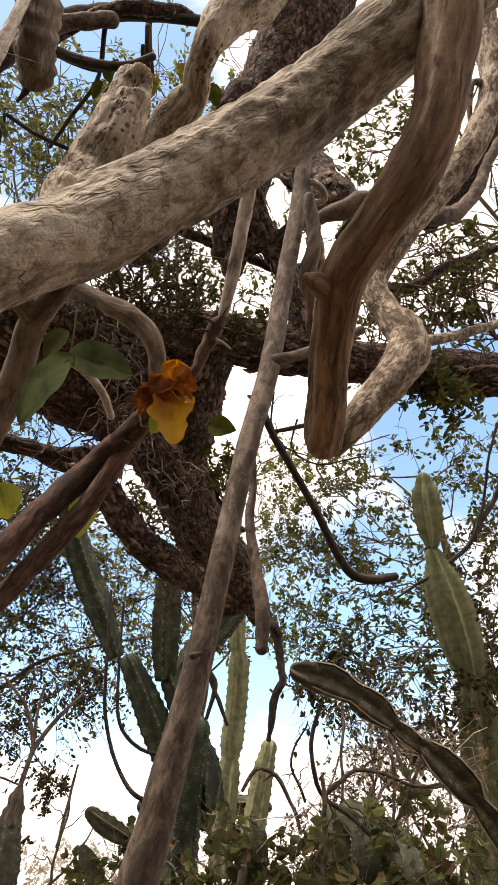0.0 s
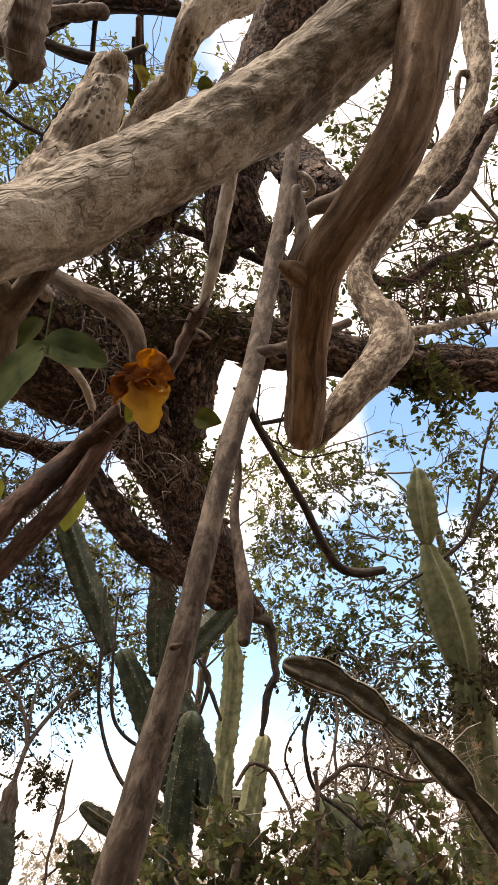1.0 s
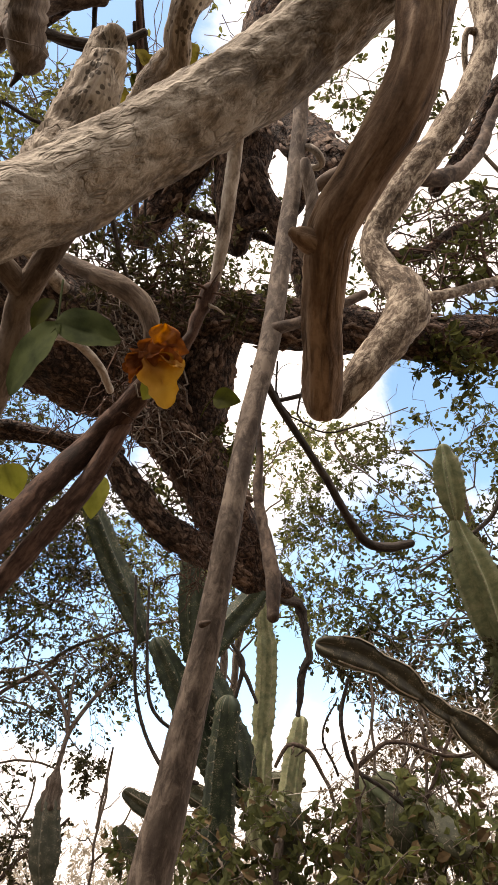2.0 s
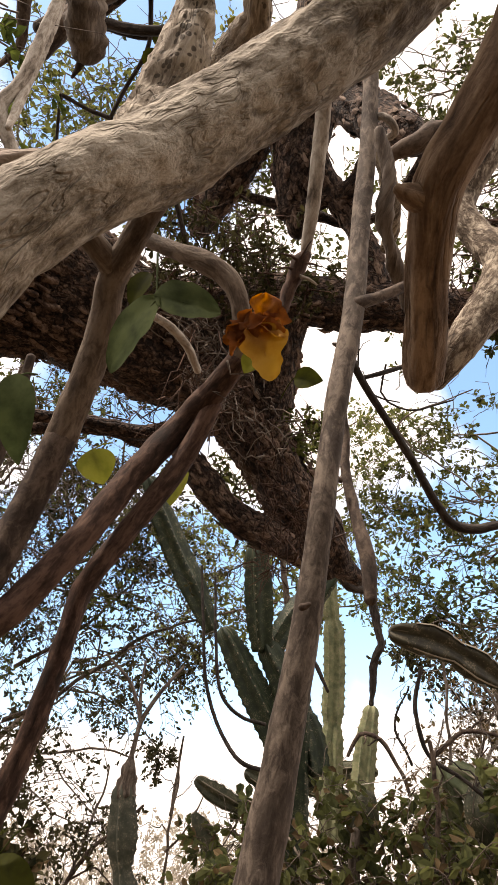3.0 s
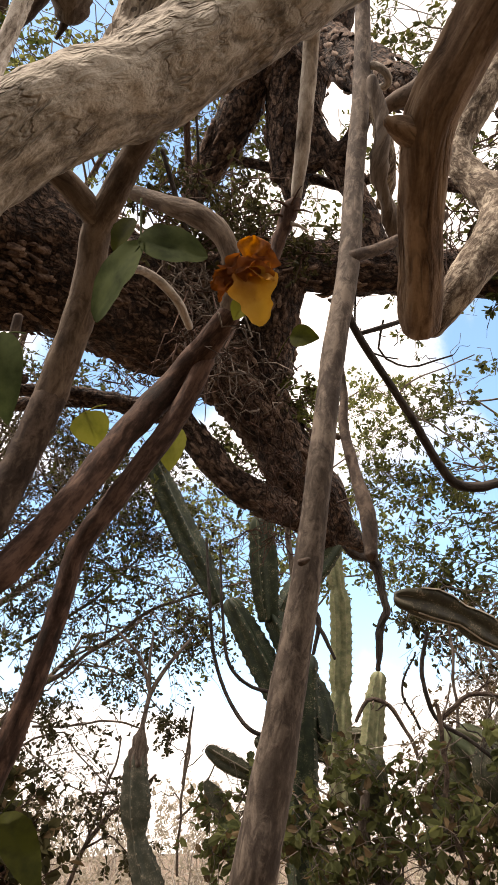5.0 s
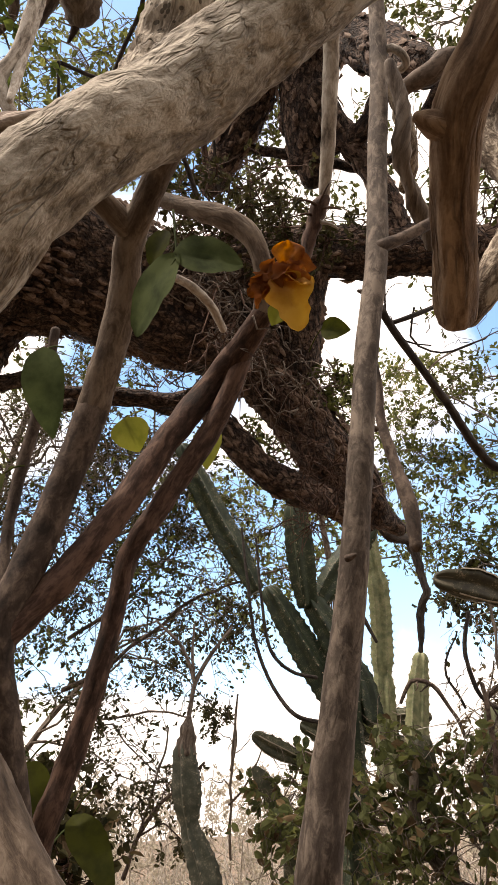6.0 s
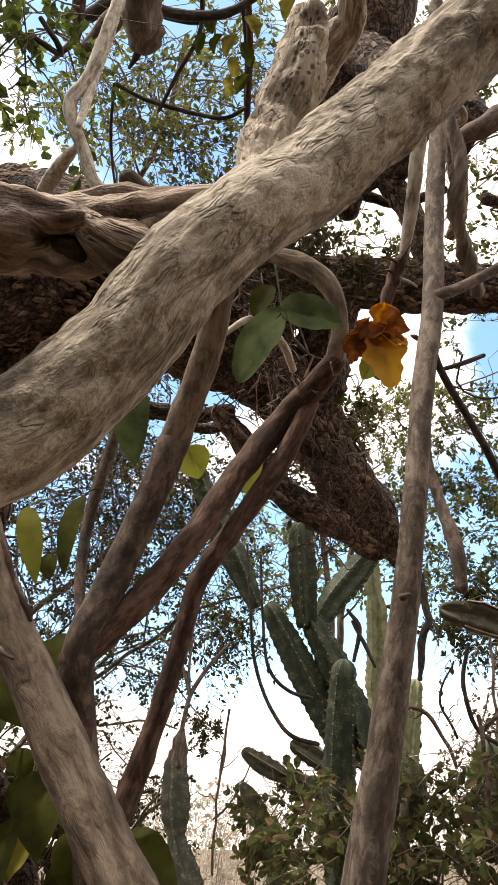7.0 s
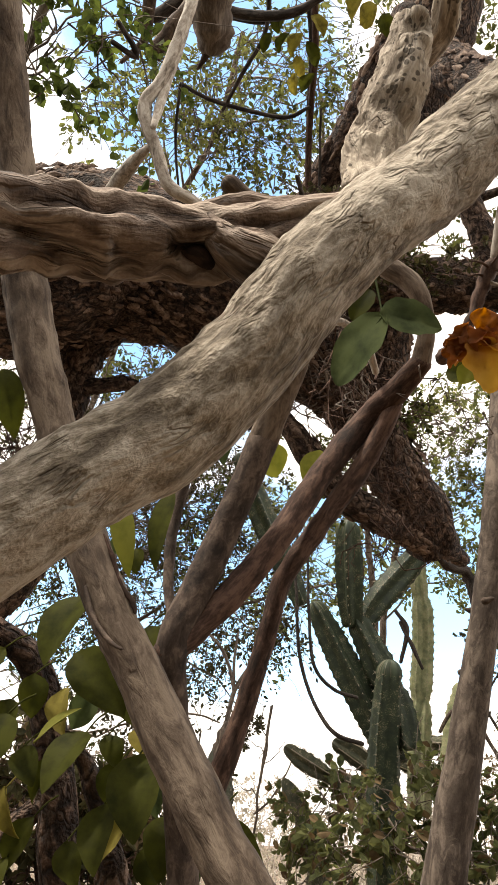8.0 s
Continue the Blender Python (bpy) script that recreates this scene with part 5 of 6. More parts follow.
cactus("pale green column cactus", [([(-0.216, 6.006, 1.832, 0.0859), (-0.179, 5.962, 2.339, 0.0898), (-0.138, 5.903, 2.709, 0.0859), (-0.101, 5.838, 3.004, 0.0820), (-0.082, 5.754, 3.305, 0.0820), (-0.095, 5.682, 3.523, 0.0664), (-0.083, 5.619, 3.696, 0.0547)], (0.42, 0.84))], CACTUS_PALE, 102, 6)
cactus("short pale column cactus", [([(-0.003, 5.791, 1.948, 0.0845), (0.060, 5.763, 2.268, 0.0845), (0.107, 5.732, 2.491, 0.0768), (0.152, 5.701, 2.663, 0.0576)], ())], CACTUS_PALE, 103, 6)
cactus("tall grey-green column cactus with jointed tips", [
    ([(2.008, 6.977, 1.316, 0.2084), (1.972, 6.641, 1.811, 0.1994), (1.936, 6.417, 2.141, 0.1903), (1.900, 6.163, 2.516, 0.1812), (1.855, 5.934, 2.854, 0.1676), (1.818, 5.761, 3.109, 0.1178)], ()),
    ([(1.800, 5.741, 3.139, 0.0770), (1.755, 5.654, 3.266, 0.1359), (1.655, 5.451, 3.566, 0.1767), (1.551, 5.273, 3.829, 0.1495), (1.488, 5.158, 3.998, 0.0680)], ()),
    ([(1.474, 5.125, 4.046, 0.0453), (1.465, 5.064, 4.136, 0.0951), (1.434, 4.942, 4.316, 0.1269), (1.411, 4.856, 4.444, 0.1042), (1.402, 4.820, 4.496, 0.0634)], ())], CACTUS_GREY, 104, 6, 0.5)
cactus("dark cactus leaning over sideways in several joints", [
    ([(1.313, 3.945, 1.839, 0.0837), (1.175, 3.879, 2.017, 0.0721), (1.121, 3.846, 2.076, 0.0552)], ()),
    ([(1.145, 3.862, 2.057, 0.0391), (1.076, 3.831, 2.130, 0.0904), (0.989, 3.789, 2.216, 0.0957), (0.909, 3.765, 2.286, 0.0759), (0.860, 3.748, 2.326, 0.0409)], ()),
    ([(0.866, 3.752, 2.300, 0.0409), (0.811, 3.736, 2.337, 0.0564), (0.758, 3.728, 2.378, 0.0531), (0.722, 3.719, 2.406, 0.0374)], ()),
    ([(0.738, 3.718, 2.395, 0.0405), (0.644, 3.679, 2.463, 0.0802), (0.516, 3.628, 2.539, 0.0822), (0.386, 3.578, 2.590, 0.0901), (0.285, 3.549, 2.613, 0.0745)], (0.5,))], CACTUS_BROWN, 105, 4, 0.62, True)
cactus("dull grey-green cactus joint leaning in the shrubs", [
    ([(1.326, 4.727, 1.380, 0.1305), (1.189, 4.768, 1.612, 0.1384), (0.979, 4.861, 1.838, 0.1438), (0.771, 4.936, 2.017, 0.1332), (0.640, 4.944, 2.125, 0.0888)], (0.5,)),
    ([(0.548, 5.084, 1.615, 0.1112), (0.555, 5.078, 1.820, 0.1153), (0.538, 5.069, 2.004, 0.1070), (0.534, 5.058, 2.124, 0.0823)], ())], CACTUS_GREY, 107, 5, 0.5, True)
cactus("grey-green cactus with arms lying on the shrubs", [
    ([(-0.472, 6.143, 1.255, 0.1501), (-0.512, 6.150, 1.685, 0.1501), (-0.562, 6.135, 1.992, 0.1351)], ()),
    ([(-0.606, 6.134, 1.971, 0.0751), (-0.823, 6.110, 2.047, 0.0701), (-0.977, 6.088, 2.114, 0.0751), (-1.132, 6.058, 2.198, 0.0751), (-1.204, 6.042, 2.249, 0.0551)], (0.5,)),
    ([(-0.507, 6.180, 2.098, 0.0807), (-0.600, 6.167, 2.189, 0.0807), (-0.714, 6.151, 2.264, 0.0832), (-0.811, 6.136, 2.315, 0.0605)], ()),
    ([(-0.372, 6.025, 2.208, 0.0591), (-0.225, 6.032, 2.160, 0.0689), (-0.060, 6.035, 2.102, 0.0640), (0.040, 6.035, 2.066, 0.0443)], ()),
    ([(-0.421, 6.220, 2.248, 0.0763), (-0.194, 6.217, 2.311, 0.0763), (0.028, 6.210, 2.332, 0.0712), (0.135, 6.207, 2.317, 0.0458)], ())], PAD, 108, 5, 0.55, True)
cactus("dull grey-green upright column cactus with a dried tip", [([(-1.372, 5.204, 0.982, 0.1016), (-1.452, 5.213, 1.386, 0.0979), (-1.535, 5.191, 1.637, 0.0790), (-1.555, 5.175, 1.899, 0.1016), (-1.560, 5.158, 2.086, 0.0790)], (0.62,))], CACTUS_DULL, 106, 6)
stub = thing("dead_flower_stalk", (-1.551, 5.157, 2.121), "withered stalk on a cactus tip", "twig")
part("stem", tube([(-1.554, 5.157, 2.111, 0.0642), (-1.539, 5.146, 2.244, 0.0513), (-1.521, 5.140, 2.322, 0.0214)], 10, 0.02, lump=0.4, knurl=0.3, seed=79), TWIGS, stub)
part("twig", tube([(-1.545, 5.149, 2.208, 0.0171), (-1.513, 5.178, 2.431, 0.0173), (-1.489, 5.212, 2.570, 0.0174), (-1.361, 5.207, 2.761, 0.0153), (-1.205, 5.251, 2.950, 0.0110)], 6, 0.04, seed=80), TWIGS, stub)
part("twig", tube([(-1.493, 5.213, 2.562, 0.0153), (-1.523, 5.175, 2.701, 0.0131), (-1.575, 5.128, 2.833, 0.0131), (-1.730, 5.029, 3.007, 0.0087)], 6, 0.04, seed=81), TWIGS, stub)
part("twig", tube([(-1.498, 5.206, 2.589, 0.0131), (-1.494, 5.166, 2.778, 0.0109), (-1.464, 5.125, 2.970, 0.0087)], 6, 0.04, seed=82), TWIGS, stub)

def pear(label, pads, seed):
    """A prickly pear: flat oval pads, each (foot, tip, width, facing)."""
    ob = thing("prickly_pear", (pads[0][0][0], pads[0][0][1], 0), label, "cactus", "prickly pears")
    rng = np.random.default_rng(seed)
    for foot, tip, width, face in pads:
        foot, tip, face = Vector(foot), Vector(tip), Vector(face)
        along = tip - foot
        size = along.length
        along /= size
        across = along.cross(face).normalized()
        up = across.cross(along)
        verts, faces, grain, crest = [], [], [], []
        rows, sides = 14, 16
        for n in range(rows + 1):
            u = n / rows
            half = width / 2 * max(0.12, math.sin(math.pi * (0.06 + 0.9 * u) ** 0.85)) ** 0.6
            thick = half * 0.22 + 0.008
            for m in range(sides):
                a = 2 * math.pi * m / sides
                v = foot + along * size * u + across * half * math.cos(a) + up * thick * math.sin(a)
                verts.append(v)
                grain.append((u * size, half * math.cos(a), 0.02 * math.sin(a) + seed))
                if rng.random() < 0.22 or (m in (0, 8) and n % 2):
                    crest.append((np.array(v), np.array(across * math.cos(a) + up * math.sin(a)), np.array(along)))
        for n in range(rows):
            for m in range(sides):
                k = (m + 1) % sides
                faces.append((n * sides + m, n * sides + k, (n + 1) * sides + k, (n + 1) * sides + m))
        faces += [tuple(range(sides))[::-1], tuple(range(rows * sides, (rows + 1) * sides))]
        pad = part("pad", (verts, faces, grain), PAD, ob)
        part("areole_edge", thorns(crest, rng, 0.018, 0.006, 3), THORN, pad, kind="stuff")
    return ob


pear("dark green prickly pear pad above the shrub", [
    ((-0.942, 6.094, 1.094), (-1.004, 6.106, 1.515), 0.24, (0.5, -0.85, 0.1)), ((-0.996, 6.106, 1.442), (-1.124, 6.084, 1.860), 0.2, (0.3, -0.9, 0.1)), ((-1.082, 6.042, 1.774), (-1.249, 6.002, 2.042), 0.15, (0.3, -0.9, 0.1))], 7)
pear("dull green prickly pear among the shrubs", [
    ((0.731, 4.651, 1.748), (0.684, 4.634, 2.074), 0.30, (0.3, -0.75, 0.5)), ((0.984, 4.397, 1.730), (0.734, 4.432, 1.976), 0.22, (-0.2, -0.6, 0.8)),
    ((-0.043, 4.914, 1.660), (0.073, 4.889, 2.059), 0.24, (0.6, -0.8, 0.2)), ((0.464, 4.790, 1.532), (0.403, 4.790, 1.823), 0.26, (0.3, -0.8, 0.4))], 8)

# ---- trees and scrub behind ----
leafy_tree("slim tree with a thin sunlit green crown", 201, [(-4.6, 6.0, -0.05, 0.06), (-4.3, 5.9, 2.5, 0.05), (-3.2, 5.2, 4.6, 0.03), (-2.036, 4.067, 6.420, 0.0266), (-1.551, 3.679, 6.873, 0.0240), (-1.210, 3.158, 7.391, 0.0216)],
    [(-1.553, 2.911, 6.637, 0.3390), (-1.165, 3.136, 6.589, 0.3633), (-0.802, 3.294, 7.020, 0.3875), (-0.655, 3.564, 6.860, 0.3358), (-0.523, 4.060, 6.752, 0.3463), (-1.078, 3.610, 6.524, 0.3003), (-1.367, 3.490, 6.300, 0.2906), (-0.240, 3.555, 6.884, 0.2841), (-0.339, 3.201, 7.107, 0.3358), (-1.545, 3.156, 6.240, 0.2809), (-1.923, 3.113, 6.144, 0.2341), (-1.607, 2.493, 6.383, 0.2486), (-0.895, 2.836, 6.810, 0.3390), (-2.137, 2.819, 6.251, 0.2107), (-1.565, 2.941, 6.349, 0.2575), (-1.282, 2.882, 6.469, 0.2341), (-1.672, 3.148, 6.177, 0.2575), (-1.398, 3.191, 6.239, 0.2341), (-1.687, 2.733, 6.431, 0.2341)],
    "thin crown of small sunlit green leaves", LEAF_GREEN, twigs=6, per=18, size=0.054)
leafy_tree("tree with a high thin crown behind the old limbs", 202, [(-0.574, 6.994, 0.406, 0.0339), (-0.549, 7.092, 1.755, 0.0339), (-0.535, 6.907, 3.183, 0.0339), (-0.531, 6.467, 4.467, 0.0283), (-0.650, 5.654, 5.967, 0.0229), (-0.730, 4.972, 6.838, 0.0174), (-0.658, 4.053, 7.684, 0.0147)],
    [(-0.760, 3.544, 6.923, 0.3100), (-0.913, 3.680, 6.563, 0.2753), (-0.548, 4.032, 6.476, 0.3051), (-0.339, 4.263, 6.168, 0.2753), (-0.789, 4.073, 6.280, 0.2753), (-0.420, 3.771, 6.686, 0.2797), (-0.207, 4.375, 6.071, 0.2252), (0.284, 4.713, 6.297, 0.2397), (-1.121, 3.656, 6.287, 0.2664), (-0.595, 3.361, 7.056, 0.3100), (0.010, 4.380, 6.608, 0.2131), (-1.329, 3.387, 6.425, 0.2664)],
    "thin olive crown against the cloud", LEAF_TREE, twigs=7, per=18, size=0.056)
leafy_tree("tree with sparse leaves high on the bright side", 203, [(3.9, 5.6, -0.05, 0.06), (3.6, 5.5, 3.5, 0.05), (2.737, 4.488, 5.595, 0.0266), (2.306, 4.005, 6.315, 0.0213), (1.644, 3.570, 7.029, 0.0135)],
    [(0.942, 3.480, 6.891, 0.2583), (0.747, 3.348, 7.006, 0.2066), (1.202, 3.311, 6.946, 0.2583), (1.276, 3.160, 7.020, 0.2066), (0.858, 3.632, 6.802, 0.2066), (1.759, 2.698, 6.665, 0.2422), (1.762, 3.219, 6.350, 0.2422), (1.847, 3.567, 6.061, 0.2664), (1.613, 3.710, 6.034, 0.2664), (1.402, 3.677, 5.864, 0.2575), (1.737, 3.741, 5.681, 0.2575), (1.502, 3.882, 5.643, 0.2341), (1.166, 3.968, 5.670, 0.2107), (1.282, 3.685, 5.620, 0.2034), (0.567, 4.270, 5.780, 0.2180), (0.763, 3.985, 6.291, 0.2002), (1.732, 3.808, 5.327, 0.2260)],
    "sparse crown of brown-green leaves", LEAF_TREE, twigs=6, per=18, size=0.058)
leafy_tree("tree with dense dry brown-green foliage", 204, [(-3.6, 5.6, -0.05, 0.07), (-3.3, 5.5, 1.8, 0.05), (-3.075, 5.387, 3.161, 0.0305), (-2.467, 5.498, 3.737, 0.0254), (-2.016, 5.402, 4.351, 0.0229)],
    [(-2.158, 4.931, 4.436, 0.2664), (-1.931, 5.252, 4.008, 0.2906), (-1.589, 5.451, 3.818, 0.2906), (-2.026, 5.399, 3.577, 0.2906), (-2.230, 5.413, 3.309, 0.2664), (-1.642, 5.598, 3.384, 0.2664), (-1.367, 5.769, 3.725, 0.2502), (-1.283, 5.926, 3.320, 0.2252), (-2.270, 5.004, 3.726, 0.2809), (-2.212, 4.790, 4.207, 0.2809), (-1.837, 5.247, 4.533, 0.2252), (-1.530, 5.473, 4.298, 0.2252), (-2.564, 4.801, 3.846, 0.3043), (-2.635, 5.022, 3.210, 0.3043), (-1.719, 4.893, 5.472, 0.2066), (-1.925, 4.959, 5.292, 0.2066), (-2.692, 4.253, 4.590, 0.2575), (-2.424, 4.535, 4.394, 0.2575), (-2.026, 4.751, 4.343, 0.2341), (-1.592, 5.062, 4.277, 0.2143), (-2.663, 4.601, 4.056, 0.2575), (-2.164, 4.913, 3.928, 0.2341), (-1.775, 5.193, 3.893, 0.2143), (-2.894, 4.706, 3.554, 0.2575), (-3.154, 4.232, 4.173, 0.22)],
    "dense crown of dark dry leaves", LEAF_DARK, twigs=10, per=20, size=0.042)
leafy_tree("tree with low drooping twigs of dark leaves", 205, [(-4.4, 6.4, -0.05, 0.05), (-4.0, 6.4, 1.6, 0.04), (-3.269, 6.042, 2.285, 0.0274), (-2.960, 6.142, 2.684, 0.0247), (-2.559, 6.229, 3.114, 0.0192)],
    [(-2.441, 5.907, 2.803, 0.2325), (-2.016, 6.055, 2.861, 0.1808), (-2.456, 5.969, 2.419, 0.2325), (-2.259, 6.092, 2.010, 0.2066), (-2.009, 6.183, 1.968, 0.1550), (-2.755, 5.786, 2.704, 0.2841), (-1.560, 6.482, 3.388, 0.2196), (-1.811, 6.445, 3.285, 0.1921), (-1.410, 6.557, 3.243, 0.1921), (-2.729, 5.890, 2.050, 0.2325), (-2.270, 6.069, 3.309, 0.2397), (-1.678, 6.632, 2.573, 0.1098)],
    "drooping dark leafy twigs", LEAF_DARK, twigs=9, per=20, size=0.048, droop=0.45)
leafy_tree("broad thin-crowned tree with olive leaves", 206, [(2.9, 7.2, -0.05, 0.08), (2.7, 7.1, 2.6, 0.07), (2.296, 6.905, 3.802, 0.0491), (2.088, 6.665, 4.603, 0.0399), (1.894, 6.335, 5.351, 0.0307)],
    [(1.950, 5.615, 5.302, 0.2543), (2.193, 5.722, 4.988, 0.2825), (1.133, 6.390, 4.724, 0.2325), (0.908, 6.443, 4.688, 0.2325), (0.707, 6.399, 5.252, 0.2688), (1.510, 6.351, 5.090, 0.2688), (2.031, 6.020, 4.544, 0.2825), (2.272, 5.950, 4.509, 0.2543), (0.671, 6.707, 4.135, 0.2615), (1.117, 6.616, 4.217, 0.2906), (1.396, 6.418, 4.026, 0.2825), (1.708, 6.315, 4.098, 0.2825), (0.881, 6.810, 3.772, 0.2615), (1.275, 6.560, 3.692, 0.2543), (1.566, 6.560, 3.481, 0.2543), (2.116, 6.098, 3.747, 0.2745), (0.570, 6.450, 4.754, 0.2325), (1.029, 6.354, 5.645, 0.2147)],
    "thin crown of olive leaves", LEAF_TREE, twigs=8, per=20, size=0.062)
leafy_tree("pale-leaved tree beyond the cactus", 207, [(-0.737, 8.061, 1.272, 0.0392), (-0.636, 8.034, 2.428, 0.0392), (-0.440, 7.760, 3.887, 0.0392), (-0.198, 7.435, 4.811, 0.0327), (-0.070, 7.036, 5.616, 0.0262)],
    [(0.180, 6.444, 5.629, 0.2761), (0.301, 6.657, 5.259, 0.2761), (0.237, 6.927, 4.721, 0.2454), (0.623, 6.561, 5.776, 0.2204), (0.353, 7.103, 4.285, 0.2454), (-0.249, 6.537, 5.471, 0.2454), (-1.152, 6.839, 4.185, 0.2688), (-1.500, 6.631, 4.526, 0.2688), (-0.643, 6.856, 4.313, 0.2389), (-1.081, 6.976, 3.825, 0.2389), (-1.631, 6.844, 3.896, 0.2389), (-1.339, 6.589, 4.694, 0.2688), (-0.823, 6.706, 4.622, 0.2389), (0.525, 7.208, 3.958, 0.2454)],
    "light green thin crown", LEAF_GREEN, twigs=9, per=20, size=0.06)
leafy_tree("dark-leaved tree low on the bright side", 208, [(3.3, 6.6, -0.05, 0.06), (3.2, 6.5, 1.6, 0.05), (2.494, 6.452, 2.690, 0.0396), (2.295, 6.432, 3.148, 0.0311), (2.055, 6.421, 3.492, 0.0226)],
    [(1.926, 5.844, 3.369, 0.2325), (1.589, 6.029, 3.051, 0.2066), (1.352, 6.122, 2.894, 0.1808), (1.922, 5.713, 3.061, 0.2002), (1.039, 6.305, 3.261, 0.1865), (0.793, 6.350, 3.224, 0.1865), (1.195, 6.387, 2.768, 0.1598), (0.513, 6.559, 3.328, 0.1647), (2.090, 5.644, 3.783, 0.2066)],
    "dark leafy twigs", LEAF_DARK, twigs=9, per=20, size=0.06)
leafy_tree("leafy branch hanging close", 209, [(-1.9, 1.7, -0.05, 0.05), (-1.8, 1.7, 1.5, 0.045), (-1.552, 1.289, 3.514, 0.0218), (-1.303, 1.102, 3.776, 0.0174), (-1.143, 0.960, 3.916, 0.0153)],
    [(-1.204, 0.998, 3.754, 0.1154), (-1.132, 1.092, 3.738, 0.1049), (-1.039, 1.081, 3.782, 0.0944), (-0.962, 1.063, 3.819, 0.0840), (-1.245, 1.108, 3.677, 0.0525)],
    "round green leaves", LEAF_ROUND, twigs=4, per=10, size=0.042, narrow=0.75, limb=0.006, spread=2.2)

leafy_tree("fine-leaved tree past the leaning stem", 210, [(-4.9, 5.0, -0.05, 0.06), (-4.7, 5.0, 1.8, 0.05), (-3.741, 4.620, 2.339, 0.0286), (-3.491, 4.638, 3.040, 0.0238), (-3.078, 4.685, 3.642, 0.0167), (-2.706, 4.600, 4.237, 0.0119)],
    [(-2.966, 4.506, 3.336, 0.2034), (-3.035, 4.299, 3.711, 0.2034), (-2.815, 4.694, 3.044, 0.2034), (-2.590, 4.826, 2.992, 0.1808), (-3.118, 4.006, 4.551, 0.2107), (-2.942, 3.933, 4.806, 0.1873), (-2.401, 4.226, 4.846, 0.1873), (-2.139, 4.265, 4.959, 0.1639), (-1.984, 4.427, 4.831, 0.1639), (-2.509, 4.344, 4.606, 0.1639), (-1.775, 4.821, 3.882, 0.2034), (-1.996, 4.877, 3.579, 0.2034), (-1.641, 4.942, 4.186, 0.1873), (-2.998, 4.471, 2.582, 0.1962), (-2.778, 4.643, 2.352, 0.1744), (-2.512, 4.815, 2.088, 0.1744), (-1.705, 5.042, 3.396, 0.1582)],
    "fine lacy olive crown", LEAF_TREE, twigs=7, per=20, size=0.042)
leafy_tree("tangle of small dry leaves on the old limb", 211, [(-0.466, 2.176, 3.538, 0.0119), (-0.433, 2.050, 3.607, 0.0094), (-0.356, 1.928, 3.671, 0.0069)],
    [(-0.474, 1.819, 3.677, 0.0904), (-0.307, 1.897, 3.638, 0.0904), (-0.133, 1.992, 3.566, 0.0678), (-0.405, 1.894, 3.512, 0.0768), (-0.553, 1.866, 3.545, 0.0777), (-0.257, 1.970, 3.850, 0.0969), (-0.044, 2.011, 3.478, 0.0444), (-0.216, 1.954, 3.483, 0.0549)],
    "small dry brown leaves", LEAF_DARK, RED, twigs=8, per=18, size=0.028, limb=0.004, name="creeper", group="dead creepers")
leafy_tree("small green creeper hanging on the old trunk", 212, [(-0.243, 2.511, 3.328, 0.0098), (-0.203, 2.539, 3.200, 0.0085), (-0.166, 2.604, 3.098, 0.0061)],
    [(-0.210, 2.630, 3.243, 0.0751), (-0.142, 2.679, 3.171, 0.0701), (-0.239, 2.498, 3.259, 0.0484), (-0.464, 2.940, 3.155, 0.0811), (-0.525, 2.881, 3.243, 0.0757), (-0.409, 3.006, 3.041, 0.0676), (-0.088, 2.700, 3.332, 0.0517)],
    "small green and brown leaves", LEAF_TREE, RED, twigs=7, per=16, size=0.03, limb=0.004, name="creeper", group="dead creepers")
leafy_tree("clump of green leaves on the level limb", 213, [(0.848, 2.449, 3.659, 0.0133), (0.788, 2.437, 3.616, 0.0105), (0.730, 2.440, 3.554, 0.0065)],
    [(0.787, 2.382, 3.603, 0.0775), (0.859, 2.399, 3.553, 0.0723), (0.895, 2.438, 3.488, 0.0594), (0.729, 2.417, 3.583, 0.0594), (0.838, 2.465, 3.478, 0.0517)],
    "small dark green leaves", LEAF_TREE, RED, twigs=6, per=14, size=0.04, limb=0.004, name="creeper", group="dead creepers")
# shrubs low down
leafy_tree("dense olive-green shrub with broad leaves", 221, [(0.5, 4.7, -0.05, 0.05), (0.45, 4.6, 0.8, 0.045), (-0.050, 4.815, 1.543, 0.0379), (-0.030, 4.807, 1.836, 0.0266)],
    [(-0.228, 4.702, 1.835, 0.2599), (-0.021, 4.799, 1.958, 0.2466), (0.090, 4.712, 1.681, 0.2599), (-0.368, 4.701, 1.607, 0.2599), (-0.115, 4.613, 1.492, 0.2724), (0.230, 4.608, 1.538, 0.2724), (-0.474, 4.792, 1.639, 0.1707), (0.419, 4.691, 1.758, 0.2228), (-0.684, 4.867, 1.471, 0.1744), (0.318, 4.893, 1.893, 0.1937), (-0.305, 4.602, 1.390, 0.2543), (0.060, 4.609, 1.357, 0.2724), (-1.026, 5.799, 1.731, 0.2143), (-1.086, 5.792, 1.548, 0.2381), (-0.891, 5.911, 1.890, 0.1937), (-0.762, 5.920, 1.972, 0.1453), (-0.952, 5.707, 1.417, 0.2809)],
    "dense olive leaves", LEAF_SHRUB, twigs=6, per=14, size=0.08, narrow=0.6, name="shrub", group="shrubs", limb=0.01)
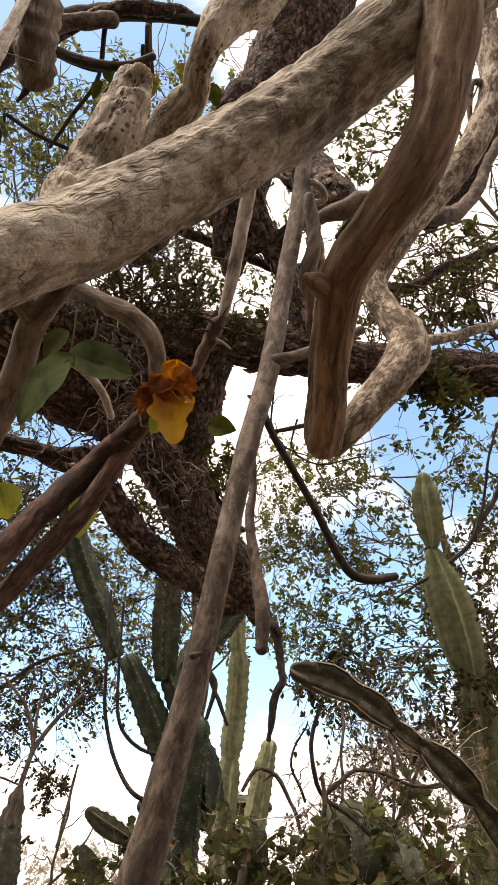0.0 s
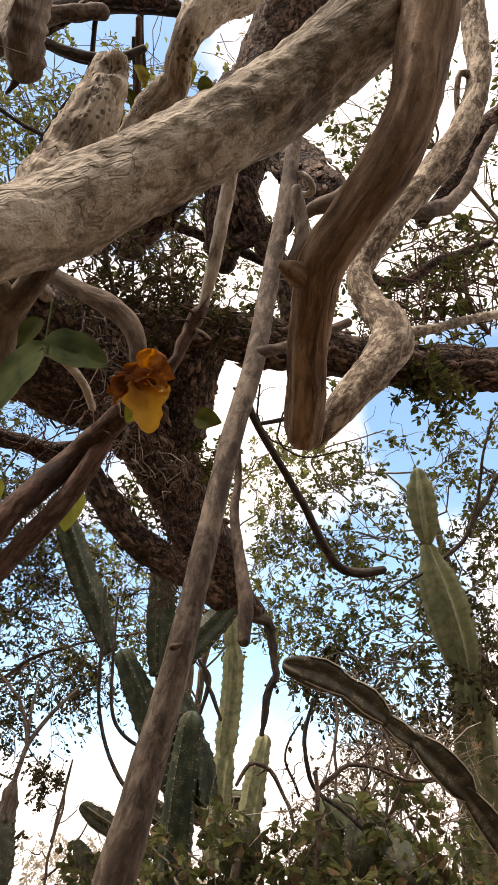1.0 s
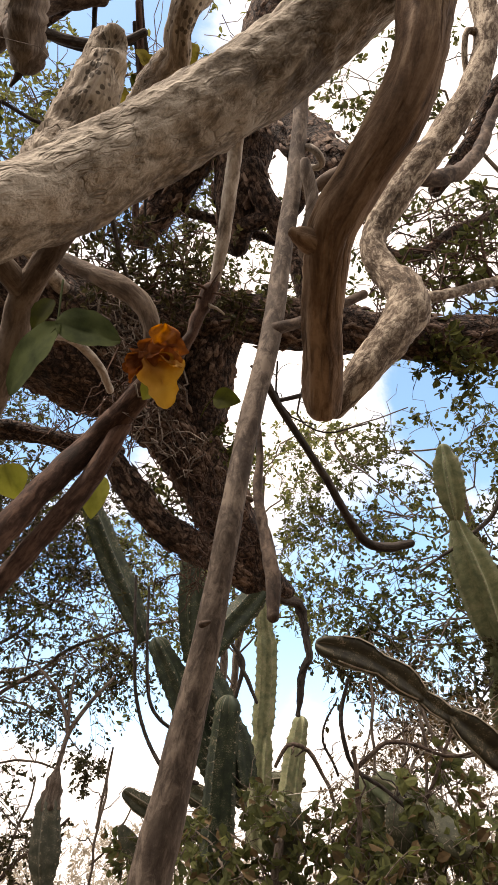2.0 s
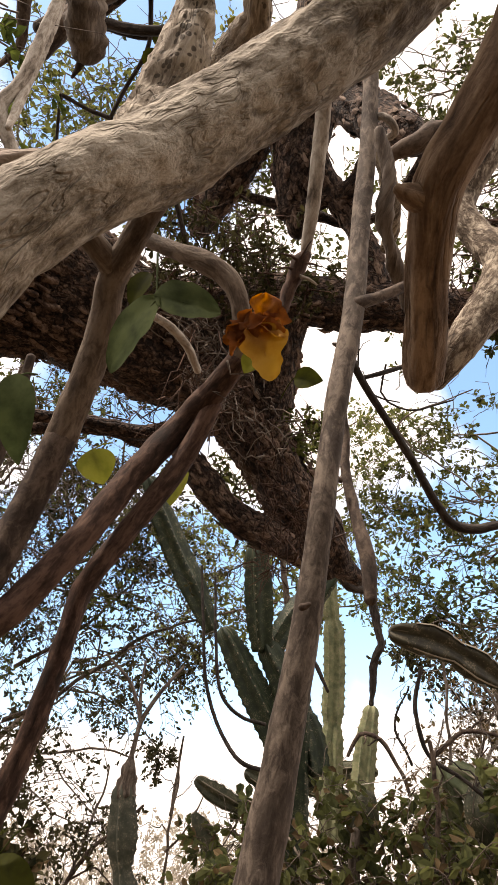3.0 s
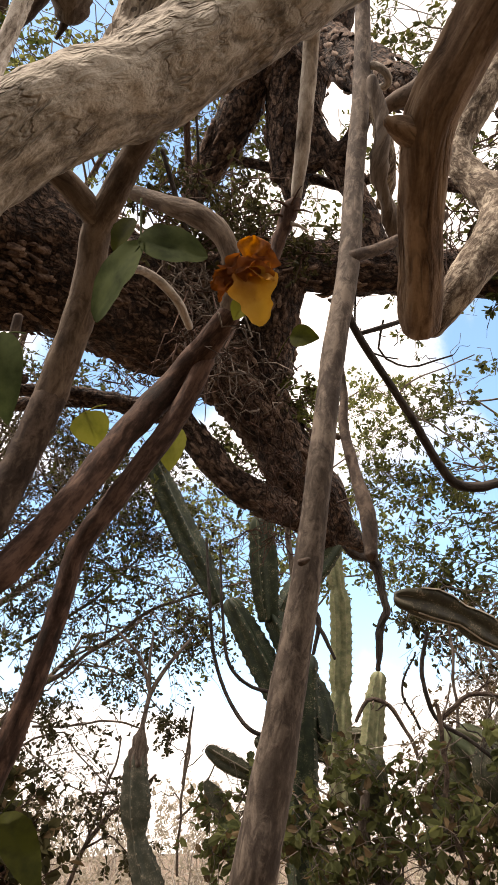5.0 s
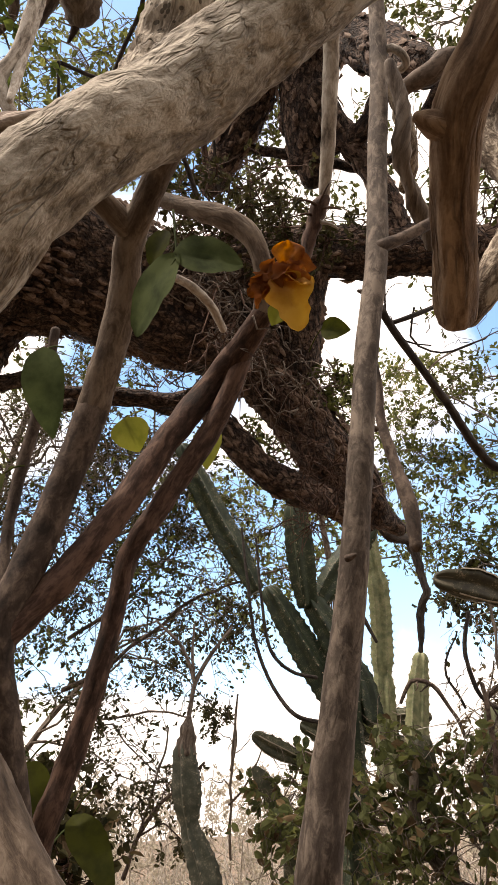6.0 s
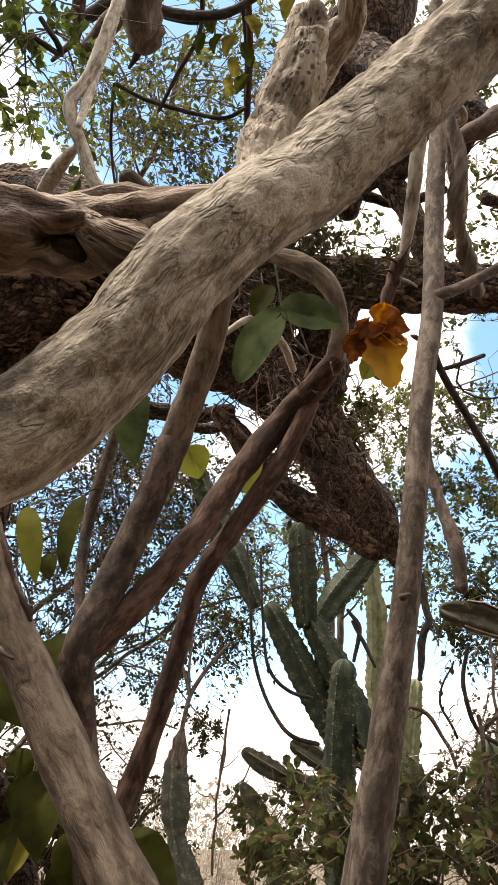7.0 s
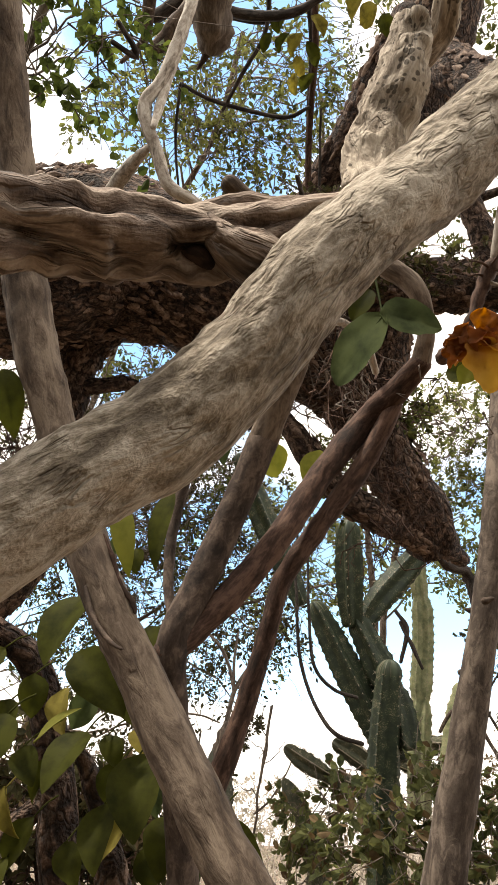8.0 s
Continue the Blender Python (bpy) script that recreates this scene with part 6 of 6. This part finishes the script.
leafy_tree("dull olive shrub with dry leaves", 222, [(1.7, 4.6, -0.05, 0.05), (1.65, 4.5, 0.9, 0.045), (0.696, 4.660, 1.527, 0.0334), (0.740, 4.647, 1.805, 0.0223)],
    [(0.610, 4.562, 1.861, 0.2361), (0.831, 4.522, 1.909, 0.2361), (0.928, 4.410, 1.732, 0.2486), (0.454, 4.590, 1.614, 0.2543), (0.674, 4.461, 1.581, 0.2664), (0.848, 4.428, 1.450, 0.2664), (0.470, 4.484, 1.380, 0.2664), (1.036, 4.388, 1.572, 0.2664), (0.959, 4.682, 2.102, 0.1518), (1.195, 4.441, 1.836, 0.2361)],
    "dull olive and brown leaves", LEAF_SHRUB, twigs=6, per=13, size=0.08, narrow=0.6, name="shrub", group="shrubs", limb=0.01)
leafy_tree("bare tangled shrub of crooked twigs", 223, [(1.2, 5.4, -0.05, 0.04), (1.15, 5.35, 1.2, 0.035), (0.785, 5.439, 1.862, 0.0355), (0.850, 5.403, 2.192, 0.0266)],
    [(0.607, 5.219, 2.307, 0.2781), (0.825, 5.198, 2.236, 0.2995), (1.049, 5.150, 2.297, 0.3209), (1.231, 5.017, 2.214, 0.3148), (1.425, 4.973, 2.145, 0.2938), (0.455, 5.357, 2.119, 0.2615), (0.934, 5.099, 2.030, 0.3148), (0.647, 5.148, 1.971, 0.2938), (1.240, 5.172, 2.546, 0.2615), (0.938, 5.239, 2.522, 0.2397)],
    "few small dry leaves", LEAF_DRY, ASHEN, twigs=10, per=5, size=0.035, name="shrub", group="shrubs", limb=0.016)

def x_of(x, y):
    """A place in the sheet of leaves beside the leaning stem."""
    return Vector((-0.66983, 0.96862, 1.71710)) + Vector((0.00073, 0.00033, 0.00006)) * (x - 150) + Vector((0.00007, 0.00012, -0.00074)) * (y - 1300)


BROAD_SPOTS = ((60, 1190, 62), (110, 1215, 70), (20, 1235, 55), (165, 1225, 60), (40, 1320, 60), (95, 1345, 66), (10, 1390, 70), (205, 1350, 64), (270, 1370, 60), (60, 1440, 70), (115, 1480, 60), (215, 1450, 66), (255, 1490, 60), (330, 1500, 58), (20, 1500, 66), (190, 1300, 50), (240, 1290, 46), (5, 1140, 58), (225, 905, 40), (250, 930, 44))


# broad-leaved climber low beside the leaning stem
broad = thing("broadleaf_vine", (-0.809, 1.311, 1.362), "dark-stemmed climber with broad olive leaves", "vine")
broad.location.z = 0
BASE[broad.name] = broad.location.copy()
part("stem", tube([(-0.828, 1.739, 0.670, 0.0509), (-0.773, 1.273, 1.370, 0.0386), (-0.772, 1.180, 1.519, 0.0349), (-0.775, 1.125, 1.635, 0.0315), (-0.788, 1.087, 1.739, 0.0289), (-0.803, 1.029, 1.826, 0.0252), (-0.830, 0.970, 1.857, 0.0227), (-0.871, 0.913, 1.878, 0.0213)], 16, 0.02, lump=0.2, knurl=0.1, seed=91), ROUGH, broad)
part("stem", tube([(-0.890, 1.120, 1.551, 0.0163), (-0.830, 1.131, 1.609, 0.0183), (-0.772, 1.126, 1.651, 0.0168)], 12, 0.02, lump=0.2, seed=92), ROUGH, broad)
part("stem", tube([(-0.628, 1.167, 1.370, 0.0262), (-0.640, 1.074, 1.530, 0.0252), (-0.659, 1.046, 1.612, 0.0191), (-0.683, 1.011, 1.684, 0.0122), (-0.691, 0.959, 1.715, 0.0054)], 12, 0.02, lump=0.2, seed=93), ROUGH, broad)
for base, tip, width, face, mat, n in (
        ((-0.654, 0.847, 1.887), (-0.677, 0.817, 1.785), 0.10, (-0.2, -0.9, 0.4), LEAF_OLIVE, 1), ((-0.664, 0.886, 1.818), (-0.583, 0.894, 1.733), 0.10, (0.1, -0.9, 0.4), LEAF_OLIVE, 2),
        ((-0.624, 0.930, 1.804), (-0.549, 0.931, 1.714), 0.09, (0.2, -0.9, 0.2), LEAF_OLIVE, 3), ((-0.676, 0.834, 1.694), (-0.621, 0.833, 1.734), 0.035, (0.2, -0.5, 0.8), LEAF_YELLOW, 4),
        ((-0.573, 0.936, 1.693), (-0.553, 0.895, 1.586), 0.105, (0.0, -0.95, 0.3), LEAF_OLIVE, 5), ((-0.615, 0.934, 1.630), (-0.601, 0.896, 1.549), 0.075, (-0.2, -0.9, 0.3), LEAF_OLIVE, 6),
        ((-0.572, 0.915, 1.861), (-0.533, 0.909, 1.758), 0.08, (0.2, -0.9, 0.2), LEAF_OLIVE, 7), ((-0.474, 1.024, 1.625), (-0.400, 0.988, 1.532), 0.065, (0.3, -0.8, 0.4), LEAF_OLIVE, 8),
        ((-0.736, 0.664, 2.157), (-0.717, 0.702, 2.063), 0.065, (0.2, -0.9, 0.3), LEAF_OLIVE, 9), ((-0.610, 0.836, 2.025), (-0.584, 0.849, 1.911), 0.05, (0.3, -0.9, 0.1), LEAF_YELLOW, 10),
        ((-0.544, 0.865, 2.052), (-0.558, 0.866, 1.926), 0.058, (-0.3, -0.9, 0.1), LEAF_OLIVE, 11), ((-0.464, 0.802, 2.209), (-0.456, 0.844, 2.079), 0.085, (0.1, -0.9, 0.2), LEAF_BIG, 12),
        ((-0.544, 1.022, 1.689), (-0.508, 1.021, 1.614), 0.06, (0.2, -0.9, 0.3), LEAF_OLIVE, 13), ((-0.654, 0.931, 1.720), (-0.680, 0.881, 1.638), 0.08, (-0.1, -0.8, 0.5), LEAF_OLIVE, 14),
        ((-0.543, 1.004, 1.622), (-0.537, 0.963, 1.544), 0.08, (0.1, -0.9, 0.3), LEAF_OLIVE, 15), ((-0.709, 0.811, 1.722), (-0.717, 0.791, 1.643), 0.08, (0.1, -0.9, 0.3), LEAF_OLIVE, 16)):
    add_leaf(broad, base, tip, width * 0.72, face, mat, "broad olive-green leaf" if mat is not LEAF_YELLOW else "yellow-green leaf", tuple(Vector(base) + Vector((0.01, 0.05, 0.03))), curl=0.08, fold=0.12, seed=n, shape=0.72)

climb = random.Random(17)
for n, (x, y, size) in enumerate(BROAD_SPOTS):
    at = Vector(x_of(x, y))
    way = Vector((climb.uniform(-0.7, 0.7), climb.uniform(-0.3, 0.3), -1)).normalized() * size * 0.001
    face = (climb.uniform(-0.5, 0.5), -0.9, climb.uniform(-0.2, 0.6))
    mat = (LEAF_OLIVE, LEAF_WITHER, LEAF_OLIVE, LEAF_BIG, LEAF_OLIVE)[n % 5]
    add_leaf(broad, tuple(at), tuple(at + way), size * 0.001 * climb.uniform(0.55, 0.75), face, mat, "small olive-green leaf", tuple(at + Vector((0.012, 0.05, 0.03))), curl=0.1, fold=climb.uniform(0.1, 0.4), wave=0.06, seed=70 + n, shape=0.75, rows=8, cols=4)

# dry scrub far off, and an unseen thicket added behind to block sky light
def thicket(name, label, seed, count, place, leaf, mat, twig, size, narrow=0.5, per=6, reach=0.5):
    fol = Foliage(seed)
    for _ in range(count):
        x, y, z = place(fol.rng)
        fol.twig(wild_line(fol.rng, (x + fol.rng.normal() * 0.2, y, 0), (x, y, z), 0.02, 0.006, 0.3, 7))
        fol.spray((x, y, z), reach, 5, per * 2, size, 0.2, narrow, 0.005)
    ob = thing(name, (0, 0, 0), label, "shrub", kind="stuff")
    part("twig", fol.twig_shape(), twig, ob, kind="stuff")
    part("foliage", fol.leaf_shape(), mat, ob, leaf, kind="stuff", smooth=False)


def far_place(rng):
    a, d = rng.uniform(-0.75, 0.6), rng.uniform(11, 24)
    return d * math.sin(a), d * math.cos(a), rng.uniform(0.12, 1.0) * (1.2 + 0.085 * d)


def light_block_place(rng):
    a, d = rng.uniform(1.3, 2 * math.pi - 1.5), rng.uniform(2.6, 5.5)
    return d * math.sin(a), d * math.cos(a) - 0.5, rng.uniform(0.1, 3.7)


LEAF_PALE = leaf_material("pale_dry_scrub_leaf", (0.38, 0.345, 0.275), (0.19, 0.168, 0.13), 0.3)
thicket("dry_scrub", "pale dry leafless scrub in the distance", 301, 800, far_place, "pale dry leaves", LEAF_PALE, ASHEN, 0.085, reach=0.8)
# added out of view: darkens the sides of limbs that face the camera
thicket("thicket", "unseen dark thicket added behind to block sky light", 302, 640, light_block_place, "dense dark leaves", LEAF_DARK, TWIGS, 0.16, narrow=0.6, per=8, reach=0.7)

# withered creeper and loose fibres on the old trunk
def creeper(label, seed, ends, count, spread, thick, mat):
    """Crooked dead stems from place to place along a limb."""
    fol = Foliage(seed)
    ends = np.array(ends)[:, :3]
    for _ in range(count):
        k = fol.rng.integers(0, len(ends) - 1)
        a = ends[k] + fol.rng.normal(size=3) * spread
        b = ends[k + 1] + fol.rng.normal(size=3) * spread
        fol.twig(wild_line(fol.rng, a, b, thick * fol.rng.uniform(0.5, 1.2), thick * 0.4, 0.35, 9))
    ob = thing("creeper", tuple(ends[0]), label, "vine", "dead creepers")
    part("stem", fol.twig_shape(), mat, ob, kind="stuff")


creeper("withered brown creeper clinging to the trunk", 401, [(-0.404, 2.185, 3.339, 0.0011), (-0.376, 2.298, 3.204, 0.0011), (-0.313, 2.408, 3.060, 0.0011), (-0.225, 2.510, 2.907, 0.0011), (-0.149, 2.624, 2.760, 0.0011)], 34, 0.05, 0.0045, RED)
creeper("withered creeper under the level limb", 402, [(-0.682, 1.904, 3.619, 0.0011), (-0.571, 1.988, 3.576, 0.0011), (-0.463, 2.128, 3.465, 0.0011), (-0.419, 2.278, 3.303, 0.0011), (-0.523, 2.379, 3.138, 0.0011)], 50, 0.08, 0.006, TWIGS)
creeper("tangle of dead brown twigs", 403, [(-0.423, 1.270, 2.480, 0.0006), (-0.350, 1.309, 2.437, 0.0006), (-0.273, 1.330, 2.505, 0.0007), (-0.296, 1.323, 2.600, 0.0007), (-0.377, 1.319, 2.415, 0.0006)], 22, 0.05, 0.003, RED)
creeper("dry fibres on the broken trunk end", 404, [(-0.234, 2.405, 2.846, 0.0011), (-0.179, 2.463, 2.727, 0.0011), (-0.230, 2.512, 2.611, 0.0011), (-0.365, 2.584, 2.551, 0.0011)], 34, 0.07, 0.004, RED)

creeper("tangle of thin brown dead twigs", 405, [(-1.278, 1.960, 2.625, 0.0010), (-1.172, 1.954, 2.742, 0.0010), (-1.040, 1.901, 2.832, 0.0010), (-0.920, 2.032, 2.805, 0.0010), (-1.043, 2.130, 2.641, 0.0010), (-1.190, 2.119, 2.519, 0.0010), (-1.270, 2.059, 2.419, 0.0010)], 55, 0.09, 0.0028, TWIGS)
creeper("brown tangle of dead vines", 407, [(-1.592, 1.866, 2.681, 0.0010), (-1.492, 1.882, 2.773, 0.0010), (-1.411, 1.954, 2.738, 0.0010), (-1.524, 1.986, 2.670, 0.0011), (-1.549, 1.797, 2.843, 0.0010), (-1.439, 1.888, 2.819, 0.0010)], 45, 0.07, 0.0035, RED)
creeper("loose dead twigs under the broad leaves", 406, [(-0.395, 1.373, 2.871, 0.0008), (-0.323, 1.386, 2.793, 0.0007), (-0.301, 1.422, 2.672, 0.0007), (-0.249, 1.437, 2.571, 0.0007), (-0.344, 1.416, 2.672, 0.0007)], 30, 0.04, 0.0026, TWIGS)

creeper("reddish tangle of dead vines on the level limb", 408, [(0.545, 1.852, 3.683, 0.0022), (0.723, 1.902, 3.788, 0.0023), (0.859, 1.984, 3.667, 0.0023), (0.937, 1.974, 3.503, 0.0022), (0.735, 1.937, 3.380, 0.0021), (0.577, 1.889, 3.450, 0.0021), (0.525, 1.885, 3.278, 0.0020), (0.768, 1.933, 3.741, 0.0023)], 46, 0.08, 0.005, RED)
leafy_tree("drooping clump of olive leaves beyond the level limb", 214, [(0.977, 2.048, 3.483, 0.0089), (0.927, 2.009, 3.629, 0.0068), (0.909, 1.955, 3.799, 0.0058)],
    [(0.927, 1.921, 3.760, 0.068), (0.961, 1.857, 3.854, 0.062), (0.814, 1.959, 3.704, 0.051), (0.678, 1.959, 3.704, 0.045), (0.746, 2.149, 3.423, 0.051), (0.847, 2.200, 3.349, 0.057), (0.588, 2.073, 3.536, 0.045), (0.904, 2.035, 3.592, 0.057), (0.791, 2.035, 3.592, 0.051)],
    "olive and brown leaves", LEAF_TREE, RED, twigs=2, per=10, size=0.05, limb=0.004, name="creeper", group="dead creepers")

creeper("thin brown dead fibres hanging below the withered leaves", 409, [(-0.144, 0.839, 2.187, 0.0004), (-0.119, 0.875, 2.172, 0.0004), (-0.090, 0.910, 2.159, 0.0004), (-0.119, 0.939, 2.145, 0.0004), (-0.153, 0.889, 2.145, 0.0004), (-0.139, 0.959, 2.130, 0.0004)], 16, 0.025, 0.0016, TWIGS)
# dark undergrowth and dead sticks
leafy_tree("dark tangled undergrowth shrub", 224, [(-1.2, 2.3, -0.05, 0.04), (-1.342, 2.384, 1.258, 0.0218), (-1.346, 2.346, 1.462, 0.0171), (-1.337, 2.298, 1.631, 0.0126)],
    [(-1.504, 2.314, 1.811, 0.1199), (-1.508, 2.322, 1.626, 0.1199), (-1.296, 2.317, 1.571, 0.1049), (-1.216, 2.350, 1.703, 0.0944), (-1.369, 2.279, 1.462, 0.1154), (-1.200, 2.356, 1.469, 0.1154), (-1.110, 2.394, 1.518, 0.0944), (-1.612, 2.259, 1.701, 0.1199), (-1.127, 2.494, 1.663, 0.0654), (-1.347, 2.399, 1.753, 0.0872)],
    "dark and brown leaves", LEAF_DARK, RED, twigs=9, per=12, size=0.05, narrow=0.6, name="shrub", group="shrubs", limb=0.008)


def stick(points, label, material=TWIGS, seed=0):
    """A crooked dead stem, thinner towards its end, with a few bare side twigs."""
    ob = thing("dead_stick", (*points[0][:3],), label, "twig", "dead sticks")
    rows = [(x, y, z, r * 0.72) for x, y, z, r in points]
    part("stem", tube(rows, 7, 0.04, lump=0.25, knurl=0.1, wander=0.05, seed=seed), material, ob)
    rng = np.random.default_rng(900 + seed)
    line = spline(rows, 0.04)
    long = np.linalg.norm(line[-1, :3] - line[0, :3])
    fol = Foliage(900 + seed)
    for _ in range(int(rng.integers(2, 5))):
        q = line[int(rng.integers(len(line) // 4, len(line)))]
        way = rng.normal(size=3) * (1, 0.5, 0.8) + (0, 0, 0.5)
        end = q[:3] + way / np.linalg.norm(way) * long * rng.uniform(0.15, 0.4)
        fol.twig(wild_line(rng, q[:3], end, q[3] * 0.6, q[3] * 0.25, 0.25, 7))
    part("side_twig", fol.twig_shape(), material, ob, kind="stuff")


stick([(-1.565, 6.425, 1.413, 0.0157), (-1.549, 6.423, 1.886, 0.0157), (-1.483, 6.403, 2.308, 0.0157), (-1.434, 6.365, 2.649, 0.0105)], "thin dark upright dead stick", TWIGS, 1)
stick([(-1.563, 6.423, 1.805, 0.0131), (-1.384, 6.454, 2.008, 0.0105), (-1.251, 6.461, 2.241, 0.0079)], "thin dark slanting dead stick", TWIGS, 2)
stick([(-2.299, 5.981, 1.342, 0.0254), (-2.184, 6.029, 1.620, 0.0229), (-1.970, 6.096, 1.864, 0.0203), (-1.694, 6.162, 2.113, 0.0153)], "slanting grey dead stick", GREY, 3)
stick([(-2.223, 6.121, 1.659, 0.0155), (-2.113, 6.148, 1.969, 0.0155), (-1.996, 6.143, 2.404, 0.0103)], "thin slanting dead stick", TWIGS, 4)
stick([(-0.040, 5.154, 2.298, 0.0168), (0.043, 5.137, 2.413, 0.0210), (0.187, 5.138, 2.392, 0.0210), (0.278, 5.154, 2.247, 0.0189), (0.334, 5.171, 2.052, 0.0168)], "grey dead stick bent in an arc", GREY, 5)
stick([(0.434, 4.544, 2.180, 0.0167), (0.528, 4.526, 2.243, 0.0186), (0.637, 4.501, 2.312, 0.0186), (0.791, 4.481, 2.285, 0.0167), (0.943, 4.462, 2.216, 0.0149), (1.138, 4.412, 2.244, 0.0111)], "grey crooked dead branch", GREY, 6)
stick([(0.425, 4.357, 2.649, 0.0163), (0.376, 4.413, 2.407, 0.0182), (0.426, 4.441, 2.202, 0.0182), (0.572, 4.439, 2.086, 0.0163), (0.743, 4.428, 1.920, 0.0163), (0.854, 4.419, 1.711, 0.0163)], "dark crooked bare stem", VINE, 7)
stick([(0.417, 4.341, 2.241, 0.0174), (0.427, 4.371, 1.994, 0.0191), (0.427, 4.389, 1.745, 0.0191), (0.459, 4.388, 1.484, 0.0191), (0.466, 4.375, 1.241, 0.0191)], "grey upright bare stem", GREY, 8)
stick([(0.618, 4.711, 2.805, 0.0138), (0.573, 4.789, 2.476, 0.0138), (0.578, 4.831, 2.191, 0.0138)], "thin dark upright stick", TWIGS, 9)
stick([(0.732, 4.704, 2.768, 0.0119), (0.888, 4.742, 2.467, 0.0138), (0.898, 4.783, 2.185, 0.0138), (0.842, 4.816, 1.948, 0.0138)], "thin dark crooked stick", TWIGS, 10)
stick([(0.813, 4.615, 1.990, 0.0152), (0.925, 4.576, 2.160, 0.0152), (1.025, 4.525, 2.365, 0.0133), (1.022, 4.515, 2.426, 0.0095)], "grey forked dead branch", GREY, 11)
stick([(0.877, 4.626, 2.544, 0.0155), (0.956, 4.655, 2.292, 0.0174), (1.112, 4.629, 2.227, 0.0155), (1.218, 4.590, 2.314, 0.0136), (1.168, 4.582, 2.438, 0.0116)], "dark looping dead twig", TWIGS, 12)
stick([(-1.459, 6.114, 2.041, 0.0153), (-1.401, 6.102, 2.307, 0.0153), (-1.365, 6.069, 2.605, 0.0102)], "thin dark upright dead stick", TWIGS, 13)
stick([(0.110, 1.268, 2.522, 0.0030), (0.115, 1.306, 2.507, 0.0031), (0.152, 1.351, 2.492, 0.0031), (0.190, 1.373, 2.488, 0.0032), (0.260, 1.389, 2.500, 0.0026)], "thin dark bent twig", VINE, 14)
stick([(0.058, 1.231, 2.571, 0.0030), (0.051, 1.268, 2.528, 0.0030), (0.091, 1.329, 2.497, 0.0031), (0.139, 1.358, 2.484, 0.0019)], "thin dark hanging twig", VINE, 15)
stick([(-2.621, 5.410, 2.651, 0.0291), (-2.332, 5.509, 2.806, 0.0242), (-2.063, 5.564, 3.025, 0.0218), (-1.714, 5.711, 3.303, 0.0197), (-1.232, 5.879, 3.501, 0.0150), (-0.567, 6.121, 3.712, 0.0103)], "slanting grey bare branch", GREY, 16)
stick([(-2.655, 5.516, 3.085, 0.0250), (-2.344, 5.594, 3.299, 0.0200), (-2.094, 5.639, 3.468, 0.0175), (-1.856, 5.718, 3.785, 0.0127), (-1.659, 5.619, 4.157, 0.0102)], "crooked grey bare branch", GREY, 17)
stick([(-2.660, 5.869, 2.489, 0.0155), (-2.298, 6.021, 2.498, 0.0129), (-2.089, 6.093, 2.527, 0.0129), (-1.847, 6.179, 2.478, 0.0103)], "thin level bare twig", TWIGS, 18)
stick([(1.172, 5.342, 3.704, 0.0113), (1.376, 5.261, 3.824, 0.0181), (1.616, 5.184, 3.936, 0.0249), (1.814, 5.070, 4.104, 0.0271), (1.923, 4.931, 4.310, 0.0294), (2.032, 4.804, 4.497, 0.0316)], "dark forked branch against the sky", VINE, 19)
stick([(1.814, 5.078, 4.093, 0.0181), (1.851, 4.931, 4.310, 0.0181), (1.905, 4.728, 4.609, 0.0158), (1.986, 4.550, 4.871, 0.0158)], "dark thin branch against the sky", VINE, 20)
stick([(0.945, 5.304, 4.246, 0.0121), (1.173, 5.288, 4.186, 0.0097), (0.857, 5.183, 4.503, 0.0097), (0.575, 5.066, 4.767, 0.0121), (0.766, 4.970, 4.877, 0.0097), (1.184, 4.833, 4.957, 0.0073)], "thin crooked bare twig", TWIGS, 21)
stick([(0.472, 5.797, 1.785, 0.0138), (0.537, 5.569, 2.210, 0.0120), (0.643, 5.399, 2.550, 0.0081)], "thin crooked bare stem", TWIGS, 30)
stick([(0.986, 5.424, 2.335, 0.0138), (0.837, 5.323, 2.574, 0.0120), (0.684, 5.263, 2.750, 0.0081)], "thin crooked bare stem", VINE, 31)
stick([(1.263, 5.646, 2.007, 0.0138), (1.116, 5.480, 2.342, 0.0120), (1.188, 5.331, 2.650, 0.0081)], "thin crooked bare stem", TWIGS, 32)
stick([(1.421, 5.469, 2.269, 0.0138), (1.356, 5.345, 2.540, 0.0120), (1.531, 5.218, 2.817, 0.0081)], "thin crooked bare stem", VINE, 33)
stick([(0.788, 5.646, 2.007, 0.0138), (0.877, 5.457, 2.375, 0.0120), (1.047, 5.309, 2.684, 0.0081)], "thin crooked bare stem", TWIGS, 34)
stick([(0.393, 5.469, 2.269, 0.0138), (0.317, 5.368, 2.508, 0.0120), (0.421, 5.263, 2.750, 0.0081)], "thin crooked bare stem", VINE, 35)
stick([(1.619, 5.602, 2.073, 0.0138), (1.436, 5.435, 2.408, 0.0120), (1.289, 5.399, 2.550, 0.0081)], "thin crooked bare stem", TWIGS, 36)
